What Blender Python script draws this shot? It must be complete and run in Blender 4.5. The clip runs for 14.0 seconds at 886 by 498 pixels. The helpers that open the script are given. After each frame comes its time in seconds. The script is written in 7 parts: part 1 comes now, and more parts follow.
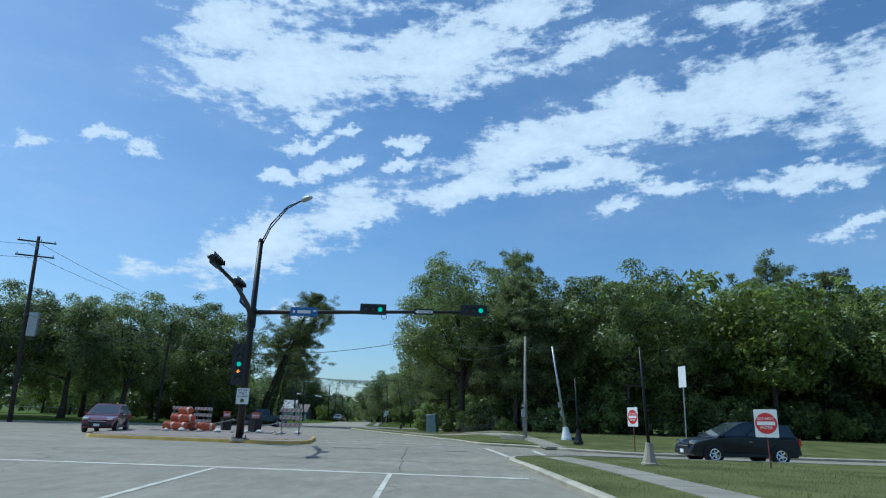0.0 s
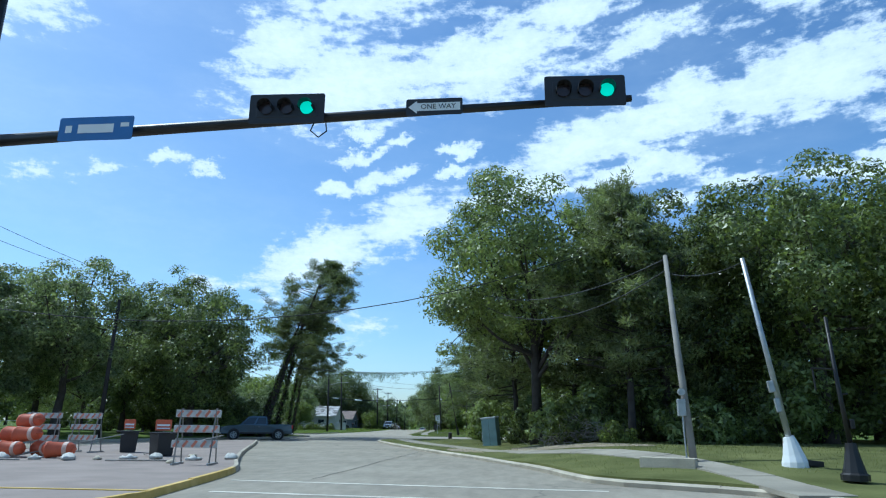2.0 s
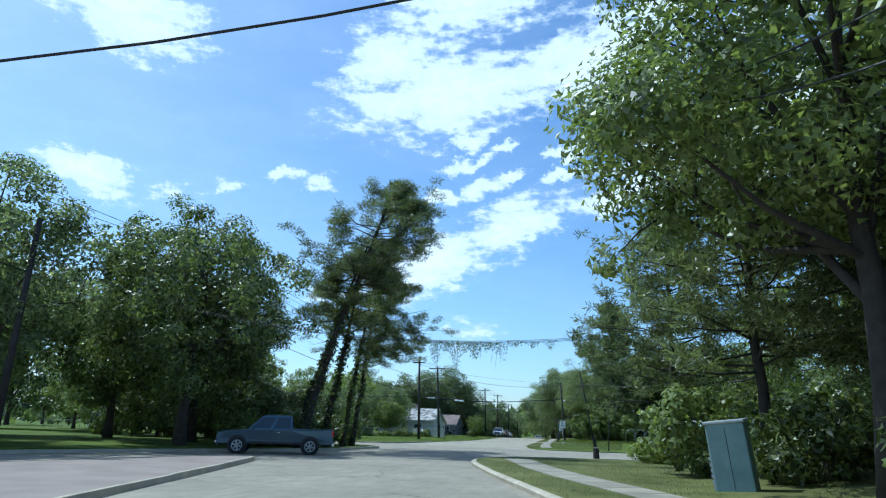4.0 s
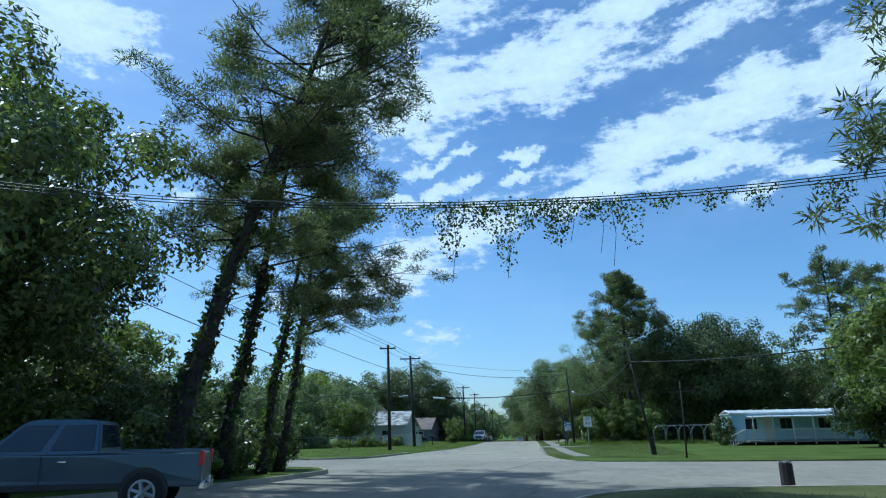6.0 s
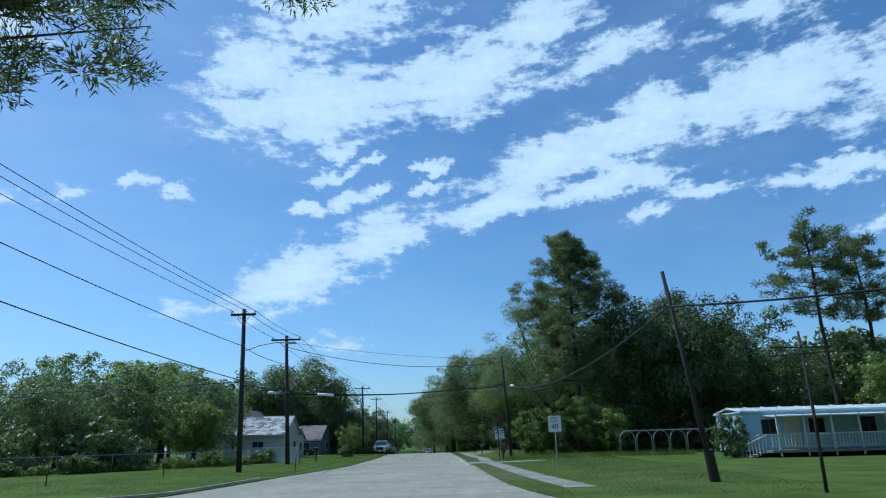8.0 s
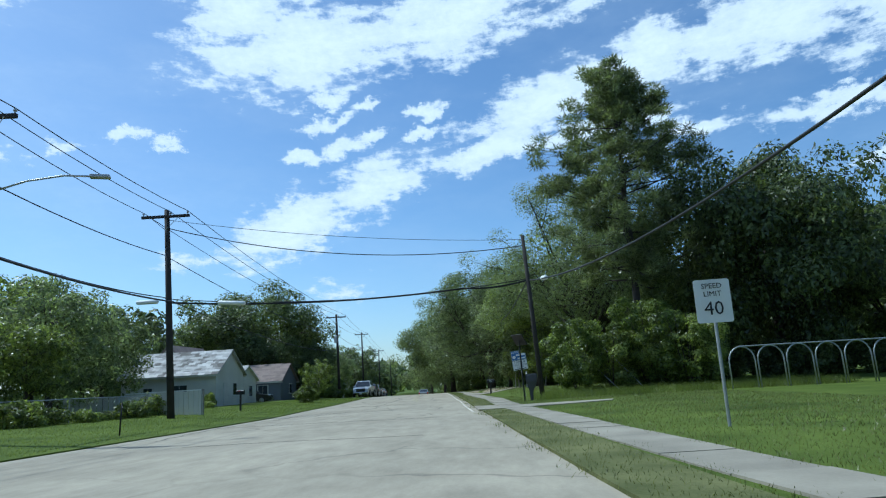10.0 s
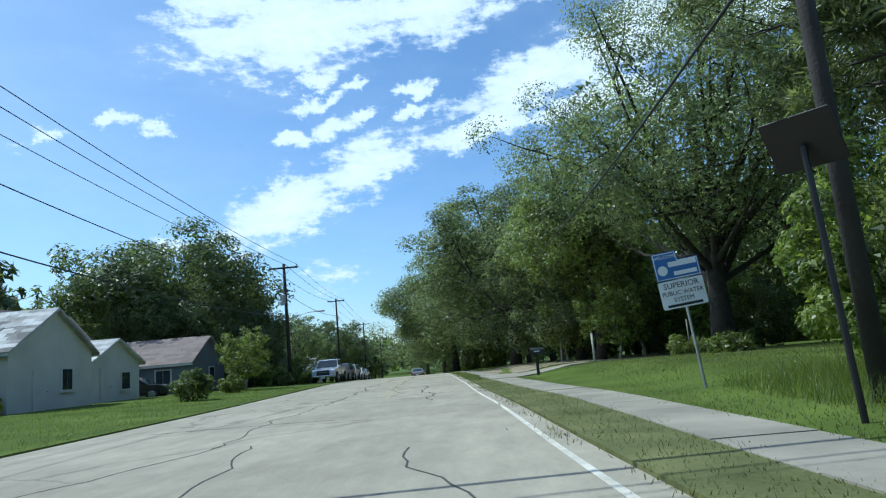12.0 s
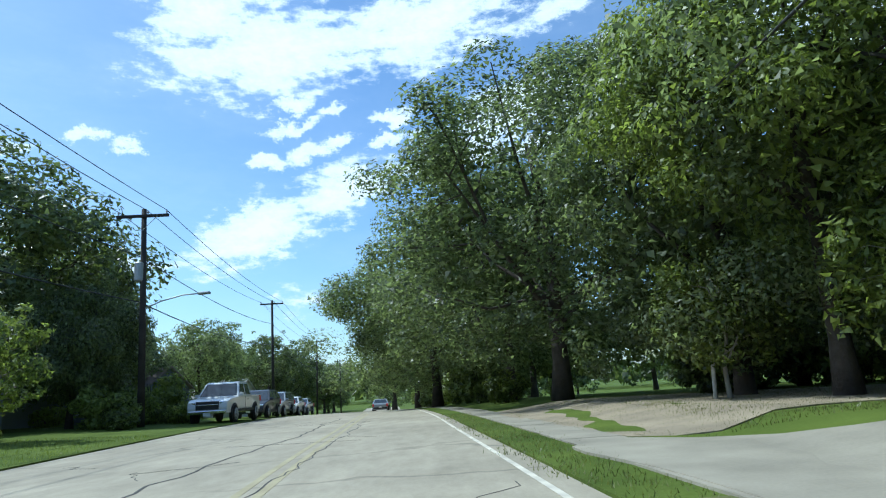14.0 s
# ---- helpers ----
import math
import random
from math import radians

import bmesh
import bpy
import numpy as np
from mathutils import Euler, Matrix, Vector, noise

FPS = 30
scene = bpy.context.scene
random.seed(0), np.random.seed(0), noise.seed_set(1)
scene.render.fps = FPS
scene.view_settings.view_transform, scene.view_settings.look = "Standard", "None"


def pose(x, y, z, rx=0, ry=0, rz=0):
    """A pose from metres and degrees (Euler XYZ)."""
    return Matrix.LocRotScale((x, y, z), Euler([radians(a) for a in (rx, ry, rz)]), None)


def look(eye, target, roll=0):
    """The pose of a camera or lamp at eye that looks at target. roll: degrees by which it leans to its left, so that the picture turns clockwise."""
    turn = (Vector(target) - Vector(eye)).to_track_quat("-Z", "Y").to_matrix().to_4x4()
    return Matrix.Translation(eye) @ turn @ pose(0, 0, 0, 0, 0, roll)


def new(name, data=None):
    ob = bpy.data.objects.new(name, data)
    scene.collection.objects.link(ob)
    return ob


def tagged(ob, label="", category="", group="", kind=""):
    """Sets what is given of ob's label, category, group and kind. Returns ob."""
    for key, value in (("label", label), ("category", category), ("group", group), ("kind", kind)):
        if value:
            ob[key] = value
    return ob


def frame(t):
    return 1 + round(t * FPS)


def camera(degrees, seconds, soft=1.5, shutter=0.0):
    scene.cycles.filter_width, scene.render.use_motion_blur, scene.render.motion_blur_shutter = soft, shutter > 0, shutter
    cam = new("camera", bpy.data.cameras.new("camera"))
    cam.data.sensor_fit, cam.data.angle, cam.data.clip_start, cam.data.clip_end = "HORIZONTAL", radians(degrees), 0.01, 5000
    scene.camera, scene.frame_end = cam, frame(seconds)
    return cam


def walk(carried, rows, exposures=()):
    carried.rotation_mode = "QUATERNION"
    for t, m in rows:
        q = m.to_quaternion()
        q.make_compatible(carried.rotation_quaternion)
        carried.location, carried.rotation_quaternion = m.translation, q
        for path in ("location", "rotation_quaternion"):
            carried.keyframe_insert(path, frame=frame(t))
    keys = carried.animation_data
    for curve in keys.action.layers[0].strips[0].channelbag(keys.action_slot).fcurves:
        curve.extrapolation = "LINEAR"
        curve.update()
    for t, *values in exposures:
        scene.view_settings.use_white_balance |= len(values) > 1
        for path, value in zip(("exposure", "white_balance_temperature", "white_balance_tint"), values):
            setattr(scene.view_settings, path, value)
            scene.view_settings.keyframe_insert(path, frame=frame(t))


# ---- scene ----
# ---- camera and walk ----
cam = camera(68.34, 14.0, 1.15)
PATH = [
    (0.0, 0.000, 0.000, 1.452, -0.00, 14.61, -1.80),
    (0.5, 0.175, 4.888, 1.442, 0.89, 14.58, -1.76),
    (1.0, 0.337, 10.789, 1.438, 3.43, 14.67, -0.78),
    (1.5, 0.275, 16.452, 1.453, 3.56, 14.51, -0.15),
    (2.0, 0.036, 23.065, 1.472, 5.51, 14.97, -0.56),
    (2.5, -0.485, 29.453, 1.492, 7.43, 15.62, -1.49),
    (3.0, -1.277, 35.641, 1.502, 10.42, 15.15, -0.52),
    (3.5, -2.303, 41.388, 1.506, 13.33, 15.30, -1.21),
    (4.0, -3.660, 46.661, 1.503, 15.03, 15.34, -1.48),
    (4.5, -5.226, 51.588, 1.497, 15.66, 15.34, -1.38),
    (5.0, -6.880, 56.295, 1.492, 15.31, 15.36, -0.93),
    (5.5, -8.500, 60.912, 1.494, 14.10, 15.48, -0.15),
    (6.0, -9.963, 65.564, 1.510, 12.13, 15.77, 0.91),
    (6.5, -11.149, 70.381, 1.555, 9.53, 16.30, 2.23),
    (7.0, -12.042, 75.324, 1.583, 7.92, 16.72, 1.78),
    (7.5, -12.760, 80.437, 1.558, 2.79, 16.17, 0.69),
    (8.0, -13.244, 85.925, 1.522, 3.82, 16.43, 1.54),
    (8.5, -13.542, 91.283, 1.467, 3.84, 15.87, 1.73),
    (9.0, -13.701, 96.495, 1.335, 3.89, 14.55, 2.19),
    (9.5, -13.820, 101.763, 1.179, 3.96, 12.96, 2.73),
    (10.0, -13.999, 107.295, 1.047, 4.01, 11.64, 3.19),
    (10.5, -14.337, 113.293, 0.992, 4.03, 11.08, 3.38),
    (11.0, -14.945, 119.967, 0.898, 4.55, 11.41, 2.65),
    (11.5, -15.388, 125.938, 0.954, 4.08, 11.46, 0.41),
    (12.0, -15.921, 131.770, 0.951, 3.74, 9.73, 4.77),
    (12.5, -16.454, 137.308, 0.965, 3.84, 11.91, 1.46),
    (13.0, -17.050, 142.957, 1.020, 2.30, 13.16, -0.86),
    (13.5, -17.551, 148.626, 0.964, 3.93, 13.62, -2.42),
    (14.0, -17.867, 154.248, 0.960, 0.95, 12.03, 3.38),
]
EXPOSURE = [(0.0, -0.32, 5080, -3), (1.0, -0.15, 5080, -3), (1.5, -0.02, 5080, -3), (2.5, 0.12, 5080, -3), (3.5, 0.2, 5080, -3), (6.0, -0.15, 4820, -4), (7.0, -0.2, 4820, -4), (8.0, -0.3, 4820, -4), (8.5, -0.3, 4820, -4), (10.5, 0.05, 5250, -3), (12.0, 0.12, 5250, -3), (14.0, 0.3, 5250, -3)]
walk(cam, [(t, pose(x, y, z, 90 + p, r, w)) for t, x, y, z, w, p, r in PATH], EXPOSURE)

# ---- world, sun ----
SUN_AZ, SUN_EL = -74.0, 56.0          # degrees clockwise from +y, and above the horizon


def sky_world():
    w = bpy.data.worlds.new("sky")
    w.use_nodes = True
    nt = w.node_tree
    nt.nodes.clear()
    N, L = nt.nodes.new, nt.links.new
    out, bg = N("ShaderNodeOutputWorld"), N("ShaderNodeBackground")
    bg.inputs["Strength"].default_value = 0.138
    sky = N("ShaderNodeTexSky")
    sky.sky_type, sky.sun_disc = "NISHITA", False
    sky.sun_elevation, sky.sun_rotation = radians(SUN_EL), radians(SUN_AZ)
    sky.altitude, sky.air_density, sky.dust_density, sky.ozone_density = 0.0, 1.0, 0.9, 3.5
    tc, sep = N("ShaderNodeTexCoord"), N("ShaderNodeSeparateXYZ")
    L(tc.outputs["Generated"], sep.inputs[0])

    def m(op, a, b=None):
        n = N("ShaderNodeMath")
        n.operation = op
        for i, v in enumerate((a, b)):
            if v is None:
                continue
            if isinstance(v, (int, float)):
                n.inputs[i].default_value = v
            else:
                L(v, n.inputs[i])
        return n.outputs[0]
    az = m("MULTIPLY", m("ARCTAN2", sep.outputs[0], sep.outputs[1]), 57.2958)
    el = m("MULTIPLY", m("ARCSINE", sep.outputs[2]), 57.2958)
    co = N("ShaderNodeCombineXYZ")
    L(az, co.inputs[0])
    L(el, co.inputs[1])

    def fbm(scale, detail, rough, stretch=(1, 1, 1), turn=0.0):
        mp, n = N("ShaderNodeMapping"), N("ShaderNodeTexNoise")
        mp.inputs["Scale"].default_value = stretch
        mp.inputs["Rotation"].default_value = (0, 0, radians(turn))
        L(co.outputs[0], mp.inputs[0])
        L(mp.outputs[0], n.inputs["Vector"])
        n.inputs["Scale"].default_value, n.inputs["Detail"].default_value, n.inputs["Roughness"].default_value = scale, detail, rough
        return n
    # billows bend the outlines of the cloud banks
    warp = fbm(0.32, 10, 0.72)
    vm = N("ShaderNodeVectorMath")
    vm.operation = "MULTIPLY_ADD"
    L(warp.outputs["Color"], vm.inputs[0])
    vm.inputs[1].default_value = (6.5, 4.0, 0)
    shift = N("ShaderNodeVectorMath")
    shift.operation = "ADD"
    shift.inputs[1].default_value = (-3.25, -2.0, 0)
    L(co.outputs[0], shift.inputs[0])
    L(shift.outputs[0], vm.inputs[2])
    total = None

    def bank(a, e, half_long, half_wide, turn, dense=1.0):
        nonlocal total
        mp, g = N("ShaderNodeMapping"), N("ShaderNodeTexGradient")
        mp.vector_type = "TEXTURE"
        mp.inputs["Location"].default_value = (a, e, 0)
        mp.inputs["Rotation"].default_value = (0, 0, radians(turn))
        mp.inputs["Scale"].default_value = (half_long * 1.3, half_wide * 1.35, 1)
        g.gradient_type = "SPHERICAL"
        L(vm.outputs[0], mp.inputs[0])
        L(mp.outputs[0], g.inputs[0])
        d = m("MULTIPLY", g.outputs["Fac"], dense)
        total = d if total is None else m("MAXIMUM", total, d)
    # upper bank
    bank(-15.5, 28.6, 12.5, 4.2, 8)
    bank(-21.0, 30.5, 6.0, 4.0, 15, 0.9)
    bank(-1.0, 31.0, 10.0, 4.0, 14)
    bank(6.0, 34.5, 7.5, 2.8, 8, 0.9)
    bank(13.0, 31.6, 10.0, 1.9, 6, 0.75)
    bank(27.0, 31.8, 10.0, 2.0, 2, 0.62)
    bank(-14, 36, 12, 4, 5, 0.8)
    # middle bank
    bank(6.0, 23.2, 9.0, 3.0, 20)
    bank(15.0, 25.3, 10.0, 3.0, 10)
    bank(25.5, 26.2, 12.0, 3.4, 2)
    bank(37.0, 24.0, 9.0, 4.4, -4)
    bank(31.0, 28.4, 8.0, 1.5, 0, 0.5)
    # lower bank
    bank(1.5, 19.8, 7.0, 1.5, 10)
    bank(11.5, 20.9, 7.5, 1.5, 6)
    bank(19.5, 19.5, 5.5, 1.1, 0, 0.8)
    bank(30.0, 18.9, 7.5, 1.3, 0, 0.9)
    bank(16.0, 18.4, 3.5, 0.9, 14, 0.7)
    # long left bank
    bank(-9.5, 17.2, 6.5, 2.6, 24)
    bank(-16.5, 14.0, 7.5, 2.8, 27)
    bank(-24.0, 11.0, 6.0, 1.3, 16, 0.5)
    # puffs
    bank(-12.3, 20.4, 2.3, 1.3, 14, 0.85)
    bank(-9.0, 21.6, 2.2, 0.8, 16, 0.8)
    bank(-15.0, 19.8, 2.4, 0.9, 14, 0.8)
    bank(-13.5, 22.6, 3.2, 0.75, 16, 0.9)
    bank(-13.3, 24.8, 2.8, 0.75, 20, 0.9)
    bank(-10.0, 24.5, 2.2, 0.65, 16, 0.8)
    bank(-4.7, 23.6, 2.8, 0.8, 10, 0.9)
    bank(-5.2, 21.5, 2.1, 0.75, 14, 0.9)
    bank(-26.6, 20.6, 2.0, 0.8, 8, 0.85)
    bank(-30.2, 20.6, 2.6, 0.8, 12, 0.75)
    bank(-34.5, 19.4, 2.4, 0.8, 0, 0.6)
    bank(-39.5, 18.0, 3.0, 1.0, 8, 0.7)
    bank(-46.0, 18.5, 4.5, 1.8, -14)
    bank(-45.0, 31.0, 8.0, 3.2, -6)
    bank(-12.9, 8.0, 3.2, 2.4, 10, 0.55)
    bank(33.0, 14.9, 4.0, 0.8, 12, 0.7)
    grain = fbm(0.5, 12, 0.62, (0.45, 1.3, 1), -12)
    lumps = fbm(1.5, 8, 0.62, (0.75, 1.25, 1), -14)
    fine = m("MULTIPLY", m("SUBTRACT", lumps.outputs["Fac"], 0.5), 0.42)
    soft = m("ADD", m("ADD", total, m("MULTIPLY", m("SUBTRACT", grain.outputs["Fac"], 0.5), 1.55)), fine)
    ramp = N("ShaderNodeValToRGB")
    ramp.color_ramp.interpolation = "EASE"
    ramp.color_ramp.elements[0].position, ramp.color_ramp.elements[0].color = 0.25, (0, 0, 0, 1)
    ramp.color_ramp.elements[1].position, ramp.color_ramp.elements[1].color = 0.58, (1, 1, 1, 1)
    L(soft, ramp.inputs[0])
    mask = m("MULTIPLY", ramp.outputs[0], m("GREATER_THAN", total, 0.001))
    # thin high veil, a little thicker towards the sun
    veil = fbm(0.11, 5, 0.6, (0.5, 1.3, 1), -12)
    haze = m("MULTIPLY", m("MAXIMUM", m("SUBTRACT", veil.outputs["Fac"], 0.42), 0.0), 0.55)
    sunward = m("MULTIPLY", m("MINIMUM", m("MAXIMUM", m("SUBTRACT", m("MULTIPLY", az, -0.016), 0.1), 0.0), 1.0), 0.16)
    cover = m("MINIMUM", m("ADD", m("MULTIPLY", mask, 0.9), m("ADD", haze, sunward)), 0.93)
    mix = N("ShaderNodeMixRGB")
    L(cover, mix.inputs[0])
    L(sky.outputs[0], mix.inputs[1])
    shade = N("ShaderNodeMixRGB")
    shade.inputs[1].default_value, shade.inputs[2].default_value = (4.7, 5.2, 6.1, 1), (7.15, 7.3, 7.6, 1)
    L(m("ADD", m("MULTIPLY", soft, 0.9), m("ADD", m("MULTIPLY", fine, 1.2), 0.1)), shade.inputs[0])
    L(shade.outputs[0], mix.inputs[2])
    L(mix.outputs[0], bg.inputs["Color"])
    L(bg.outputs[0], out.inputs["Surface"])
    scene.world = w


sky_world()
sun = new("sun", bpy.data.lights.new("sun", "SUN"))
sun.data.energy, sun.data.angle, sun.data.color = 3.7, radians(0.55), (1.0, 0.95, 0.86)
_sa, _se = radians(SUN_AZ), radians(SUN_EL)
sun.matrix_world = look((math.sin(_sa) * math.cos(_se) * 100, math.cos(_sa) * math.cos(_se) * 100, math.sin(_se) * 100), (0, 0, 0))


# ---- materials ----
def material(name, color, rough=0.7, metal=0.0, vary=0.25, scale=3.0, fine=40.0, bump=0.2, tint=None, island=0.0, obj=0.0, spec=0.5, coat=0.0):
    """Base colour varied at two scales, with a fine relief."""
    mt = bpy.data.materials.new(name)
    mt.use_nodes = True
    nt = mt.node_tree
    N, L = nt.nodes.new, nt.links.new
    b = nt.nodes["Principled BSDF"]
    b.inputs["Roughness"].default_value, b.inputs["Metallic"].default_value = rough, metal
    b.inputs["Specular IOR Level"].default_value, b.inputs["Coat Weight"].default_value = spec, coat
    geo = N("ShaderNodeNewGeometry")
    n1, n2 = N("ShaderNodeTexNoise"), N("ShaderNodeTexNoise")
    for n, s, d in ((n1, scale, 4), (n2, fine, 3)):
        n.inputs["Scale"].default_value, n.inputs["Detail"].default_value = s, d
        L(geo.outputs["Position"], n.inputs["Vector"])
    mix = N("ShaderNodeMixRGB")
    dark = tuple(c * (1 - vary) for c in color)
    light = tint or tuple(min(1, c * (1 + vary)) for c in color)
    mix.inputs[1].default_value, mix.inputs[2].default_value = (*dark, 1), (*light, 1)
    add = N("ShaderNodeMath")
    add.operation = "MULTIPLY_ADD"
    add.inputs[1].default_value = 0.35
    L(n2.outputs["Fac"], add.inputs[0])
    half = N("ShaderNodeMath")
    half.operation = "MULTIPLY_ADD"
    half.inputs[1].default_value, half.inputs[2].default_value = 1.6, -0.48
    L(n1.outputs["Fac"], half.inputs[0])
    L(half.outputs[0], add.inputs[2])
    fac = add.outputs[0]
    for amount, node, sock in ((island, geo, "Random Per Island"), (obj, N("ShaderNodeObjectInfo"), "Random")):
        if amount:
            k = N("ShaderNodeMath")
            k.operation = "MULTIPLY_ADD"
            k.inputs[1].default_value = amount
            L(node.outputs[sock], k.inputs[0])
            k2 = N("ShaderNodeMath")
            k2.operation = "SUBTRACT"
            k2.inputs[1].default_value = amount / 2
            L(fac, k2.inputs[0])
            L(k2.outputs[0], k.inputs[2])
            fac = k.outputs[0]
    mix.use_clamp = True
    L(fac, mix.inputs[0])
    L(mix.outputs[0], b.inputs["Base Color"])
    if bump:
        bp = N("ShaderNodeBump")
        bp.inputs["Strength"].default_value, bp.inputs["Distance"].default_value = bump, 0.02
        L(n2.outputs["Fac"], bp.inputs["Height"])
        L(bp.outputs[0], b.inputs["Normal"])
    return mt


def leaf_material(name, dark, light, glow=0.5):
    mt = material(name, dark, 0.4, vary=0.45, scale=0.75, fine=3.0, bump=0, tint=light, island=0.9, obj=0.5, spec=0.5)
    nt = mt.node_tree
    b, out = nt.nodes["Principled BSDF"], nt.nodes["Material Output"]
    tr, mx = nt.nodes.new("ShaderNodeBsdfTranslucent"), nt.nodes.new("ShaderNodeMixShader")
    src = b.inputs["Base Color"].links[0].from_socket
    warm = nt.nodes.new("ShaderNodeMixRGB")
    warm.blend_type = "MULTIPLY"
    warm.inputs[0].default_value, warm.inputs[2].default_value = 1.0, (1.5, 1.6, 0.95, 1)
    nt.links.new(src, warm.inputs[1])
    nt.links.new(warm.outputs[0], tr.inputs[0])
    mx.inputs[0].default_value = glow
    nt.links.new(b.outputs[0], mx.inputs[1])
    nt.links.new(tr.outputs[0], mx.inputs[2])
    nt.links.new(mx.outputs[0], out.inputs["Surface"])
    return mt


def glow_material(name, color, strength):
    mt = material(name, color, 0.4, vary=0.05, bump=0)
    b = mt.node_tree.nodes["Principled BSDF"]
    b.inputs["Emission Color"].default_value, b.inputs["Emission Strength"].default_value = (*color, 1), strength
    return mt


def road_material(name, color, crack=0.5, joints=0.0):
    """Worn concrete or asphalt: blotches, grit, tyre-dark patches and branching cracks."""
    mt = material(name, color, 0.9, vary=0.2, scale=0.3, fine=30.0, bump=0.25, spec=0.25)
    nt = mt.node_tree
    N, L = nt.nodes.new, nt.links.new
    b = nt.nodes["Principled BSDF"]
    src = b.inputs["Base Color"].links[0].from_socket
    geo = N("ShaderNodeNewGeometry")
    wob, vm, vo = N("ShaderNodeTexNoise"), N("ShaderNodeVectorMath"), N("ShaderNodeTexVoronoi")
    wob.inputs["Scale"].default_value, wob.inputs["Detail"].default_value = 0.8, 5
    L(geo.outputs["Position"], wob.inputs["Vector"])
    vm.operation = "MULTIPLY_ADD"
    vm.inputs[1].default_value = (1.6, 1.6, 0)
    L(wob.outputs["Color"], vm.inputs[0])
    L(geo.outputs["Position"], vm.inputs[2])
    vo.feature = "DISTANCE_TO_EDGE"
    vo.inputs["Scale"].default_value = 0.16
    L(vm.outputs[0], vo.inputs["Vector"])
    lt = N("ShaderNodeMapRange")
    lt.inputs["From Min"].default_value, lt.inputs["From Max"].default_value = 0.0, 0.011
    lt.inputs["To Min"].default_value, lt.inputs["To Max"].default_value = crack, 0.0
    L(vo.outputs["Distance"], lt.inputs["Value"])
    gate = N("ShaderNodeTexNoise")
    gate.inputs["Scale"].default_value = 0.12
    L(geo.outputs["Position"], gate.inputs["Vector"])
    gm = N("ShaderNodeMapRange")
    gm.inputs["From Min"].default_value, gm.inputs["From Max"].default_value = 0.42, 0.56
    L(gate.outputs["Fac"], gm.inputs["Value"])
    mul = N("ShaderNodeMath")
    mul.operation = "MULTIPLY"
    L(lt.outputs[0], mul.inputs[0])
    L(gm.outputs[0], mul.inputs[1])
    dk = N("ShaderNodeMixRGB")
    dk.inputs[2].default_value = (0.05, 0.047, 0.042, 1)
    L(mul.outputs[0], dk.inputs[0])
    L(src, dk.inputs[1])
    grit, gr, mo = N("ShaderNodeTexNoise"), N("ShaderNodeMapRange"), N("ShaderNodeMixRGB")
    grit.inputs["Scale"].default_value, grit.inputs["Detail"].default_value, grit.inputs["Roughness"].default_value = 2.2, 9, 0.72
    stretch = N("ShaderNodeMapping")
    stretch.inputs["Scale"].default_value = (1.0, 0.35, 1.0)
    L(geo.outputs["Position"], stretch.inputs[0])
    L(stretch.outputs[0], grit.inputs["Vector"])
    gr.inputs["From Min"].default_value, gr.inputs["From Max"].default_value = 0.3, 0.7
    gr.inputs["To Min"].default_value, gr.inputs["To Max"].default_value = 0.78, 1.16
    L(grit.outputs["Fac"], gr.inputs["Value"])
    mo.blend_type = "MULTIPLY"
    mo.inputs[0].default_value = 1.0
    L(dk.outputs[0], mo.inputs[1])
    L(gr.outputs[0], mo.inputs[2])
    L(mo.outputs[0], b.inputs["Base Color"])
    return mt


M_CONCRETE = road_material("road_concrete", (0.355, 0.312, 0.235), 0.45)
M_ASPHALT = road_material("road_asphalt", (0.30, 0.265, 0.205), 0.4)
M_WALK = material("pavement_concrete", (0.295, 0.262, 0.2), 0.9, vary=0.35, scale=0.8, fine=25, bump=0.2)
M_KERB = material("kerb_concrete", (0.43, 0.375, 0.28), 0.9, vary=0.3, scale=1.2, fine=20, bump=0.3, obj=0.3)
M_KERB_YELLOW = material("yellow_kerb_paint", (0.66, 0.42, 0.06), 0.75, vary=0.3, scale=2.5, fine=25, bump=0.2, tint=(0.7, 0.5, 0.16))
M_ISLAND = material("island_paving", (0.27, 0.215, 0.18), 0.9, vary=0.25, scale=0.7, fine=18, bump=0.3)
M_GRASS = material("grass", (0.07, 0.11, 0.018), 0.95, vary=0.4, scale=0.45, fine=14, bump=0.8, tint=(0.14, 0.18, 0.034), spec=0.1)
M_GRASS_OLIVE = material("olive_grass", (0.095, 0.112, 0.032), 0.95, vary=0.42, scale=0.5, fine=14, bump=0.8, tint=(0.19, 0.192, 0.07), spec=0.1)
M_GRASS_DRY = material("dry_verge", (0.1, 0.122, 0.04), 0.95, vary=0.4, scale=0.9, fine=16, bump=0.8, tint=(0.2, 0.2, 0.085), spec=0.1)
M_DIRT = material("dirt", (0.29, 0.235, 0.16), 0.95, vary=0.35, scale=0.8, fine=14, bump=0.6)
M_BLADE = leaf_material("grass_blades", (0.1, 0.135, 0.024), (0.19, 0.225, 0.05), 0.55)
M_BLADE_OLIVE = leaf_material("olive_blades", (0.1, 0.118, 0.03), (0.2, 0.205, 0.07), 0.4)
M_PAINT = material("white_road_paint", (0.60, 0.55, 0.45), 0.8, vary=0.4, scale=2, fine=18, bump=0.1)
M_PAINT_Y = material("worn_yellow_paint", (0.36, 0.31, 0.185), 0.85, vary=0.18, scale=1.5, fine=12, bump=0.1)
M_BARK = material("bark", (0.07, 0.056, 0.044), 0.95, vary=0.45, scale=3, fine=18, bump=0.9)
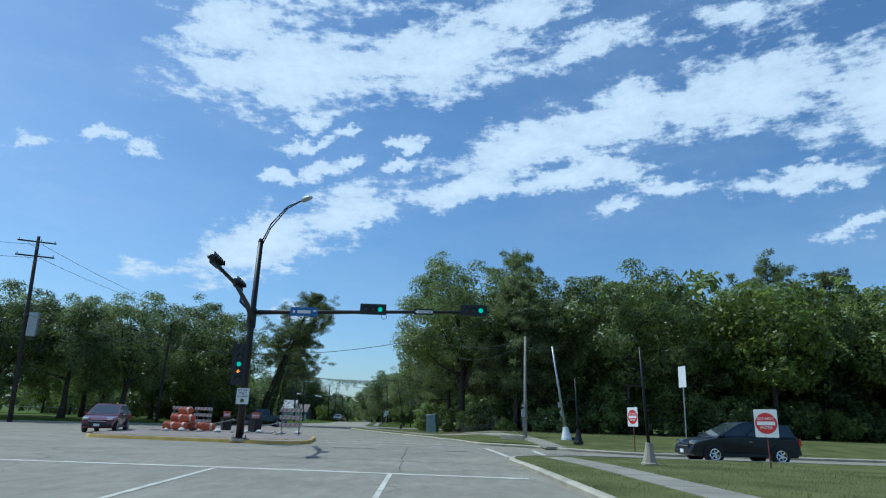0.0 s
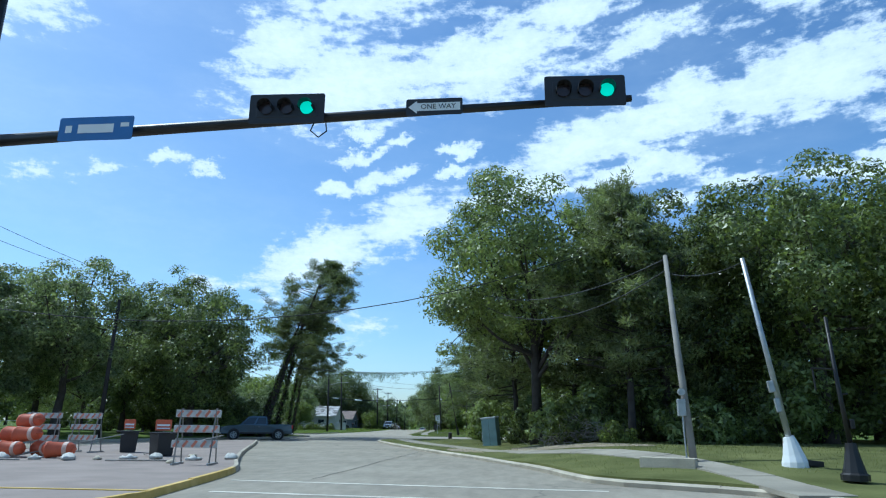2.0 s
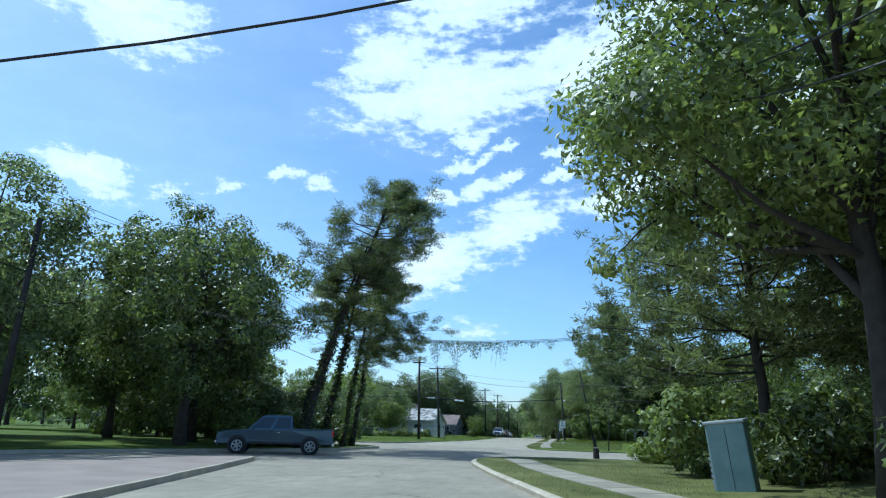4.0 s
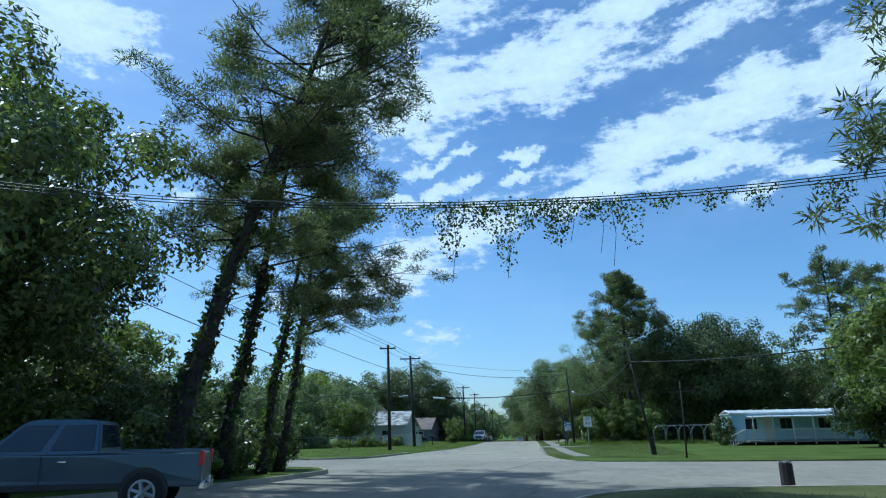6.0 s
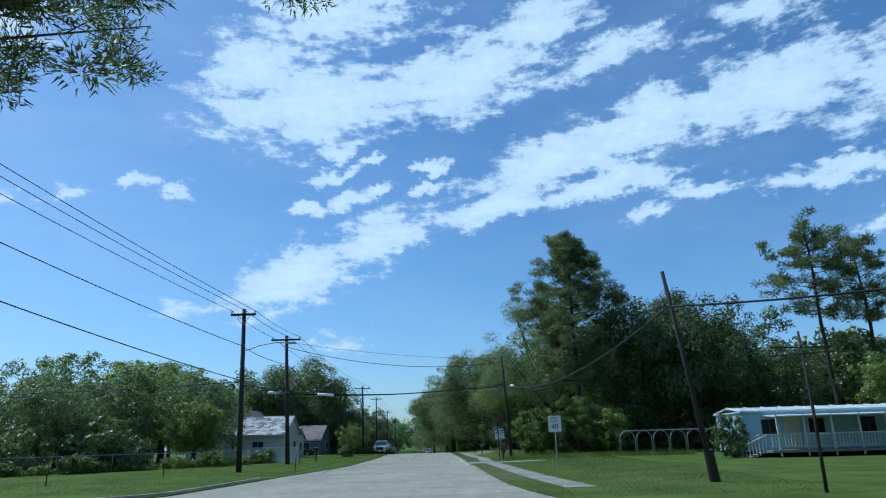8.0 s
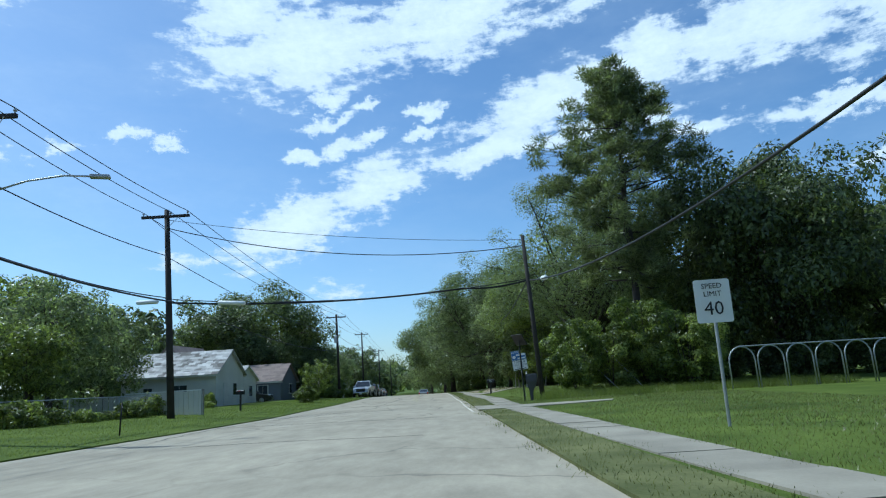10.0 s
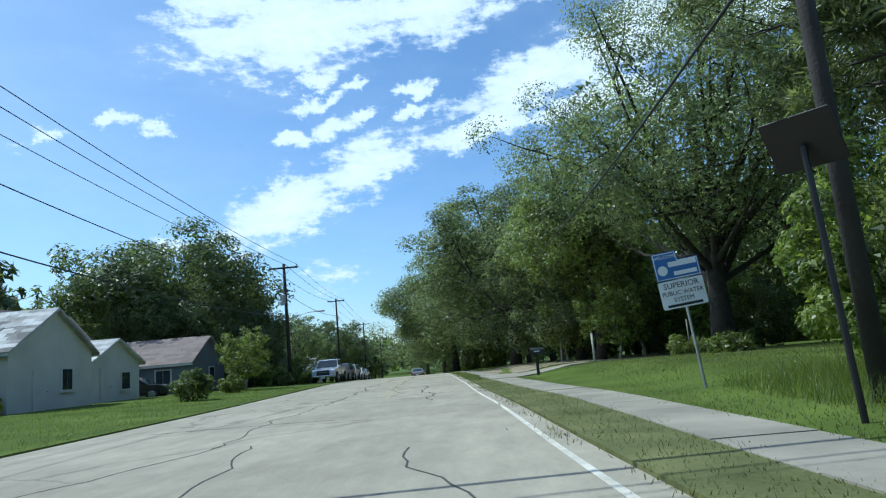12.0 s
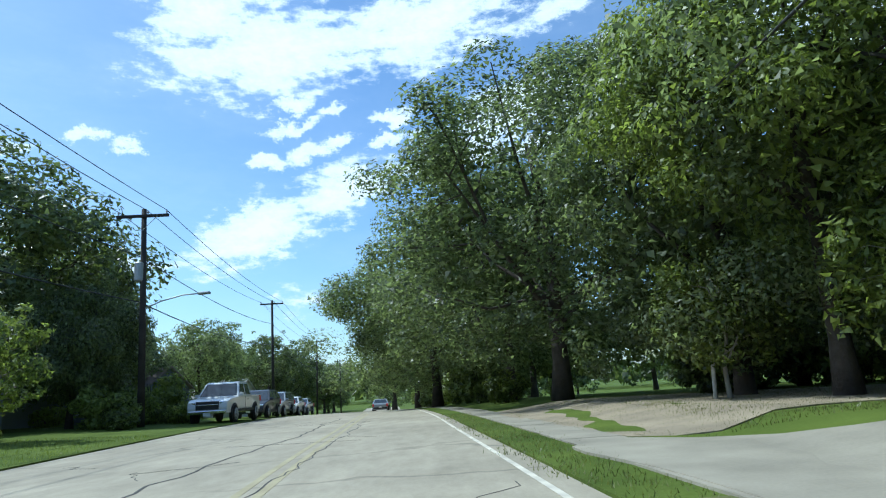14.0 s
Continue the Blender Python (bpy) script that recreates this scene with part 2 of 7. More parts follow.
M_BARK_DARK = material("pine_bark", (0.05, 0.042, 0.036), 0.95, vary=0.45, scale=3, fine=14, bump=0.9)
M_BARK_PALE = material("pale_bark", (0.30, 0.27, 0.22), 0.9, vary=0.3, scale=3, fine=18, bump=0.6)
M_LEAF = leaf_material("oak_leaves", (0.075, 0.1, 0.03), (0.265, 0.31, 0.1), 0.36)
M_LEAF_DEEP = leaf_material("deep_leaves", (0.06, 0.085, 0.028), (0.19, 0.225, 0.08), 0.4)
M_LEAF_FRESH = leaf_material("fresh_leaves", (0.1, 0.13, 0.03), (0.29, 0.335, 0.09), 0.48)
M_LEAF_LIME = leaf_material("young_leaves", (0.115, 0.165, 0.035), (0.3, 0.345, 0.085), 0.5)
M_LEAF_GREY = leaf_material("grey_green_leaves", (0.12, 0.15, 0.07), (0.26, 0.295, 0.155), 0.58)
M_NEEDLE = leaf_material("pine_needles", (0.115, 0.138, 0.06), (0.225, 0.25, 0.115), 0.45)
M_IVY = leaf_material("ivy", (0.05, 0.078, 0.025), (0.125, 0.16, 0.055))
M_STEEL_DARK = material("dark_bronze_steel", (0.035, 0.033, 0.032), 0.45, 0.6, vary=0.2, bump=0.05)
M_STEEL = material("galvanised_steel", (0.42, 0.43, 0.43), 0.5, 0.7, vary=0.2, scale=6, bump=0.1)
M_WOODPOLE = material("weathered_pole_wood", (0.042, 0.036, 0.032), 0.95, vary=0.4, scale=2, fine=25, bump=0.6)
M_WOODGREY = material("grey_wood", (0.25, 0.23, 0.2), 0.9, vary=0.3, scale=2, fine=25, bump=0.5)
M_WIRE = material("cable_black", (0.02, 0.02, 0.02), 0.6, vary=0.1, bump=0)
M_BLACK = material("signal_black", (0.018, 0.018, 0.02), 0.5, vary=0.15, bump=0.05)
M_WHITE = material("white_sign_sheet", (0.78, 0.78, 0.76), 0.5, vary=0.06, bump=0.02)
M_RED = material("red_sign_sheet", (0.55, 0.03, 0.03), 0.5, vary=0.12, bump=0.02)
M_BLUE = material("blue_sign_sheet", (0.05, 0.15, 0.38), 0.45, vary=0.12, bump=0.02)
M_GREEN_ON = glow_material("green_signal_light", (0.02, 0.62, 0.42), 0.8)
M_AMBER_ON = glow_material("amber_arrow_light", (1.0, 0.30, 0.03), 1.3)
M_LENS = material("dark_lens", (0.03, 0.02, 0.02), 0.2, vary=0.2, bump=0)
M_ORANGE = material("orange_plastic", (0.55, 0.115, 0.045), 0.55, vary=0.2, scale=3, bump=0.1)
M_RUBBER = material("black_rubber", (0.02, 0.02, 0.021), 0.85, vary=0.2, bump=0.2)
M_WHITE_WALL = material("white_painted_boards", (0.61, 0.585, 0.52), 0.8, vary=0.12, scale=0.8, fine=12, bump=0.15)
M_GREY_WALL = material("grey_painted_boards", (0.15, 0.16, 0.18), 0.8, vary=0.15, scale=0.8, bump=0.15)
M_BLUE_WALL = material("pale_blue_siding", (0.40, 0.58, 0.66), 0.6, vary=0.12, scale=0.9, bump=0.1)
M_ROOF_GREY = material("weathered_roof", (0.34, 0.31, 0.28), 0.85, vary=0.6, scale=1.3, fine=9, bump=0.4, tint=(0.62, 0.6, 0.57), obj=0.9)
M_ROOF_RED = material("red_brown_shingle", (0.24, 0.185, 0.16), 0.9, vary=0.3, scale=1.2, fine=12, bump=0.4, obj=0.6)
M_ROOF_METAL = material("white_metal_roof", (0.70, 0.71, 0.70), 0.45, 0.2, vary=0.12, scale=0.8, bump=0.1)
M_WINDOW = material("window_glass", (0.03, 0.04, 0.05), 0.06, vary=0.2, bump=0, spec=0.8)
M_CHROME = material("bright_metal", (0.75, 0.75, 0.76), 0.18, 1.0, vary=0.08, bump=0)
M_BAG = material("dirty_white_sacking", (0.52, 0.5, 0.45), 0.9, vary=0.35, scale=5, bump=0.5)


# ---- builders ----
from mathutils.geometry import delaunay_2d_cdt


def thing(name, label, category, at=(0, 0, 0), group="", turn=0.0):
    ob = new(name)
    ob.empty_display_size = 0.2
    ob.matrix_basis = pose(at[0], at[1], at[2] + fall(at[1]), 0, 0, turn)
    return tagged(ob, label, category, group)


def as_mesh(name, bm, mats):
    me = bpy.data.meshes.new(name)
    bm.normal_update()
    bm.to_mesh(me)
    bm.free()
    for mt in mats if isinstance(mats, (list, tuple)) else [mats]:
        me.materials.append(mt)
    return me


def part(name, bm, mat, parent=None, label="", smooth=False):
    me = as_mesh(name, bm, mat)
    if smooth:
        me.polygons.foreach_set("use_smooth", [True] * len(me.polygons))
    ob = new(name, me)
    ob.parent = parent
    return tagged(ob, label) if label else ob


def structure(name, bm, mat, label, category="", parent=None):
    ob = part(name, bm, mat, parent)
    return tagged(ob, label, category or name, kind="structure")


def box(bm, size, at, turn=(0, 0, 0), bevel=0.0):
    m = pose(*at, *turn) @ Matrix.Diagonal((*size, 1))
    r = bmesh.ops.create_cube(bm, size=1, matrix=m)
    if bevel:
        es = list({e for v in r["verts"] for e in v.link_edges})
        bmesh.ops.bevel(bm, geom=es, offset=bevel, segments=2, affect="EDGES", profile=0.5)
    return bm


def new_box(size, at=(0, 0, 0), turn=(0, 0, 0), bevel=0.0):
    return box(bmesh.new(), size, at, turn, bevel)


def tube(bm, pts, radii, n=8, cap=True):
    """A tapered round bar along points."""
    pts = [Vector(p) for p in pts]
    if isinstance(radii, (int, float)):
        radii = [radii] * len(pts)
    rings, side = [], None
    for i, p in enumerate(pts):
        d = (pts[min(i + 1, len(pts) - 1)] - pts[max(i - 1, 0)]).normalized()
        if side is None:
            side = d.orthogonal().normalized()
        side = (side - d * side.dot(d)).normalized()
        up = d.cross(side)
        rings.append([bm.verts.new(p + (side * math.cos(2 * math.pi * k / n) + up * math.sin(2 * math.pi * k / n)) * radii[i]) for k in range(n)])
    for a, b in zip(rings, rings[1:]):
        for k in range(n):
            bm.faces.new((a[k], a[(k + 1) % n], b[(k + 1) % n], b[k]))
    if cap:
        bm.faces.new(list(reversed(rings[0])))
        bm.faces.new(rings[-1])
    return bm


def new_tube(pts, radii, n=8):
    return tube(bmesh.new(), pts, radii, n)


def prism(bm, outline, z0, z1, top=None):
    """An upright block on a plan outline (counter-clockwise)."""
    lo = [bm.verts.new((x, y, z0)) for x, y in outline]
    hi = [bm.verts.new((x, y, z1)) for x, y in outline]
    n = len(outline)
    for i in range(n):
        bm.faces.new((lo[i], lo[(i + 1) % n], hi[(i + 1) % n], hi[i]))
    bm.faces.new(hi)
    bm.faces.new(list(reversed(lo)))
    return bm


def smooth_line(pts, step=1.0):
    """A rounded line through plan points (Catmull-Rom)."""
    p = [np.array(q, float) for q in pts]
    p = [2 * p[0] - p[1]] + p + [2 * p[-1] - p[-2]]
    out = []
    for i in range(1, len(p) - 2):
        a, b, c, d = p[i - 1:i + 3]
        n = max(2, int(np.linalg.norm(c - b) / step))
        for k in range(n):
            t = k / n
            out.append(tuple(0.5 * (2 * b + (c - a) * t + (2 * a - 5 * b + 4 * c - d) * t * t + (3 * b - a - 3 * c + d) * t ** 3)))
    out.append(tuple(p[-2]))
    return out


def offset_line(pts, d):
    """The line moved d metres to its left."""
    out = []
    for i, q in enumerate(pts):
        a, b = np.array(pts[max(i - 1, 0)]), np.array(pts[min(i + 1, len(pts) - 1)])
        t = (b - a) / (np.linalg.norm(b - a) + 1e-9)
        out.append((q[0] - t[1] * d, q[1] + t[0] * d))
    return out


def sheet(outline, height, grid=2.0, skirt=0.25):
    """A ground sheet on a plan outline, with height(x, y)."""
    xs, ys = [q[0] for q in outline], [q[1] for q in outline]
    pts = [Vector(q) for q in outline]
    n = len(pts)
    gx = np.arange(max(min(xs), -70) + grid / 2, min(max(xs), 70), grid)
    gy = np.arange(min(ys) + grid / 2, min(max(ys), 240), grid)
    pts += [Vector((x + random.uniform(-.2, .2), y + random.uniform(-.2, .2))) for x in gx for y in gy]
    v, e, f, *_ = delaunay_2d_cdt(pts, [(i, (i + 1) % n) for i in range(n)], [list(range(n))], 1, 1e-4)
    bm = bmesh.new()
    vs = [bm.verts.new((q.x, q.y, height(q.x, q.y))) for q in v]
    for t in f:
        bm.faces.new([vs[i] for i in t])
    bmesh.ops.recalc_face_normals(bm, faces=bm.faces)
    if bm.faces[:] and sum(q.normal.z for q in bm.faces) < 0:
        bmesh.ops.reverse_faces(bm, faces=bm.faces)
    edge = [q for q in bm.edges if q.is_boundary]
    r = bmesh.ops.extrude_edge_only(bm, edges=edge)
    for q in r["geom"]:
        if isinstance(q, bmesh.types.BMVert):
            q.co.z -= skirt
    return bm


def ribbon(line, width, z, thick=0.04):
    """A flat band along a plan line."""
    a, b = offset_line(line, width / 2), offset_line(line, -width / 2)
    bm = bmesh.new()
    zz = z if callable(z) else (lambda x, y: z)
    top = [[bm.verts.new((*q, zz(*q))) for q in s] for s in (a, b)]
    low = [[bm.verts.new((*q, zz(*q) - thick)) for q in s] for s in (a, b)]
    for i in range(len(line) - 1):
        bm.faces.new((top[1][i], top[1][i + 1], top[0][i + 1], top[0][i]))
        bm.faces.new((top[0][i], top[0][i + 1], low[0][i + 1], low[0][i]))
        bm.faces.new((low[1][i], low[1][i + 1], top[1][i + 1], top[1][i]))
    for i, s in ((0, 1), (-1, -1)):
        bm.faces.new((top[0][i], low[0][i], low[1][i], top[1][i])[::s])
    return bm


def kerb_stones(line, width, z0, z1, length, mat, parent):
    """Kerb pieces laid end to end, each an object."""
    acc, start = 0.0, 0
    for i in range(1, len(line)):
        acc += math.dist(line[i], line[i - 1])
        if acc >= length or i == len(line) - 1:
            seg = line[start:i + 1]
            if len(seg) > 1:
                bm = bmesh.new()
                dz = random.uniform(-0.008, 0.012)
                a, b, c = seg, offset_line(seg, width), offset_line(seg, width * 0.25)
                rows = [[bm.verts.new((*q, z)) for q in s] for s, z in ((a, z0), (offset_line(seg, 0.03), z1 - 0.05 + dz), (c, z1 + dz), (b, z1 + dz), (b, z0))]
                for r0, r1 in zip(rows, rows[1:]):
                    for k in range(len(seg) - 1):
                        bm.faces.new((r0[k], r0[k + 1], r1[k + 1], r1[k]))
                bm.faces.new([r[0] for r in rows])
                bm.faces.new([r[-1] for r in reversed(rows)])
                bmesh.ops.recalc_face_normals(bm, faces=bm.faces)
                part("kerb_stone", bm, mat, parent)
            start, acc = i, 0.0


def broad_leaf_mesh(name, centres, u, v, mat):
    """Heart-shaped leaves of five corners, for plants close to the road."""
    n = len(centres)
    fold = np.cross(u, v)
    fold *= 0.35 * np.linalg.norm(v, axis=1)[:, None] / (np.linalg.norm(fold, axis=1)[:, None] + 1e-9)
    co = np.empty((n, 5, 3), dtype=np.float32)
    for i, (a, b, c) in enumerate(((-1, 0.5, 0.6), (-0.15, 1, 1), (1.2, 0, -0.4), (-0.15, -1, 1), (-1, -0.5, 0.6))):
        co[:, i] = centres + u * a + v * b + fold * c
    me = bpy.data.meshes.new(name)
    me.from_pydata(co.reshape(-1, 3).tolist(), [], np.arange(n * 5).reshape(-1, 5).tolist())
    me.materials.append(mat)
    return me


def leaf_mesh(name, centres, u, v, mat):
    """Many small pointed blades, one triangle each; u and v are their half axes."""
    n = len(centres)
    co = np.empty((n, 3, 3), dtype=np.float32)
    co[:, 0], co[:, 1], co[:, 2] = centres - u + v * 1.1, centres - u * 0.7 - v * 1.1, centres + u * 1.3
    me = bpy.data.meshes.new(name)
    me.vertices.add(n * 3)
    me.vertices.foreach_set("co", co.ravel())
    me.loops.add(n * 3)
    me.loops.foreach_set("vertex_index", np.arange(n * 3, dtype=np.int32))
    me.polygons.add(n)
    me.polygons.foreach_set("loop_start", np.arange(0, n * 3, 3, dtype=np.int32))
    me.update(calc_edges=True)
    me.materials.append(mat)
    return me


def unit(rng, n):
    d = rng.normal(size=(n, 3))
    return d / np.linalg.norm(d, axis=1)[:, None]


def leaves(rng, pts, length, width, droop=0.0):
    n = len(pts)
    d = unit(rng, n)
    d[:, 2] -= droop
    d /= np.linalg.norm(d, axis=1)[:, None]
    w = np.cross(d, unit(rng, n))
    w /= np.linalg.norm(w, axis=1)[:, None] + 1e-6
    k = rng.uniform(0.65, 1.35, (n, 1))
    return d * k * length / 2, w * k * width / 2


def crown_leaves(rng, clumps, count, leaf, centre, flat=0.8, core=0, core_size=0.8, reach=(1, 1, 1)):
    """Leaves on the skins of many small clumps, facing outwards; core adds broad inner blades that block light and
    view, so the middle stays dark. Returns centres and half axes.
    """
    c = np.array(clumps)
    share = c[:, 3] ** 2
    pick = rng.choice(len(c), count, p=share / share.sum())
    away = c[pick, :3] - centre
    away /= np.linalg.norm(away, axis=1)[:, None] + 1e-6
    d = unit(rng, count) + away * 0.45
    d[:, 2] += 0.15
    d /= np.linalg.norm(d, axis=1)[:, None]
    p = c[pick, :3] + d * (c[pick, 3] * rng.uniform(0.5, 1.1, count))[:, None] * np.array([1, 1, flat])
    n = d * 0.9 + np.array([0, 0, 0.35]) + rng.normal(0, 0.42, (count, 3))
    k = rng.uniform(0.65, 1.35, (count, 1)) * leaf / 2
    if core:
        q = centre + unit(rng, core) * (rng.uniform(0.05, 0.62, core) ** 0.6)[:, None] * np.array(reach)
        p, n = np.concatenate([p, q]), np.concatenate([n, unit(rng, core)])
        k = np.concatenate([k, rng.uniform(0.7, 1.3, (core, 1)) * core_size / 2])
    u = np.cross(n, unit(rng, len(p)))
    u /= np.linalg.norm(u, axis=1)[:, None] + 1e-6
    v = np.cross(n, u)
    v /= np.linalg.norm(v, axis=1)[:, None] + 1e-6
    return p, u * k, v * k * 0.62


def tree_model(seed, height, radius, clear, count, leaf, leaf_mat, bark, girth=0.3, forks=9, lean=(0, 0), open_crown=0.0, low=0.0, core=0, limbs=1.0, start=(0.28, 0.95)):
    """A broad-leaved tree: trunk, limbs, twigs and a crown of clumps. Returns the meshes (trunk, crown)."""
    rng = np.random.default_rng(seed)
    bm = bmesh.new()
    top = height * 0.80
    spine = []
    for i in range(7):
        t = i / 6
        spine.append((lean[0] * t + rng.normal(0, 0.12) * t * 2, lean[1] * t + rng.normal(0, 0.12) * t * 2, top * t - 0.15))
    tube(bm, spine, [girth * (1.35 if i == 0 else 1.0 - 0.13 * i) for i in range(7)], 9)
    clumps = []
    cz = clear + (height - clear) * 0.5
    for k in range(forks):
        t = rng.uniform(*start)
        i = min(int(t * 6), 5)
        a, b = np.array(spine[i]), np.array(spine[i + 1])
        s = a + (b - a) * (t * 6 - i)
        ang = 2 * math.pi * (k * 0.382 + rng.uniform(-.06, .06))
        zt = clear + (height - clear) * rng.uniform(0.25, 0.95)
        rr = radius * math.sqrt(max(0.08, 1 - ((zt - cz) / ((height - clear) * 0.62)) ** 2)) * rng.uniform(0.6, 0.92)
        e = np.array([lean[0] * 0.6 + math.cos(ang) * rr, lean[1] * 0.6 + math.sin(ang) * rr, max(zt, s[2] + 0.3)])
        mid = s + (e - s) * 0.5 + np.array([0, 0, -0.10 * rr]) + rng.normal(0, 0.25, 3)
        g = girth * 0.42 * (1.1 - t * 0.5) * limbs
        tube(bm, [s, s + (mid - s) * 0.5, mid, e], [g, g * 0.8, g * 0.55, g * 0.15], 6, cap=False)
        clumps.append((*e, radius * rng.uniform(0.14, 0.22)))
        for _ in range(3):
            q = mid + (e - mid) * rng.uniform(0.1, 0.9)
            w = q + rng.normal(0, radius * 0.2, 3) + np.array([0, 0, radius * 0.06])
            tube(bm, [q, (q + w) / 2 + rng.normal(0, 0.1, 3), w], [g * 0.35, g * 0.22, g * 0.08], 5, cap=False)
            clumps.append((*w, radius * rng.uniform(0.1, 0.17)))
    # small outer clumps give the ragged outline
    zr = (height - clear) * 0.5
    ph = rng.uniform(0, 6.28, 3)
    for k in range(int(84 * (1 - open_crown))):
        d = unit(rng, 1)[0]
        az = math.atan2(d[1], d[0])
        lump = 1 + 0.13 * math.sin(3 * az + ph[0]) + 0.10 * math.sin(5 * az + 4 * d[2] + ph[1])
        r = rng.uniform(0.66, 0.95) * lump
        z = cz + d[2] * zr * r
        if z < clear * 0.6 + low:
            continue
        clumps.append((lean[0] * 0.6 + d[0] * radius * r, lean[1] * 0.6 + d[1] * radius * r, z, radius * rng.uniform(0.12, 0.26)))
    centre = np.array([lean[0] * 0.6, lean[1] * 0.6, cz])
    pts, u, v = crown_leaves(rng, clumps, count, leaf, centre, 0.8, core or int(430 * radius), (0.14 * radius if core else min(0.3, 0.065 * radius)), (radius, radius, zr))
    keep = pts[:, 2] > max(0.12, clear * 0.5)
    pts, u, v = pts[keep], u[keep], v[keep]
    trunk = as_mesh("trunk", bm, bark)
    trunk.polygons.foreach_set("use_smooth", [True] * len(trunk.polygons))
    return trunk, leaf_mesh("crown", pts, u, v, leaf_mat)


def pine_model(seed, height, radius, clear, count, top_at=(0, 0), girth=0.28, boughs=26, needle=0.34, mat=None, one_side=None, ivy=0, puff=1.25):
    """A pine: long bare trunk, crooked boughs, tufts of needles in flat pads."""
    rng = np.random.default_rng(seed)
    bm = bmesh.new()
    n = 9
    spine = [np.array((top_at[0] * (i / n) ** 1.15 + rng.normal(0, 0.06), top_at[1] * (i / n) ** 1.15 + rng.normal(0, 0.06), height * 0.97 * i / n - 0.1)) for i in range(n + 1)]
    tube(bm, spine, [girth * (1.3 if i == 0 else 1 - 0.085 * i) for i in range(n + 1)], 9)
    pads = []
    for k in range(boughs):
        t = clear / height + (1 - clear / height) * (k + rng.uniform(0, 1)) / boughs
        t = min(t, 0.985)
        i = min(int(t * n), n - 1)
        s = spine[i] + (spine[i + 1] - spine[i]) * (t * n - i)
        ang = k * 2.4 + rng.uniform(-.5, .5)
        if one_side is not None and rng.random() < 0.5:
            ang = one_side + rng.normal(0, 0.6)
        f = (t - clear / height) / (1 - clear / height)
        reach = radius * (0.55 + 0.55 * math.sin(math.pi * min(1, 0.18 + 0.75 * f))) * rng.uniform(0.45, 1.0) * (1.0 if f < 0.8 else 0.6)
        d = np.array([math.cos(ang), math.sin(ang), rng.uniform(-0.12, 0.35)])
        m1 = s + d * reach * 0.5 + rng.normal(0, 0.15, 3)
        e = s + d * reach + np.array([0, 0, rng.uniform(-0.2, 0.6)])
        g = girth * 0.26 * (1.15 - t * 0.6)
        tube(bm, [s, m1, e], [g, g * 0.65, g * 0.2], 5, cap=False)
        # twigs leave the bough sideways and end in puffs of needles
        for _ in range(4):
            a = m1 + (e - m1) * rng.uniform(-0.3, 1.0)
            b = a + (d * 0.4 + rng.normal(0, 0.75, 3) * np.array([1, 1, 0.6])) * reach * 0.24 + np.array([0, 0, 0.15])
            tube(bm, [a, b], [g * 0.3, g * 0.1], 4, cap=False)
            for _ in range(3):
                q = a + (b - a) * rng.uniform(0.6, 1.15) + rng.normal(0, 0.24, 3)
                pads.append((*q, rng.uniform(0.2, 0.4)))
    for _ in range(6):
        pads.append((*(spine[-1] + rng.normal(0, 0.35, 3)), rng.uniform(0.2, 0.36)))
    c = np.array(pads)
    c[:, 3] *= puff
    pick = rng.choice(len(c), count, p=c[:, 3] ** 2 / (c[:, 3] ** 2).sum())
    d = unit(rng, count)
    d[:, 2] = d[:, 2] * 0.8 + 0.2
    p = c[pick, :3] + d * (c[pick, 3] * rng.uniform(0.15, 0.95, count))[:, None] * np.array([1, 1, 0.6])
    d = d + rng.normal(0, 0.45, (count, 3))
    d /= np.linalg.norm(d, axis=1)[:, None] + 1e-6
    w = np.cross(d, unit(rng, count))
    w /= np.linalg.norm(w, axis=1)[:, None] + 1e-6
    k = rng.uniform(0.7, 1.2, (count, 1))
    u = d * k * needle / 2
    trunk = as_mesh("trunk", bm, M_BARK_DARK)
    trunk.polygons.foreach_set("use_smooth", [True] * len(trunk.polygons))
    crown = leaf_mesh("crown", p + u, u, w * k * needle * 0.115, mat or M_NEEDLE)
    vine = None
    if ivy:
        t = rng.uniform(0.02, 0.62, ivy)
        sp = np.array(spine)
        i = np.minimum((t * n).astype(int), n - 1)
        q = sp[i] + (sp[i + 1] - sp[i]) * (t * n - i)[:, None]
        a = rng.uniform(0, 2 * math.pi, ivy)
        rr = girth * (1.05 - 0.5 * t) + np.abs(rng.normal(0, 0.07, ivy)) * (0.4 + noise_band(t))
        q += np.stack([np.cos(a) * rr, np.sin(a) * rr, np.zeros(ivy)], 1)
        uu, vv = leaves(rng, q, 0.17, 0.14, 0.4)
        vine = leaf_mesh("ivy", q, uu, vv, M_IVY)
    return trunk, crown, vine


def noise_band(t):
    return 0.6 + 0.9 * np.abs(np.sin(t * 23.0)) * np.abs(np.sin(t * 7.0 + 1))


def plant(name, label, category, meshes, at, turn=0.0, size=1.0, group=""):
    ob = thing(name, label, category, at, group, turn)
    ob.scale = (size, size, size) if isinstance(size, (int, float)) else size
    for me in meshes:
        if me is not None:
            p = new(me.name.split(".")[0], me)
            p.parent = ob
    return ob


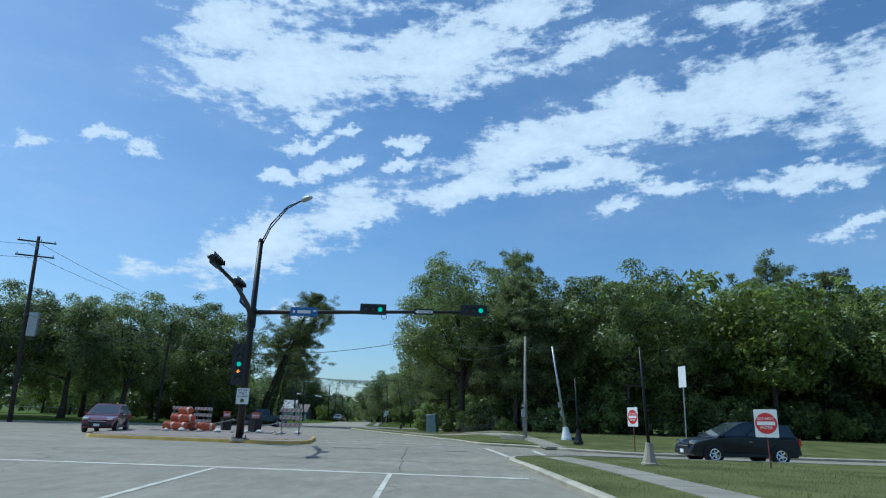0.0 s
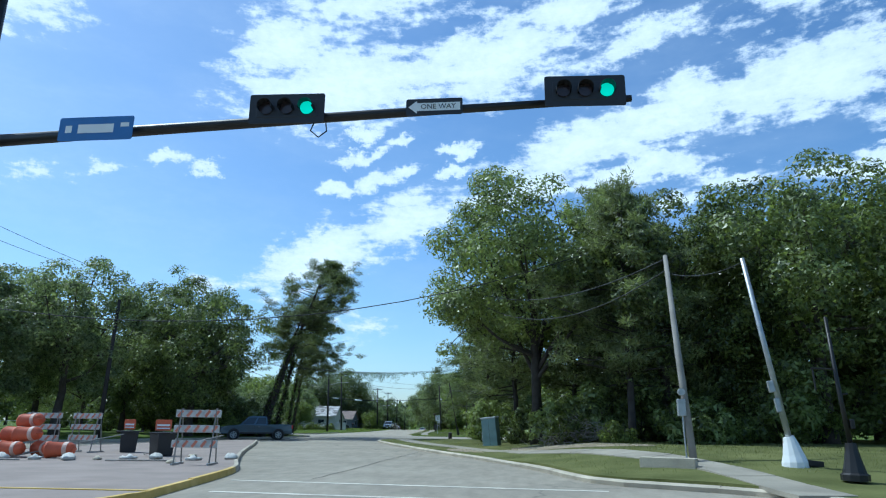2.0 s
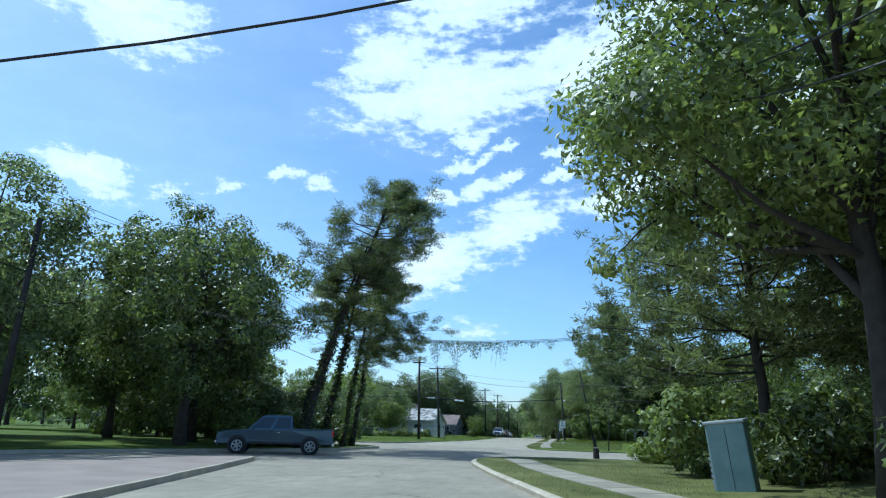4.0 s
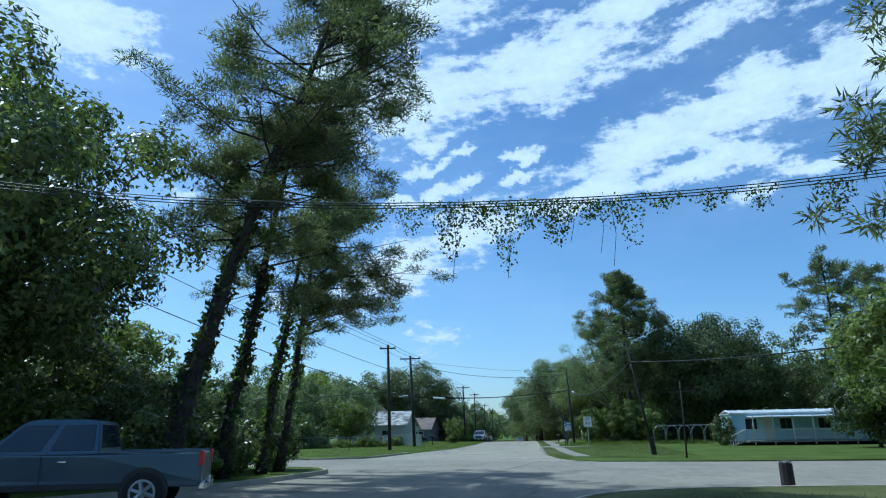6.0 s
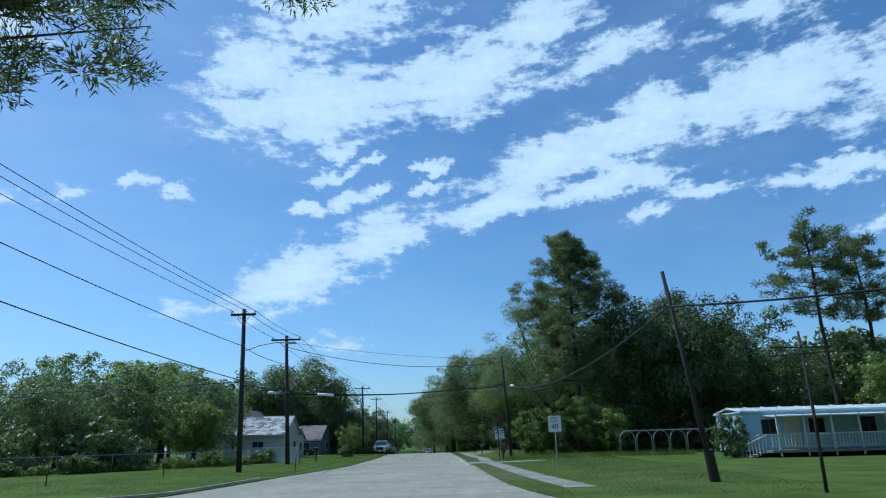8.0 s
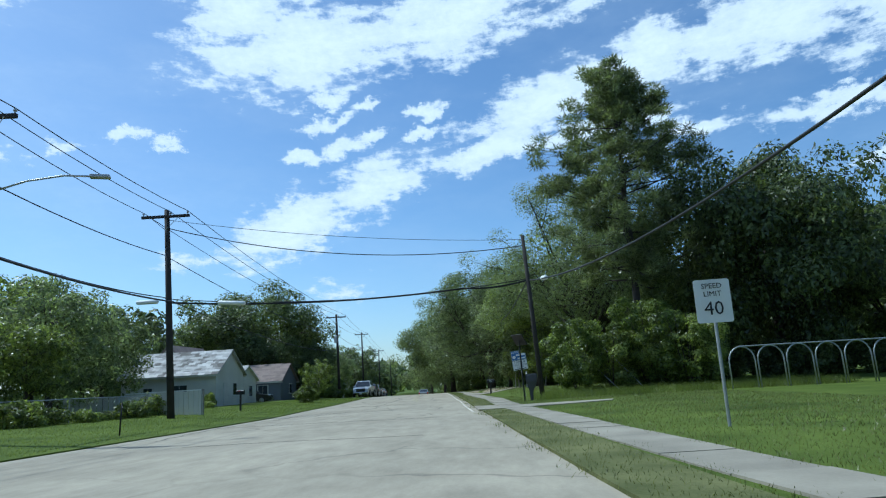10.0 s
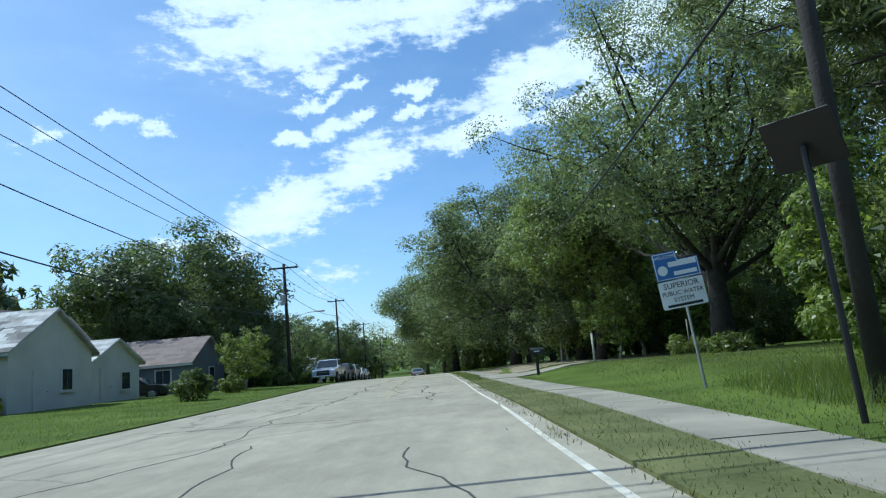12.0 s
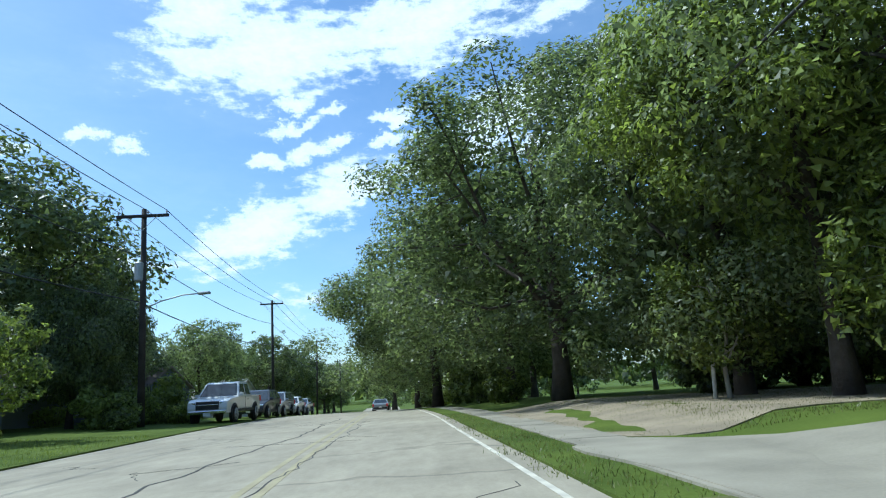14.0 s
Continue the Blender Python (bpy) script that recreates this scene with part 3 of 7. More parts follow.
def bush_mesh(seed, radius, height, count, leaf, mat):
    rng = np.random.default_rng(seed)
    clumps = []
    for _ in range(46):
        d = unit(rng, 1)[0]
        k = rng.uniform(0.6, 1.0)
        clumps.append((d[0] * radius * 0.8 * k, d[1] * radius * 0.8 * k, height * (0.45 + 0.45 * d[2] * k), min(radius, height) * rng.uniform(0.13, 0.27)))
    p, u, v = crown_leaves(rng, clumps, count, leaf, np.array([0, 0, height * 0.4]), 0.85, 600, min(0.16, radius * 0.1), (radius, radius, height * 0.5))
    keep = p[:, 2] > 0.02
    p, u, v = p[keep], u[keep], v[keep]
    bm = bmesh.new()
    for _ in range(7):
        a = rng.uniform(0, 6.28)
        tube(bm, [(0, 0, -0.05), (math.cos(a) * radius * 0.3, math.sin(a) * radius * 0.3, height * 0.4), (math.cos(a) * radius * 0.6, math.sin(a) * radius * 0.6, height * 0.8)], [0.03, 0.02, 0.008], 5)
    return as_mesh("stem", bm, M_BARK), leaf_mesh("foliage", p, u, v, mat)


def wire(name, label, a, b, sag, r=0.014, mat=None, steps=16, parent=None):
    a, b = Vector(a), Vector(b)
    pts = []
    for i in range(steps + 1):
        t = i / steps
        q = a.lerp(b, t)
        q.z -= 4 * sag * t * (1 - t)
        pts.append(q)
    bm = new_tube(pts, r, 5)
    ob = part(name, bm, mat or M_WIRE, parent, "", True)
    return tagged(ob, label, "cable") if not parent else ob


def words(text, size, at, turn, mat, parent, name="lettering", align="CENTER"):
    """Raised letters, as a mesh."""
    cu = bpy.data.curves.new(name, "FONT")
    cu.body, cu.size, cu.align_x, cu.align_y, cu.extrude, cu.resolution_u = text, size, align, "CENTER", 0.002, 2
    tmp = bpy.data.objects.new(name, cu)
    scene.collection.objects.link(tmp)
    me = bpy.data.meshes.new_from_object(tmp.evaluated_get(bpy.context.evaluated_depsgraph_get()))
    bpy.data.objects.remove(tmp)
    me.materials.append(mat)
    ob = new(name, me)
    ob.parent = parent
    ob.matrix_basis = pose(*at, *turn)
    return ob


# ---- ground, roads, lawns ----
def flat(z):
    return lambda x, y: z


def rise(x, y):
    """The right-hand lawn climbs gently to the wood."""
    t = max(0.0, min(1.0, (y - 36) / 12)) * max(0.0, min(1.0, (x + 1 - (50 - y) * 0.02) / 6))
    return 0.13 + 0.55 * t * t * (3 - 2 * t) * max(0.0, min(1.0, (84 - y) / 12))


def fall(y):
    """The long street runs over a low crest and down again."""
    d = max(0.0, y - 172.0)
    return -0.0004 * d * d if d < 45 else max(-3.4, -0.81 - 0.036 * (d - 45))


bm = bmesh.new()
ys = [-2500, 170] + [170 + 6 * k for k in range(1, 24)] + [2500]
rows = [[bm.verts.new((x, y, -0.06 + fall(y))) for x in (-2500, 2500)] for y in ys]
for a, b in zip(rows, rows[1:]):
    bm.faces.new((a[0], a[1], b[1], b[0]))
structure("ground", bm, M_GRASS, "wide flat grassy ground reaching the horizon", "ground")

bm = prism(bmesh.new(), [(-140, -60), (120, -60), (120, 112), (-140, 112)], -0.05, 0.0)
structure("road", bm, M_ASPHALT, "pale worn asphalt of the two crossings", "road")
RIGHT_EDGE = [(-9.6, 101.2), (-11.2, 103.6), (-12.5, 110), (-13.35, 119), (-13.9, 126), (-14.4, 132), (-14.9, 138), (-15.4, 145), (-15.95, 151), (-16.4, 157), (-16.9, 163), (-17.7, 172), (-18.4, 180), (-20.4, 200), (-25, 250), (-39, 400)]
LEFT_EDGE = [(-27.5, 106.3), (-24.6, 107.6), (-23.9, 110), (-23.7, 120), (-23.3, 130), (-23.3, 136), (-23.8, 142), (-24.3, 150), (-24.9, 157), (-25.6, 164), (-26.4, 172), (-27.2, 180), (-28.4, 192), (-30.2, 210), (-34, 250), (-48, 400)]
right_edge, left_edge = smooth_line(RIGHT_EDGE, 0.8), smooth_line(LEFT_EDGE, 0.8)


def edge_x(edge, y):
    return float(np.interp(y, [q[1] for q in edge], [q[0] for q in edge]))


outline = [q for q in right_edge if q[1] < 165] + [(edge_x(right_edge, 165), 165), (edge_x(left_edge, 165), 165)] + [q for q in reversed(left_edge) if q[1] < 165]
bm = bmesh.new()
vs = [bm.verts.new((x, y, 0.006)) for x, y in outline]
bmesh.ops.triangulate(bm, faces=[bm.faces.new(vs)])
last = None
for y in [165 + 3 * k for k in range(0, 60)]:
    row = [bm.verts.new((edge_x(left_edge, y), y, 0.006 + fall(y))), bm.verts.new((edge_x(right_edge, y), y, 0.006 + fall(y)))]
    if last:
        bm.faces.new((last[0], last[1], row[1], row[0]))
    last = row
structure("street", bm, M_CONCRETE, "sunlit cracked concrete street running on straight", "road")

NEAR_KERB = smooth_line([(3.6, -40), (3.35, 0), (3.1, 12), (2.75, 21), (2.5, 25), (3.2, 27.4), (5.6, 28.5), (10, 28.7), (22, 29.0), (90, 29.5)], 0.7)
FAR_KERB = smooth_line([(90, 35.2), (22, 34.8), (12, 34.2), (9.6, 34.2), (7.0, 36.4), (5.4, 38.8), (3.6, 40.1), (2.2, 41.4), (0.9, 46), (-0.9, 51), (-3.7, 57.6), (-6.4, 64.8), (-8.6, 71), (-10.4, 77.0), (-10.4, 80.6), (-8.4, 83.0), (-3, 84.2), (10, 84.5), (90, 84.5)], 0.7)
LEFT_KERB = smooth_line([(-140, 36), (-90, 44), (-55, 55), (-38, 62), (-30, 67), (-27.0, 74), (-23.2, 80), (-21.2, 84.5), (-20.5, 89.5), (-21.0, 93.2), (-25, 95.2), (-45, 96), (-140, 97)], 0.8)
ISLAND = smooth_line([(-18.7, 36), (-18.0, 34.5), (-14.8, 33.9), (-9.7, 33.2), (-7.6, 33.4), (-6.9, 34.8), (-7.2, 38), (-8.1, 43), (-9.9, 47.6), (-12.5, 54.6), (-16, 65), (-18.6, 72.2), (-19.6, 73.0), (-20.6, 72), (-22.6, 64), (-22.8, 54), (-21.2, 44), (-18.7, 36)], 0.7)


def lawn(name, line, extra, height, mat, label, kerb_mat=M_KERB, side=1, kerb=True, grid=2.0):
    inner = offset_line(line, 0.15 * side) if kerb else list(line)
    out = inner + list(extra)
    area = sum(out[i][0] * out[(i + 1) % len(out)][1] - out[(i + 1) % len(out)][0] * out[i][1] for i in range(len(out)))
    ob = structure(name, sheet(out if area > 0 else out[::-1], height, grid), mat, label, "lawn")
    if kerb:
        near = [q for q in line if -45 < q[0] < 40]
        kerb_stones(near, 0.17 * side, -0.03, 0.15, 3.0, kerb_mat, ob)
    return ob


lawn_1 = lawn("lawn_1", NEAR_KERB, [(90, -40)], lambda x, y: 0.125, M_GRASS_OLIVE, "mown green verge with bare patches beside the kerb", side=-1)
lawn_2 = lawn("lawn_2", FAR_KERB, [], rise, M_GRASS_OLIVE, "lawn rising gently from the kerb to the wood", side=-1)


def right_rise(x, y):
    """The lawn right of the long street stands a little higher than the footpath."""
    side = float(np.interp(y, [100, 112, 119, 126, 133, 138, 145, 150, 155, 160, 166, 200, 400], [-4.5, -9.5, -11.0, -11.8, -12.4, -12.7, -13.1, -13.7, -14.2, -14.6, -15.0, -18.6, -37]))
    t = max(0.0, min(1.0, (x - side) / 2.8))
    return 0.04 + float(np.interp(y, [100, 138, 148, 156, 164], [0.07, 0.07, 0.3, 0.4, 0.26])) * t * t * (3 - 2 * t) + fall(y)


lawn_3 = lawn("lawn_3", right_edge, [(120, 400), (120, 99), (20, 100), (-4, 100.4)], right_rise, M_GRASS, "bright green roadside lawn with rough edges", kerb=False, grid=1.6)
lawn_4 = lawn("lawn_4", left_edge, [(-160, 400), (-160, 106), (-60, 106)], lambda x, y: 0.04 + 0.25 * max(0, min(1, (edge_x(LEFT_EDGE, y) - x) / 9)) + fall(y), M_GRASS, "bright green lawn along the street", kerb=False)
lawn_5 = lawn("lawn_5", LEFT_KERB, [], lambda x, y: 0.12 + 0.2 * max(0, min(1, (-24 - x) / 10)), M_GRASS, "shaded grass under the roadside trees", side=1)
lawn_6 = lawn("lawn_6", smooth_line([(-18, -60), (-18, 2), (-20, 9), (-27, 13), (-60, 15), (-140, 16)], 1.0), [(-140, -60)], lambda x, y: 0.125, M_GRASS, "mown grass corner across the wide crossing", side=1)
verge = structure("verge", ribbon([(x + 0.5, y) for x, y in right_edge if 111 < y < 160], 1.0, 0.05, 0.06), M_GRASS_DRY, "dry patchy verge between street and footpath", "verge")
island = structure("traffic_island", sheet(offset_line(ISLAND, 0.14)[:-1], lambda x, y: 0.135, 3.0), M_ISLAND, "brown paved traffic island with a worn yellow kerb", "traffic island")
kerb_stones([q for q in ISLAND if q[1] < 36.5 and q[0] > -20], 0.17, -0.03, 0.16, 2.2, M_KERB_YELLOW, island)
i0 = next(i for i, q in enumerate(ISLAND) if q[0] > -8 and q[1] > 36)
i1 = next(i for i, q in enumerate(ISLAND) if q[1] > 72.5)
i2 = next(i for i, q in enumerate(ISLAND) if i > i0 and q[1] > 43)
kerb_stones(ISLAND[i0:i2], 0.17, -0.03, 0.16, 2.3, M_KERB_YELLOW, island)
kerb_stones(ISLAND[i2 - 1:i1], 0.17, -0.03, 0.155, 2.6, M_KERB, island)
kerb_stones(ISLAND[i1:], 0.17, -0.03, 0.15, 3.0, M_KERB, island)
# front kerb of the cross street lawn
kerb_stones(smooth_line([(-60, 106.0), (-40, 106.1), (-29, 106.2), (-26, 106.8), (-24.3, 108.3), (-23.95, 111), (-23.97, 118)], 0.6), 0.17, -0.03, 0.12, 2.4, M_KERB, lawn_4)


def pavement_slabs(name, line, width, height, label, step=1.5):
    root = tagged(new(name), label, "pavement", kind="structure")
    seg = smooth_line(line, 0.75)
    k = max(1, int(step / 0.75))
    for i in range(0, len(seg) - k, k):
        s = seg[i:i + k + 1]
        a, b = np.array(s[0]), np.array(s[-1])
        s = [tuple(a + (b - a) * 0.008)] + s[1:-1] + [tuple(b - (b - a) * 0.008)]
        dz = random.uniform(-0.006, 0.008)
        part("slab", ribbon(s, width, lambda x, y: height(x, y) + dz, 0.1), M_WALK, root)
    return root


pavement_slabs("pavement_1", [(6.9, -12), (6.0, 8), (5.7, 15), (5.3, 22), (4.6, 27.2)], 1.2, flat(0.14), "narrow grey concrete footpath through the verge")
pavement_slabs("pavement_2", [(6.3, 37.4), (5.6, 42), (3.7, 47), (1.6, 52), (-0.5, 57), (-3.0, 63), (-6.2, 71), (-9.0, 80.5)], 1.2, lambda x, y: rise(x, y) + 0.02, "grey concrete footpath curving along the street")
PATH_LINE = [(-10.4, 107.6), (-11.3, 114), (-11.8, 119), (-12.1, 122), (-12.55, 127), (-13.2, 133), (-13.5, 138), (-13.85, 145), (-14.45, 150), (-14.95, 155), (-15.4, 160), (-15.85, 166), (-17.0, 178), (-19.2, 200), (-23.4, 240)]
pavement_slabs("pavement_3", PATH_LINE, 0.98, lambda x, y: 0.062 + fall(y), "pale concrete footpath beside the street")


def band(line, width, z=0.006, mat=M_PAINT, name="marking"):
    return part(name, ribbon(line, width, lambda x, y: z + (fall(y) if y > 165 else 0.0), 0.003), mat, markings)


markings = tagged(new("road_markings"), "worn white and yellow road markings", "road marking", kind="structure")
band([(-14, 18.75), (-6.2, 18.6), (2.3, 18.1)], 0.35, 0.008, name="stop_line")
band([(-5.6, 11.0), (-6.05, 18.3)], 0.14, 0.008, name="lane_line")
band([(-1.1, 9.0), (-1.35, 18.1)], 0.12, 0.008, name="lane_line")
band([(-5.2, 0.0), (-5.55, 9.5)], 0.14, 0.008, name="lane_line")
band([(-7.1, 40.3), (2.3, 39.2)], 0.2, 0.008, name="crossing_line")
band([(-6.4, 37.5), (2.3, 36.6)], 0.2, 0.008, name="crossing_line")
band([(2.35, 36.5), (2.8, 28.6)], 0.25, 0.008, name="crossing_line")
band([(4.75, 35.6), (4.6, 29.0)], 0.25, 0.008, name="crossing_line")
edge_line = [q for q in offset_line(right_edge, 0.33) if 131 < q[1] < 230]
band(edge_line, 0.075, 0.012, name="edge_line")
mid_line = smooth_line([(-16.0, 117), (-16.9, 128), (-17.6, 137), (-18.4, 144), (-18.9, 150), (-19.6, 157), (-20.4, 165), (-21.3, 176), (-22.6, 190), (-24.4, 208)], 2)
for dx in (-0.12, 0.12):
    band([q for q in offset_line(mid_line, dx) if 150 < q[1] < 190], 0.1, 0.0085, M_PAINT_Y, "centre_line")


# ---- trees ----
OAKS = [tree_model(11, 14.5, 6.2, 3.2, 9500, 0.33, M_LEAF, M_BARK, 0.34, 12),
        tree_model(12, 14.5, 5.4, 2.6, 9500, 0.33, M_LEAF_DEEP, M_BARK, 0.30, 12),
        tree_model(13, 12.0, 5.2, 2.4, 9500, 0.33, M_LEAF_FRESH, M_BARK, 0.28, 11),
        tree_model(14, 13.0, 5.6, 2.0, 9500, 0.33, M_LEAF, M_BARK, 0.28, 12, (0.6, 0.2), 0.25)]
FINE = [tree_model(11, 14.5, 6.2, 1.8, 36000, 0.205, M_LEAF, M_BARK, 0.34, 14),
        tree_model(62, 14.0, 6.0, 1.8, 36000, 0.205, M_LEAF, M_BARK, 0.32, 14)]
ROUND = tree_model(15, 12.0, 8.2, 2.2, 56000, 0.25, M_LEAF_DEEP, M_BARK, 0.42, 16, (0, 0), -0.9)
AIRY = tree_model(63, 14.0, 5.8, 2.2, 24000, 0.19, M_LEAF, M_BARK, 0.32, 15, (0, 0), 0.45)
AIRY_GREY = [tree_model(64, 13.5, 6.0, 2.8, 32000, 0.195, M_LEAF_GREY, M_BARK, 0.36, 17, (0, 0), 0.3), tree_model(65, 12.5, 5.6, 2.4, 30000, 0.195, M_LEAF_GREY, M_BARK, 0.34, 16, (0.4, 0), 0.3)]
GREY = [tree_model(16, 12.0, 5.6, 1.4, 8000, 0.3, M_LEAF_GREY, M_BARK, 0.26, 13), tree_model(17, 15.0, 6.0, 2.4, 8000, 0.32, M_LEAF_GREY, M_BARK, 0.3, 13)]
GREY_FINE = [tree_model(16, 12.0, 5.8, 0.7, 46000, 0.145, M_LEAF_GREY, M_BARK, 0.26, 15), tree_model(17, 15.0, 6.2, 1.0, 46000, 0.150, M_LEAF_GREY, M_BARK, 0.3, 15)]
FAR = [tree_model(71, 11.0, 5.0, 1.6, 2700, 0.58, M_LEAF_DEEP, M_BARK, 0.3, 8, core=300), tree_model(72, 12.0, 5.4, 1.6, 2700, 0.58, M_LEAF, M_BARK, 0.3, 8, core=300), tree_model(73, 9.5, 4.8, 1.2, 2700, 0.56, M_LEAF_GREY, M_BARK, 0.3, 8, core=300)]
SMALL = [tree_model(18, 5.0, 2.1, 1.0, 3600, 0.18, M_LEAF_FRESH, M_BARK_PALE, 0.09, 8), tree_model(19, 6.5, 2.8, 1.0, 5000, 0.2, M_LEAF_GREY, M_BARK_PALE, 0.11, 9)]
PINES = [pine_model(21, 19.0, 4.2, 8.5, 15000, needle=0.34, puff=1.7), pine_model(22, 21.0, 4.6, 12.0, 15000, needle=0.34, puff=1.7), pine_model(23, 18.5, 5.4, 4.5, 32000, boughs=80, needle=0.34, puff=1.9)]
NEAR_PINE = pine_model(24, 20.0, 4.9, 6.2, 88000, boughs=76, needle=0.26, puff=1.75)
BUSH = [bush_mesh(31, 1.6, 2.2, 2400, 0.17, M_LEAF_FRESH), bush_mesh(32, 2.4, 3.4, 2800, 0.24, M_LEAF), bush_mesh(33, 1.1, 1.0, 1600, 0.12, M_LEAF_FRESH)]
OAK_LABEL = "leafy broad-crowned tree with a dark trunk"


def oak(i, x, y, z=0.1, size=1.0, turn=0.0, group="trees of the wood", label=OAK_LABEL):
    return plant("tree", label, "tree", OAKS[i], (x, y, z), turn, size, group)


# wood right of the first crossing
WOOD = [(3, 8.6, 60.2, 0.95), (1, 16.2, 59.0, 1.06), (0, 23.6, 63.0, 0.9), (2, 29.0, 58.8, 1.2), (1, 36.0, 62.5, 0.94), (0, 42.5, 59.4, 1.02), (3, 49.5, 63, 0.95), (1, 56.5, 59, 1.15), (0, 65, 62, 1.0)]
OPEN_OAK = tree_model(66, 15.0, 6.6, 4.6, 38000, 0.185, M_LEAF, M_BARK_DARK, 0.33, 20, (0, 0), 0.35)
plant("tree", "tall tree with a thick dark trunk at the wood's edge", "tree", OPEN_OAK, (1.7, 62.6, 0.5), 40, 1.05, "trees of the wood")
for i, x, y, s in WOOD:
    plant("tree", OAK_LABEL, "tree", FINE[i % 2] if x < 17 else OAKS[i], (x, y, 0.6), (x * 47) % 360, s, "trees of the wood")
for k in range(11):
    plant("tree", OAK_LABEL, "tree", OAKS[1] if k < 2 else FAR[k % 2], (7.5 + k * 6.0 + (k % 3), 69 + (k * 5 % 4), 0.6), (k * 77) % 360, 1.0 if k < 2 else 1.3 + 0.07 * (k % 4), "trees of the wood")
for k in range(9):
    plant("tree", OAK_LABEL, "tree", FAR[k % 2], (10.0 + k * 6.5, 78 + (k * 3 % 3), 0.3), k * 40, 1.2, "trees of the wood")
for x, y, i, s in ((8.5, 76, 1, 0.98), (36, 72, 1, 0.92), (44, 74, 0, 1.0), (55, 70, 1, 0.9)):
    plant("pine", "tall pine rising over the wood", "tree", PINES[i], (x, y, 0.5), x * 31, s, "pines")
for k in range(30):
    x = 3.0 + k * 2.1
    y = 57.5 + (k * 7 % 5) * 0.8 + 0.4
    plant("bush", "dark undergrowth at the edge of the wood", "bush", BUSH[1 if k % 3 else 0], (x, y, rise(x, y) - 0.1), k * 50, 0.9 + 0.12 * (k % 4), "undergrowth")

# trees left of the first crossing
for k, (i, x, y, s) in enumerate(((0, -30.4, 84.2, 0.98), (9, -27.6, 79.4, 1.0), (3, -34.0, 71.0, 0.98), (0, -39.5, 69.5, 1.0), (2, -46, 67, 1.0), (3, -53, 62, 1.05), (0, -60, 58, 1.05), (1, -68, 56, 1.1), (1, -36.5, 84, 0.9), (0, -44, 82, 1.0), (1, -54, 78, 1.05), (2, -33, 94, 0.62), (1, -41, 98, 0.75), (0, -50, 98, 0.8))):
    plant("tree", OAK_LABEL, "tree", AIRY if i == 9 else AIRY_GREY[k % 2] if -56 < x < -33 and s > 0.95 else FINE[i % 2] if x > -35 and s > 0.9 else OAKS[i], (x, y, 0.25), (x * 53) % 360, s, "street trees")

# leaning pines at the second crossing
LEANING = [pine_model(41, 16.8, 4.1, 10.2, 66000, (5.3, -0.1), 0.27, 50, 0.16, one_side=0.0, ivy=800, puff=1.5),
           pine_model(42, 13.2, 2.5, 7.4, 26000, (3.9, 0.2), 0.22, 22, 0.16, one_side=2.8, ivy=500, puff=1.5),
           pine_model(43, 12.6, 2.8, 7.6, 32000, (2.3, -0.4), 0.24, 22, 0.16, one_side=0.4, ivy=1000, puff=1.5),
           pine_model(44, 10.5, 2.8, 6.0, 24000, (1.5, 0.2), 0.19, 16, 0.16, one_side=0.3, ivy=700, puff=1.5),
           pine_model(45, 12.2, 4.9, 5.6, 46000, (1.5, 0.2), 0.2, 26, 0.135, one_side=0.3, ivy=450, puff=1.4)]
for k, (x, y) in enumerate(((-22.7, 84.2), (-23.2, 84.6), (-22.5, 87.2), (-22.4, 89.8), (-22.4, 91.6))):
    plant("pine", "leaning pine with an ivy-covered trunk", "tree", LEANING[k], (x, y, 0.1), 0, 1.0, "leaning pines")
for k, (x, y, s) in enumerate(((-25.2, 82.0, 0.9), (-24.0, 86.2, 0.8), (-24.4, 88.8, 0.85), (-23.6, 92.4, 0.75), (-22.6, 86.0, 0.5), (-23.2, 88.6, 0.55), (-24.6, 86.4, 0.8), (-24.4, 90.4, 0.7), (-26.4, 88.6, 0.9), (-27.5, 91.2, 0.9), (-25.0, 83.6, 0.7), (-27.4, 85.6, 1.0), (-30.5, 90.8, 1.1), (-34, 92, 1.2), (-38, 92.4, 1.2), (-43, 92.5, 1.3), (-29.5, 87.5, 1.0))):
    plant("bush", "low green bush at the foot of the pines", "bush", BUSH[k % 2], (x, y, 0.1), k * 70, s, "bushes under the pines")

# right side of the long street
plant("pine", "tall dense pine with a rounded crown", "tree", NEAR_PINE, (-5.0, 146.6, 0.25), 20, 1.0, "pines")
plant("tree", "dense dark round-crowned tree beside the pines", "tree", ROUND, (4.4, 149.8, 0.2), 100, (0.92, 0.92, 1.16), "trees along the street")
for i, x, y, s in ((1, 6.8, 152.0, 0.88), (0, 9, 160, 0.85), (1, 16, 158, 0.9)):
    oak(i, x, y, 0.2, s, (x * 61 + y) % 360, "trees along the street")
for x, y, s in ((19.0, 150, 1.0), (24.5, 152, 0.97), (30, 150, 0.95)):
    plant("pine", "tall thin pine behind the mobile home", "tree", PINES[1], (x, y, 0.2), x * 40, s, "pines")
for k, (x, y, s) in enumerate(((10.9, 118.5, 0.6), (14, 148, 0.6), (21, 143, 0.65), (28, 140, 0.75), (35, 135, 0.85), (17, 116, 0.72), (24, 114, 0.85), (31, 110, 0.9))):
    oak((2, 0, 2, 1)[k % 4], x, y, 0.2, s, k * 66, "trees round the mobile home")
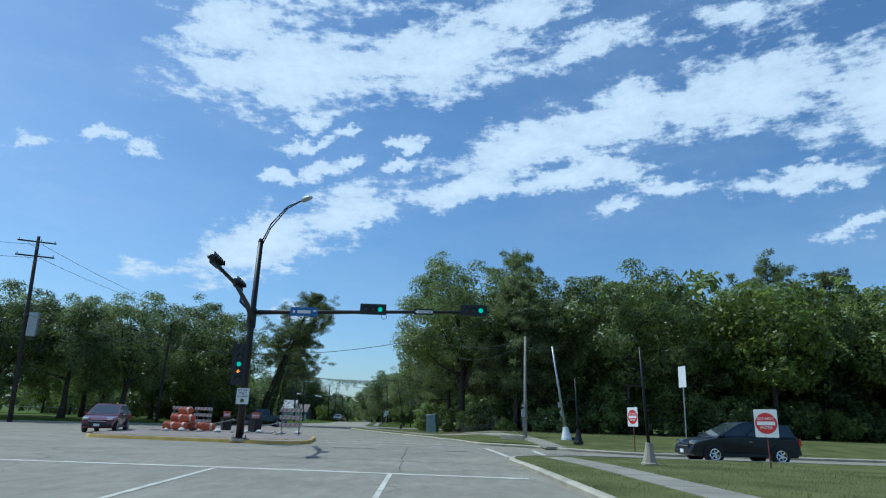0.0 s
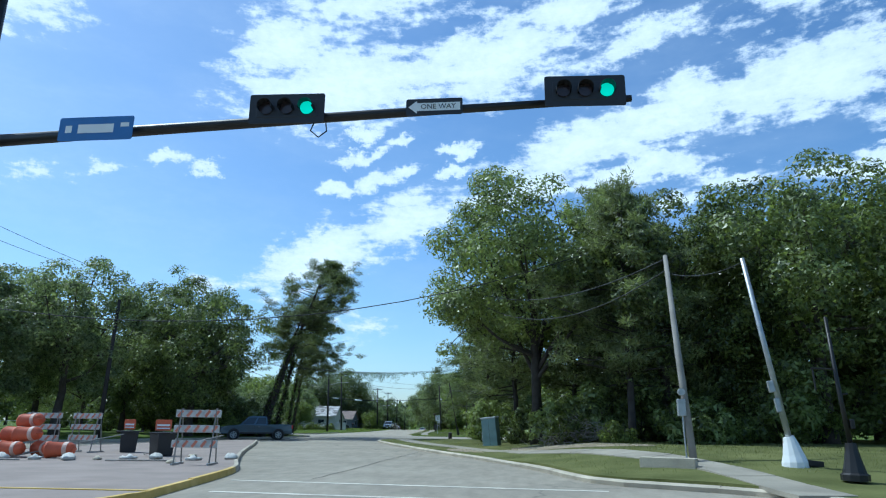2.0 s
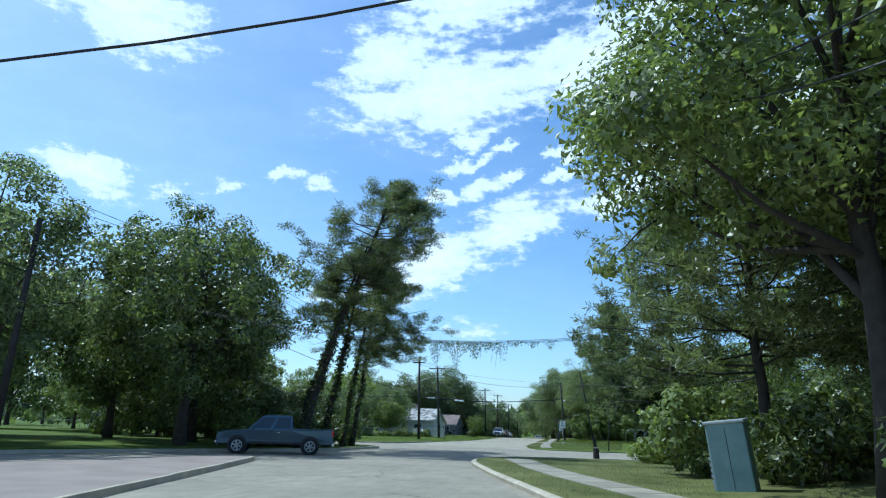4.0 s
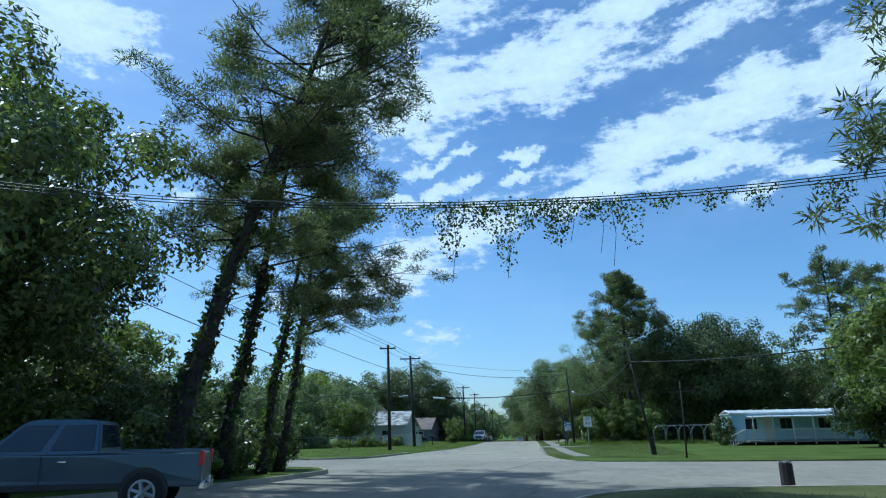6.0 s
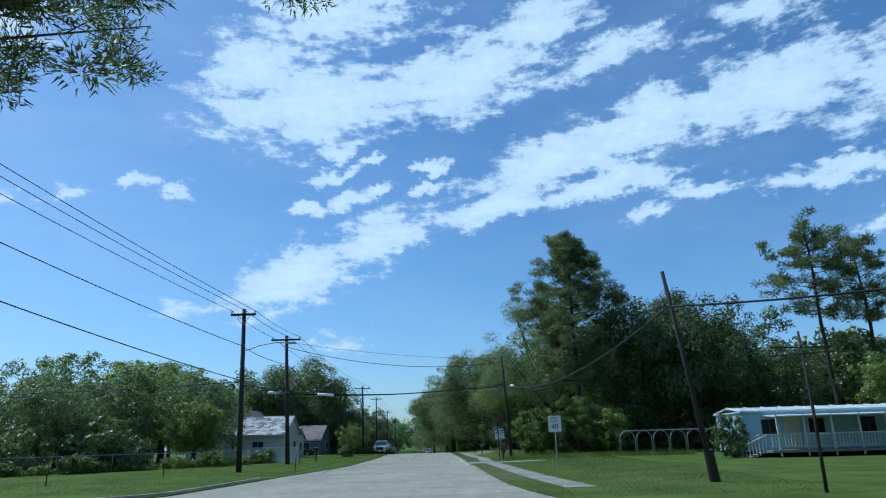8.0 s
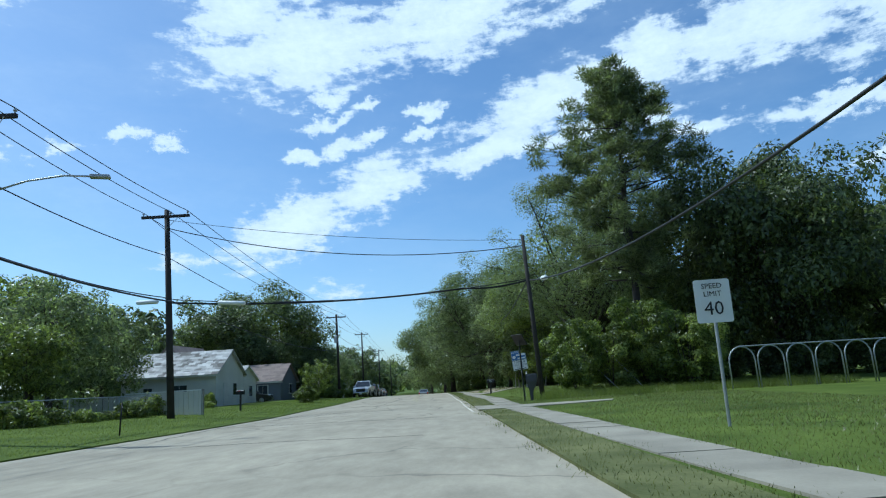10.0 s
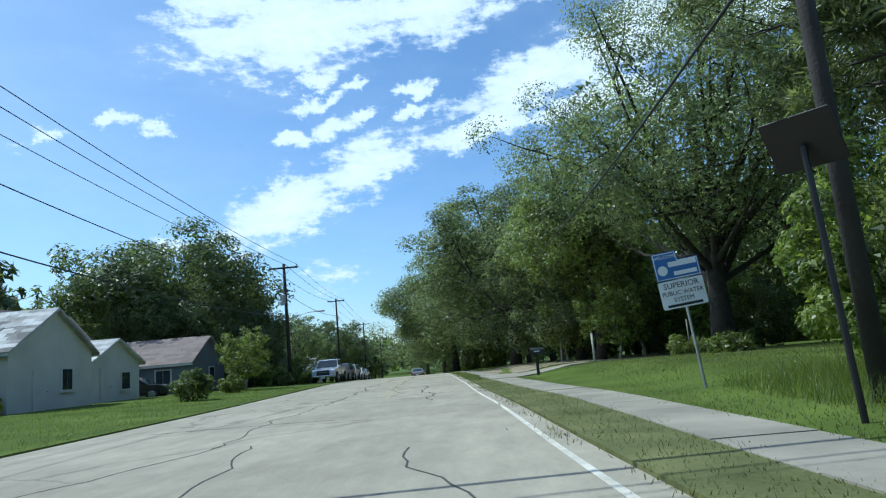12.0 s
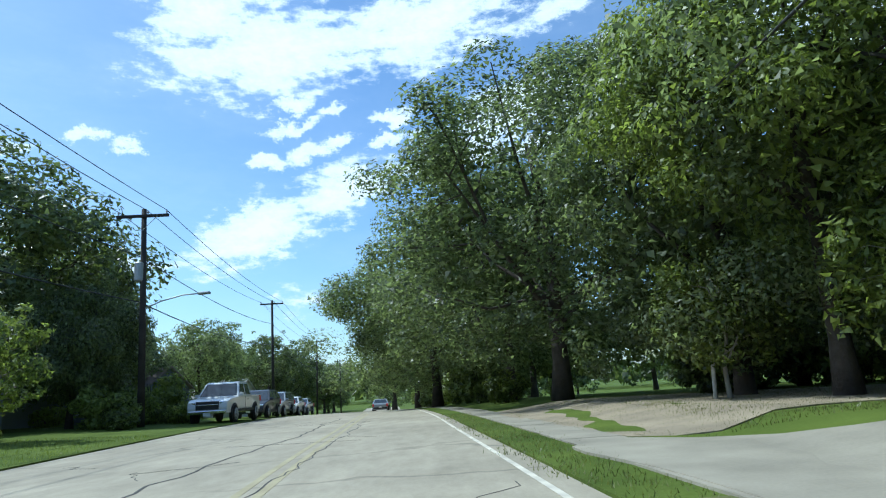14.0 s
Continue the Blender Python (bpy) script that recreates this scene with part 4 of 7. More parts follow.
for k, (i, x, y, s) in enumerate(((0, -10.2, 172.0, 0.92), (1, -13.8, 179.5, (1.22, 1.22, 0.86)), (0, -14.8, 188.5, (1.2, 1.2, 1.15)), (0, -19.0, 198.5, (1.42, 1.25, 0.98)), (1, -15, 208, 1.0), (0, -21.5, 220, 1.05), (1, -19, 230, 1.0), (0, -26, 246, 1.0), (1, -23, 262, 1.0), (0, -31, 296, 1.0))):
    plant("tree", "grey-green street tree hanging over the road", "tree", (GREY_FINE if y < 200 else GREY)[i], (x, y, 0.15), k * 83, s, "trees along the street")
plant("tree", "large spreading tree with many bare limbs", "tree", tree_model(51, 16.0, 8.6, 3.6, 100000, 0.12, M_LEAF_GREY, M_BARK_DARK, 0.5, 32, (0, 0), 0.25, limbs=0.85, start=(0.2, 0.65)), (-5.4, 161.4, 0.25), 0, 1.0, "trees along the street")
plant("tree", "tall fresh green tree over the drive", "tree", tree_model(52, 12.0, 5.2, 2.4, 26000, 0.15, M_LEAF_FRESH, M_BARK, 0.28, 15, (0, 0), 0.35), (-9.6, 168.4, 0.25), 50, 0.9, "trees along the street")
for k, (x, y, s) in enumerate(((10, 178, 1.0), (6, 192, 1.05))):
    oak((1, 0)[k % 2], x, y, 0.2, s, k * 55, "trees along the street")
WOODED = [tree_model(74, 10.0, 4.6, 0.5, 3600, 0.42, M_LEAF_DEEP, M_BARK, 0.22, 9, core=300), tree_model(75, 12.0, 4.6, 0.6, 3600, 0.42, M_LEAF, M_BARK, 0.22, 9, core=300)]
LOW_TREE = tree_model(76, 6.0, 3.2, 0.4, 9000, 0.2, M_LEAF_DEEP, M_BARK, 0.14, 10)
for k, (x, y, s) in enumerate(((-27.6, 92.6, 0.75), (-31.0, 90.6, 0.95), (-34.6, 92.2, 1.0), (-38.5, 91.5, 1.05), (-26.2, 87.2, 0.62))):
    plant("tree", "low dark tree behind the leaning pines", "tree", LOW_TREE, (x, y, 0.15), k * 71, s, "street trees")
for k, (x, y, s) in enumerate(((-2.6, 164.5, 0.6), (3.4, 158.0, 0.7), (-5.2, 169.5, 0.7), (6.5, 160.5, 0.9))):
    plant("tree", "low dark evergreen under the big trees", "tree", LOW_TREE, (x, y, 0.2), k * 93, s, "trees along the street")
DARK_BUSH = bush_mesh(36, 2.2, 3.0, 7000, 0.15, M_LEAF_DEEP)
THICKET = [bush_mesh(34, 2.2, 5.4, 12000, 0.125, M_LEAF_LIME), bush_mesh(35, 2.2, 4.2, 10000, 0.12, M_LEAF_FRESH)]
for k in range(8):
    x, y = -9.6 + (k % 4) * 1.9 + (k // 4) * 0.9, 141.6 + (k // 4) * 2.2 + (k * 7 % 3) * 0.4
    plant("bush", "tangled light green thicket", "bush", THICKET[k % 2], (x, y, 0.15), k * 73, 0.8 + 0.1 * (k % 4), "thicket")
for k in range(14):
    x, y = -5.5 + (k % 7) * 6.6 + (k // 7) * 2.7, 178 + (k // 7) * 13 + (k * 5 % 4)
    plant("tree", "low-crowned tree in the dark wood", "tree", WOODED[k % 2], (x, y, 0.15), k * 53, 0.95 + 0.05 * (k % 4), "trees along the street")
for k in range(10):
    plant("bush", "dark undergrowth under the street trees", "bush", BUSH[1], (-9.0 + (k % 5) * 4.3 + (k // 5), 176 + (k // 7) * 4 + (k * 3 % 4) * 0.6, 0.1), k * 41, 0.8 + 0.1 * (k % 3), "undergrowth")
for k in range(9):
    plant("bush", "dark undergrowth beside the street", "bush", BUSH[k % 2], (-15.4 - k * 0.8, 186 + k * 6.5, 0.1), k * 61, 0.8 + 0.12 * (k % 3), "undergrowth")
for k in range(9):
    plant("bush", "dark undergrowth under the big pine", "bush", DARK_BUSH, (-4.6 + k * 2.2, 146 + (k % 3) * 1.3, 0.1), k * 31, 0.85 + 0.1 * (k % 3), "undergrowth")
plant("tree", "low leafy tree hiding the end of the mobile home", "tree", LOW_TREE, (9.6, 117.6, 0.1), 40, 0.9, "trees round the mobile home")
plant("bush", "upright leafy shrub beside the mobile home", "bush", BUSH[1], (1.6, 128.4, 0.1), 25, (0.55, 0.55, 0.85), "garden shrubs")
plant("tree", "fresh green tree at the street corner", "tree", OAKS[2], (6.2, 102.5, 0.1), 30, 0.72, "trees round the mobile home")
for k, (x, y, s) in enumerate(((5.0, 62.0, 0.8), (3.0, 61.2, 0.9), (5.2, 55.8, 0.7), (8.6, 55.4, 0.85), (10.4, 56.4, 0.9), (1.2, 66.8, 0.8), (1.4, 68.8, 1.1), (-1.0, 72, 1.0), (1.5, 75, 1.2), (4, 79, 1.2))):
    plant("bush", "leafy undergrowth at the foot of the trees", "bush", BUSH[k % 2], (x, y, 0.15), k * 57, s, "undergrowth")
for k, (x, y, s) in enumerate(((6.2, 57.6, 0.88), (0.5, 69.5, 0.85), (-1.5, 77, 0.72), (5, 73, 0.9))):
    plant("pine", "shaggy young pine at the edge of the wood", "tree", PINES[2], (x, y, 0.2), k * 80, s * 0.85, "pines")

# left side of the long street
# added low tree: shades the grey roof and stands for the oak's low mass
plant("tree", "added dark tree shading the grey house roof", "tree", ROUND, (-40.6, 183.0, 0.15), 140, (0.66, 0.6, 0.66), "street trees")
plant("tree", "small dark tree at the corner of the grey house", "tree", ROUND, (-34.6, 183.2, 0.1), 250, (0.38, 0.38, 0.52), "street trees")
for k in range(16):
    plant("bush", "straggling weeds along the white house", "bush", BUSH[2], (-43.2 + k * 0.56, 155.9 + 0.35 * (k % 3), 0.2), k * 47, (0.5 + 0.1 * (k % 3), 0.5, 0.55 + 0.2 * (k % 4)), "weeds")
plant("tree", "big round-crowned oak behind the houses", "tree", ROUND, (-43.8, 187.6, 0.15), 0, (1.2, 1.16, 1.08), "street trees")
for k, (m, x, y, s) in enumerate(((OAKS[2], -45.5, 147, 0.82), (GREY[0], -38.3, 142.5, 0.66), (GREY[0], -51, 140, 0.72), (OAKS[3], -58, 138, 0.75), (OAKS[2], -66, 142, 0.85), (GREY[0], -46, 133, 0.55), (GREY[0], -56, 128, 0.62), (OAKS[0], -70, 126, 0.85), (OAKS[3], -52, 112, 0.6), (GREY[1], -48.0, 158, 0.7))):
    plant("tree", "green garden tree behind the fence", "tree", m, (x, y, 0.15), k * 91, s, "garden trees")
for k, (m, x, y, s) in enumerate(((SMALL[0], -31.2, 173.0, 0.8), (GREY[0], -37, 204, 0.6), (GREY[1], -40, 216, 0.6), (OAKS[1], -39.5, 232, 0.62), (OAKS[1], -42, 250, 0.75), (GREY[0], -38.5, 196, 0.5), (OAKS[1], -43, 262, 0.8), (OAKS[1], -47, 285, 0.9))):
    plant("tree", "leafy roadside garden tree", "tree", m, (x, y, 0.1), k * 77, s, "street trees")

for k, (x, y, s) in enumerate(((-41, 128, 0.5), (-48, 126, 0.55), (-61, 131, 0.7), (-42, 137, 0.62), (-36, 137.5, 0.42), (-53, 148, 0.8), (-61, 120, 0.6), (-68, 114, 0.7), (-60, 108, 0.6), (-40, 150.5, 0.6), (-46, 152, 0.7))):
    plant("tree", "green garden tree behind the fence", "tree", (GREY[0], OAKS[2], OAKS[3])[k % 3], (x, y, 0.15), k * 97, s, "garden trees")

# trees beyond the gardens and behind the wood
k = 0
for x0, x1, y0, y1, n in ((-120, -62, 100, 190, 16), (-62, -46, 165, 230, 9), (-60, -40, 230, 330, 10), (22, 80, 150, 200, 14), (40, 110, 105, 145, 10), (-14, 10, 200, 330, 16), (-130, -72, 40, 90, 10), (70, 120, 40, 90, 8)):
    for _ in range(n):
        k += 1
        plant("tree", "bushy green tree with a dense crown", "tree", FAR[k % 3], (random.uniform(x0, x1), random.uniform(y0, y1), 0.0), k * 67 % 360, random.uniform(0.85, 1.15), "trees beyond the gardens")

# far woods close the view
rng = np.random.default_rng(5)
ang = rng.uniform(0, 2 * math.pi, 30000)
rad = rng.uniform(330, 430, 30000)
hh = 9 + 3 * np.sin(ang * 23) + 2 * np.sin(ang * 61 + 1) + 1.2 * np.sin(ang * 137)
pts = np.stack([np.sin(ang) * rad, 90 + np.cos(ang) * rad, rng.uniform(0, 1, 30000) ** 0.8 * hh], 1)
u, v = leaves(rng, pts, 4.2, 3.0)
tagged(new("far_woods", leaf_mesh("far_woods", pts, u, v, M_LEAF_DEEP)), "distant dark green woods all round the horizon", "woods", kind="stuff")


# ---- poles and wires ----
def utility_pole(at, top, label, arms=((0, 2.4),), r=0.15, arm_turn=0.0, mat=None, insul=True, group="utility poles"):
    """A wooden pole; top is its offset and height; arms are (metres below the top, length)."""
    ob = thing("utility_pole", label, "utility pole", at, group)
    dx, dy, h = top
    part("pole", new_tube([(0, 0, -0.3), (dx * .5, dy * .5, h * .5), (dx, dy, h)], [r, r * 0.85, r * 0.68], 12), mat or M_WOODPOLE, ob, smooth=True)
    ca, sa = math.cos(radians(arm_turn)), math.sin(radians(arm_turn))
    for down, length in arms:
        z = h - 0.35 - down
        k = z / h
        arm = part("crossarm", new_box((length, 0.11, 0.13), (dx * k, dy * k - 0.14 * ca, z), (0, 0, arm_turn), 0.01), mat or M_WOODPOLE, ob)
        if insul:
            for s in (-0.46, 0.1, 0.46):
                bm = bmesh.new()
                bx, by = dx * k + ca * s * length, dy * k - 0.14 * ca + sa * s * length
                tube(bm, [(bx, by, z + 0.06), (bx, by, z + 0.13), (bx, by, z + 0.15), (bx, by, z + 0.24)], [0.02, 0.03, 0.06, 0.035], 8)
                part("insulator", bm, M_STEEL, arm)
            for s in (-1, 1):
                part("brace", new_tube([(dx * k + ca * s * length * .3, dy * k - 0.2, z - 0.05), (dx * k, dy * k - 0.12, z - 0.65)], 0.015, 5), M_STEEL, ob)
    return ob


def street_light(ob, z, reach, turn, rise_z=0.5):
    c, s = math.cos(radians(turn)), math.sin(radians(turn))
    pts = [(0, 0, z), (c * reach * .3, s * reach * .3, z + rise_z * .6), (c * reach * .7, s * reach * .7, z + rise_z), (c * reach, s * reach, z + rise_z)]
    part("lamp_arm", new_tube(pts, 0.03, 8), M_STEEL, ob, smooth=True)
    part("lamp_head", new_box((0.55, 0.22, 0.12), (c * (reach + .2), s * (reach + .2), z + rise_z), (0, 0, turn), 0.04), M_STEEL, ob)


pole_a = utility_pole((-27.35, 123.9, 0.1), (-0.25, 0, 9.4), "tall dark wooden utility pole with a street light arm", ((0.0, 1.5),), 0.16, 4)
street_light(pole_a, 6.9, 2.4, 20)
pole_b = utility_pole((-28.35, 136.6, 0.05), (-0.5, 0, 9.85), "wooden utility pole with a crossarm at its top", ((0.0, 2.3),), 0.17, 3)
pole_c = utility_pole((-31.1, 182.4, 0.05), (-0.2, 0, 9.6), "wooden utility pole with a transformer and crossarm", ((0.0, 2.3),), 0.16, 3)
bm = bmesh.new()
tube(bm, [(-0.28, -0.1, 6.3), (-0.28, -0.1, 6.35), (-0.28, -0.1, 7.1), (-0.28, -0.1, 7.15)], [0.15, 0.2, 0.2, 0.15], 12)
part("transformer", bm, M_STEEL, pole_c)
street_light(pole_c, 5.1, 2.6, -10, 0.45)
pole_d = utility_pole((-34.9, 217, 0.05), (-0.1, 0, 11.0), "wooden utility pole with a crossarm at its top", ((0.0, 2.2),), 0.15, 3)
pole_e = utility_pole((-38.4, 254, 0.05), (0.1, 0, 11.4), "distant wooden utility pole", ((0.0, 2.2),), 0.15, 3)
pole_f = utility_pole((-42.0, 296, 0.05), (0.0, 0, 11.6), "distant wooden utility pole", ((0.0, 2.2),), 0.15, 3)
pole_r = utility_pole((-11.5, 139.6, 0.15), (-0.4, -0.6, 7.85), "dark leaning wooden pole carrying the road-crossing cables", (), 0.125)
pole_lean = utility_pole((-6.2, 108.1, 0.05), (-1.15, -1.1, 6.6), "leaning dark pole stub with cables tied to it", (), 0.085)
part("dark_sleeve", new_tube([(0, 0, -0.1), (-0.15, -0.15, 1.0)], [0.17, 0.15], 12), M_BLACK, pole_lean)
t_pole = thing("t_pole", "thin grey wooden pole with two short crossbars", "pole", (-5.0, 103.6, 0.03))
part("pole", new_tube([(0, 0, -0.2), (0.08, 0.1, 2), (0.1, 0.2, 4.05)], [0.05, 0.04, 0.03], 8), M_WOODPOLE, t_pole, smooth=True)
for z, ln, tn in ((3.62, 1.7, 8), (3.45, 1.6, -30)):
    part("crossbar", new_box((ln, 0.035, 0.04), (0.1, 0.15, z), (0, 0, tn), 0.008), M_WOODPOLE, t_pole)
pole_far = utility_pole((-38.5, 60.0, 0.1), (-0.6, 0, 17.0), "tall wooden pole with double crossarms and switchgear", ((0.2, 3.2), (1.6, 3.2)), 0.22, 25)
part("cabinet", new_box((0.8, 0.5, 2.2), (0.5, -0.1, 8.6), (0, 0, 10), 0.05), M_STEEL, pole_far)
pole_g = utility_pole((-29.5, 69.5, 0.15), (0.2, 0, 10.2), "dark wooden pole among the street trees", (), 0.17)
pole_h = utility_pole((-33.0, 88.0, 0.15), (0, 0, 13.4), "wooden pole with a crossarm behind the trees", ((0.0, 2.4),), 0.16, 30)


def top_of(ob_at, top, arm, s, turn=3.0, down=0.0):
    z = top[2] - 0.35 + 0.24 - down
    return (ob_at[0] + top[0] + math.cos(radians(turn)) * s * arm, ob_at[1] + top[1] - 0.14 + math.sin(radians(turn)) * s * arm, ob_at[2] + z)


LINE = [((-33.0, 88.0, 0.15), (0, 0, 13.4), 2.4), ((-27.35, 123.9, 0.1), (-0.25, 0, 9.4), 1.5), ((-28.35, 136.6, 0.05), (-0.5, 0, 9.85), 2.3), ((-31.1, 182.4, 0.0), (-0.2, 0, 9.6), 2.3), ((-34.9, 217, fall(217)), (-0.1, 0, 11.0), 2.2), ((-38.4, 254, fall(254)), (0.1, 0, 11.4), 2.2), ((-42, 296, fall(296)), (0, 0, 11.6), 2.2)]
for a, b in zip(LINE, LINE[1:]):
    d = math.dist(a[0], b[0])
    for s in (-0.46, 0.1, 0.46):
        wire("power_line", "thin black power line between poles", top_of(*a, s), top_of(*b, s), d * 0.012, 0.016)
    wire("power_line", "black neutral cable below the crossarms", top_of(*a, 0, down=2.1), top_of(*b, 0, down=2.1), d * 0.014, 0.02)
    wire("telephone_cable", "black telephone cable low on the poles", top_of(*a, 0, down=4.1), top_of(*b, 0, down=4.1), d * 0.014, 0.025)
for z, s in ((16.3, 1.4), (15.0, 1.4), (11.0, 1.2)):
    wire("power_line", "thin black power line over the crossing", (-38.6, 60, z), (-32.5, 87.8, min(z, 13.4)), s * 0.4, 0.018)
    wire("power_line", "thin black power line over the crossing", (-39, 60, z), (-110, 20, z), s, 0.018)

# cables across the long street, with pale splice cases
wire("telephone_cable", "thick black cable bundle across the street", (-28.4, 136.5, 5.4), (-14.9, 138.7, 5.5), 0.3, 0.045)
wire("telephone_cable", "second strand of the crossing cable", (-28.4, 136.5, 5.55), (-11.75, 139.2, 5.85), 0.5, 0.022)
wire("telephone_cable", "thick black cable bundle tied up to the pole", (-14.9, 138.7, 5.5), (-11.75, 139.2, 5.8), 0.14, 0.045)
wire("telephone_cable", "upper cable across the street", (-28.8, 136.5, 9.0), (-11.85, 139.1, 7.5), 0.85, 0.022)
wire("telephone_cable", "thin upper wire across the street", (-28.8, 136.5, 9.4), (-11.85, 139.1, 7.8), 0.35, 0.012)
wire("telephone_cable", "heavy cable running on to the leaning pole", (-11.7, 139.1, 5.75), (-7.2, 107.1, 5.55), 1.1, 0.035)
wire("telephone_cable", "heavy cable running on to the leaning pole", (-7.2, 107.1, 5.5), (14, 96, 7.2), 0.9, 0.035)
wire("telephone_cable", "cable running along the wood", (-11.75, 139.3, 5.9), (-12.8, 176, 7.0), 0.5, 0.03)
wire("telephone_cable", "cable running along the wood", (-12.8, 176, 7.0), (-18.5, 219, 6.0), 0.6, 0.03)
wire("telephone_cable", "cable from the pole over the lawn", (-28.4, 136.5, 5.45), (-27.5, 123.9, 5.2), 0.15, 0.04)
wire("telephone_cable", "cable running off over the gardens", (-27.5, 123.9, 5.2), (-75, 118, 6.2), 0.9, 0.025)


def splice(at, turn, tilt=0.0, length=1.0):
    ob = thing("splice_case", "pale grey cylindrical splice case hung on the cable", "splice case", at, "splice cases", turn)
    bm = bmesh.new()
    h = length / 2
    tube(bm, [(-h, 0, -tilt), (-h + .04, 0, -tilt * .95), (h - .04, 0, tilt * .95), (h, 0, tilt)], [0.07, 0.1, 0.1, 0.07], 12)
    part("case", bm, M_WHITE, ob, smooth=True)
    for s in (-0.4, 0.4):
        part("strap", new_tube([(s * length, 0, -0.1), (s * length, 0, 0.13)], 0.014, 5), M_STEEL, ob)


splice((-25.55, 136.4, 5.2), -4, -0.06, 1.3)
splice((-11.25, 136.4, 5.42), -80, -0.04, 0.7)
splice((-29.6, 136.5, 5.5), 4)

# ivy-hung cable over the first stretch of the street
VA, VB = (-26.5, 74.5, 7.35), (5.5, 78.7, 7.35)
vine = thing("overgrown_cable", "sagging cable overgrown with trailing green vines", "cable")
for k in range(3):
    wire("strand", "", (VA[0], VA[1], VA[2] + 0.09 * k), (VB[0], VB[1], VB[2] + 0.11 * k), 1.98 + 0.05 * k, 0.010, None, 24, vine)
rng = np.random.default_rng(77)
hang = []
for x0, n, depth in ((-14.3, 40, .3), (-13.4, 60, .4), (-12.8, 120, .6), (-12.1, 230, 1.0), (-11.6, 120, .5), (-11.15, 230, 1.25), (-10.7, 120, .5), (-10.25, 260, .75), (-9.7, 100, .35), (-9.3, 80, .5), (-9.0, 90, .95), (-8.4, 60, .25), (-7.6, 60, .3), (-6.8, 70, .4), (-5.5, 120, .6), (-4, 200, .8), (-2, 260, 1.0)):
    n = int(n * 2.5)
    x = x0 + rng.normal(0, 0.17, n)
    t = (x - VA[0]) / (VB[0] - VA[0])
    z = VA[2] + 0.05 - 4 * 2.0 * t * (1 - t)
    dz = rng.uniform(0, 1, n) ** 1.15 * depth * np.exp(-((x - x0) / 0.26) ** 2)
    hang.append(np.stack([x + rng.normal(0, 0.05, n), VA[1] + 4.2 * t + rng.normal(0, 0.1, n), z - dz + rng.normal(0, 0.05, n)], 1))
pts = np.concatenate(hang)
pts = pts[rng.random(len(pts)) < 0.8]
u, v = leaves(rng, pts, 0.047, 0.039, 0.5)
p = new("vine_leaves", broad_leaf_mesh("vine_leaves", pts, u, v, M_IVY))
p.parent = vine
for x0, ln in ((-12.05, 1.35), (-11.1, 1.3), (-9.3, 1.15), (-9.5, 0.9), (-10.0, 0.7)):
    t = (x0 - VA[0]) / (VB[0] - VA[0])
    z = VA[2] - 4 * 2.0 * t * (1 - t)
    part("tendril", new_tube([(x0, VA[1] + 4.2 * t, z), (x0 + .05, VA[1] + 4.2 * t, z - ln * .5), (x0 - .03, VA[1] + 4.2 * t, z - ln)], 0.006, 4), M_BARK, vine)



# ---- traffic signals and signs ----
def plate(w, h, t=0.006, r=0.04):
    """A thin upright plate facing -y, with rounded corners."""
    out = []
    for cx, cz, a0 in ((w / 2 - r, h / 2 - r, 0), (-w / 2 + r, h / 2 - r, 90), (-w / 2 + r, -h / 2 + r, 180), (w / 2 - r, -h / 2 + r, 270)):
        for k in range(4):
            a = radians(a0 + 30 * k)
            out.append((cx + r * math.cos(a), cz + r * math.sin(a)))
    bm = bmesh.new()
    f = [bm.verts.new((x, -t / 2, z)) for x, z in out]
    b = [bm.verts.new((x, t / 2, z)) for x, z in out]
    bm.faces.new(f)
    bm.faces.new(b[::-1])
    for i in range(len(out)):
        j = (i + 1) % len(out)
        bm.faces.new((f[j], f[i], b[i], b[j]))
    bmesh.ops.recalc_face_normals(bm, faces=bm.faces)
    return bm


def moved(bm, m):
    bmesh.ops.transform(bm, matrix=m, verts=bm.verts)
    return bm


def bars(parent, mat, rows, y=-0.006):
    """Unreadable lettering as plain bars: (x, z, width, height)."""
    for x, z, w, h in rows:
        part("text_bar", new_box((w, 0.004, h), (x, y, z)), mat, parent)


def disc(r, y0, y1, n=24):
    return new_tube([(0, y0, 0), (0, y1, 0)], r, n)


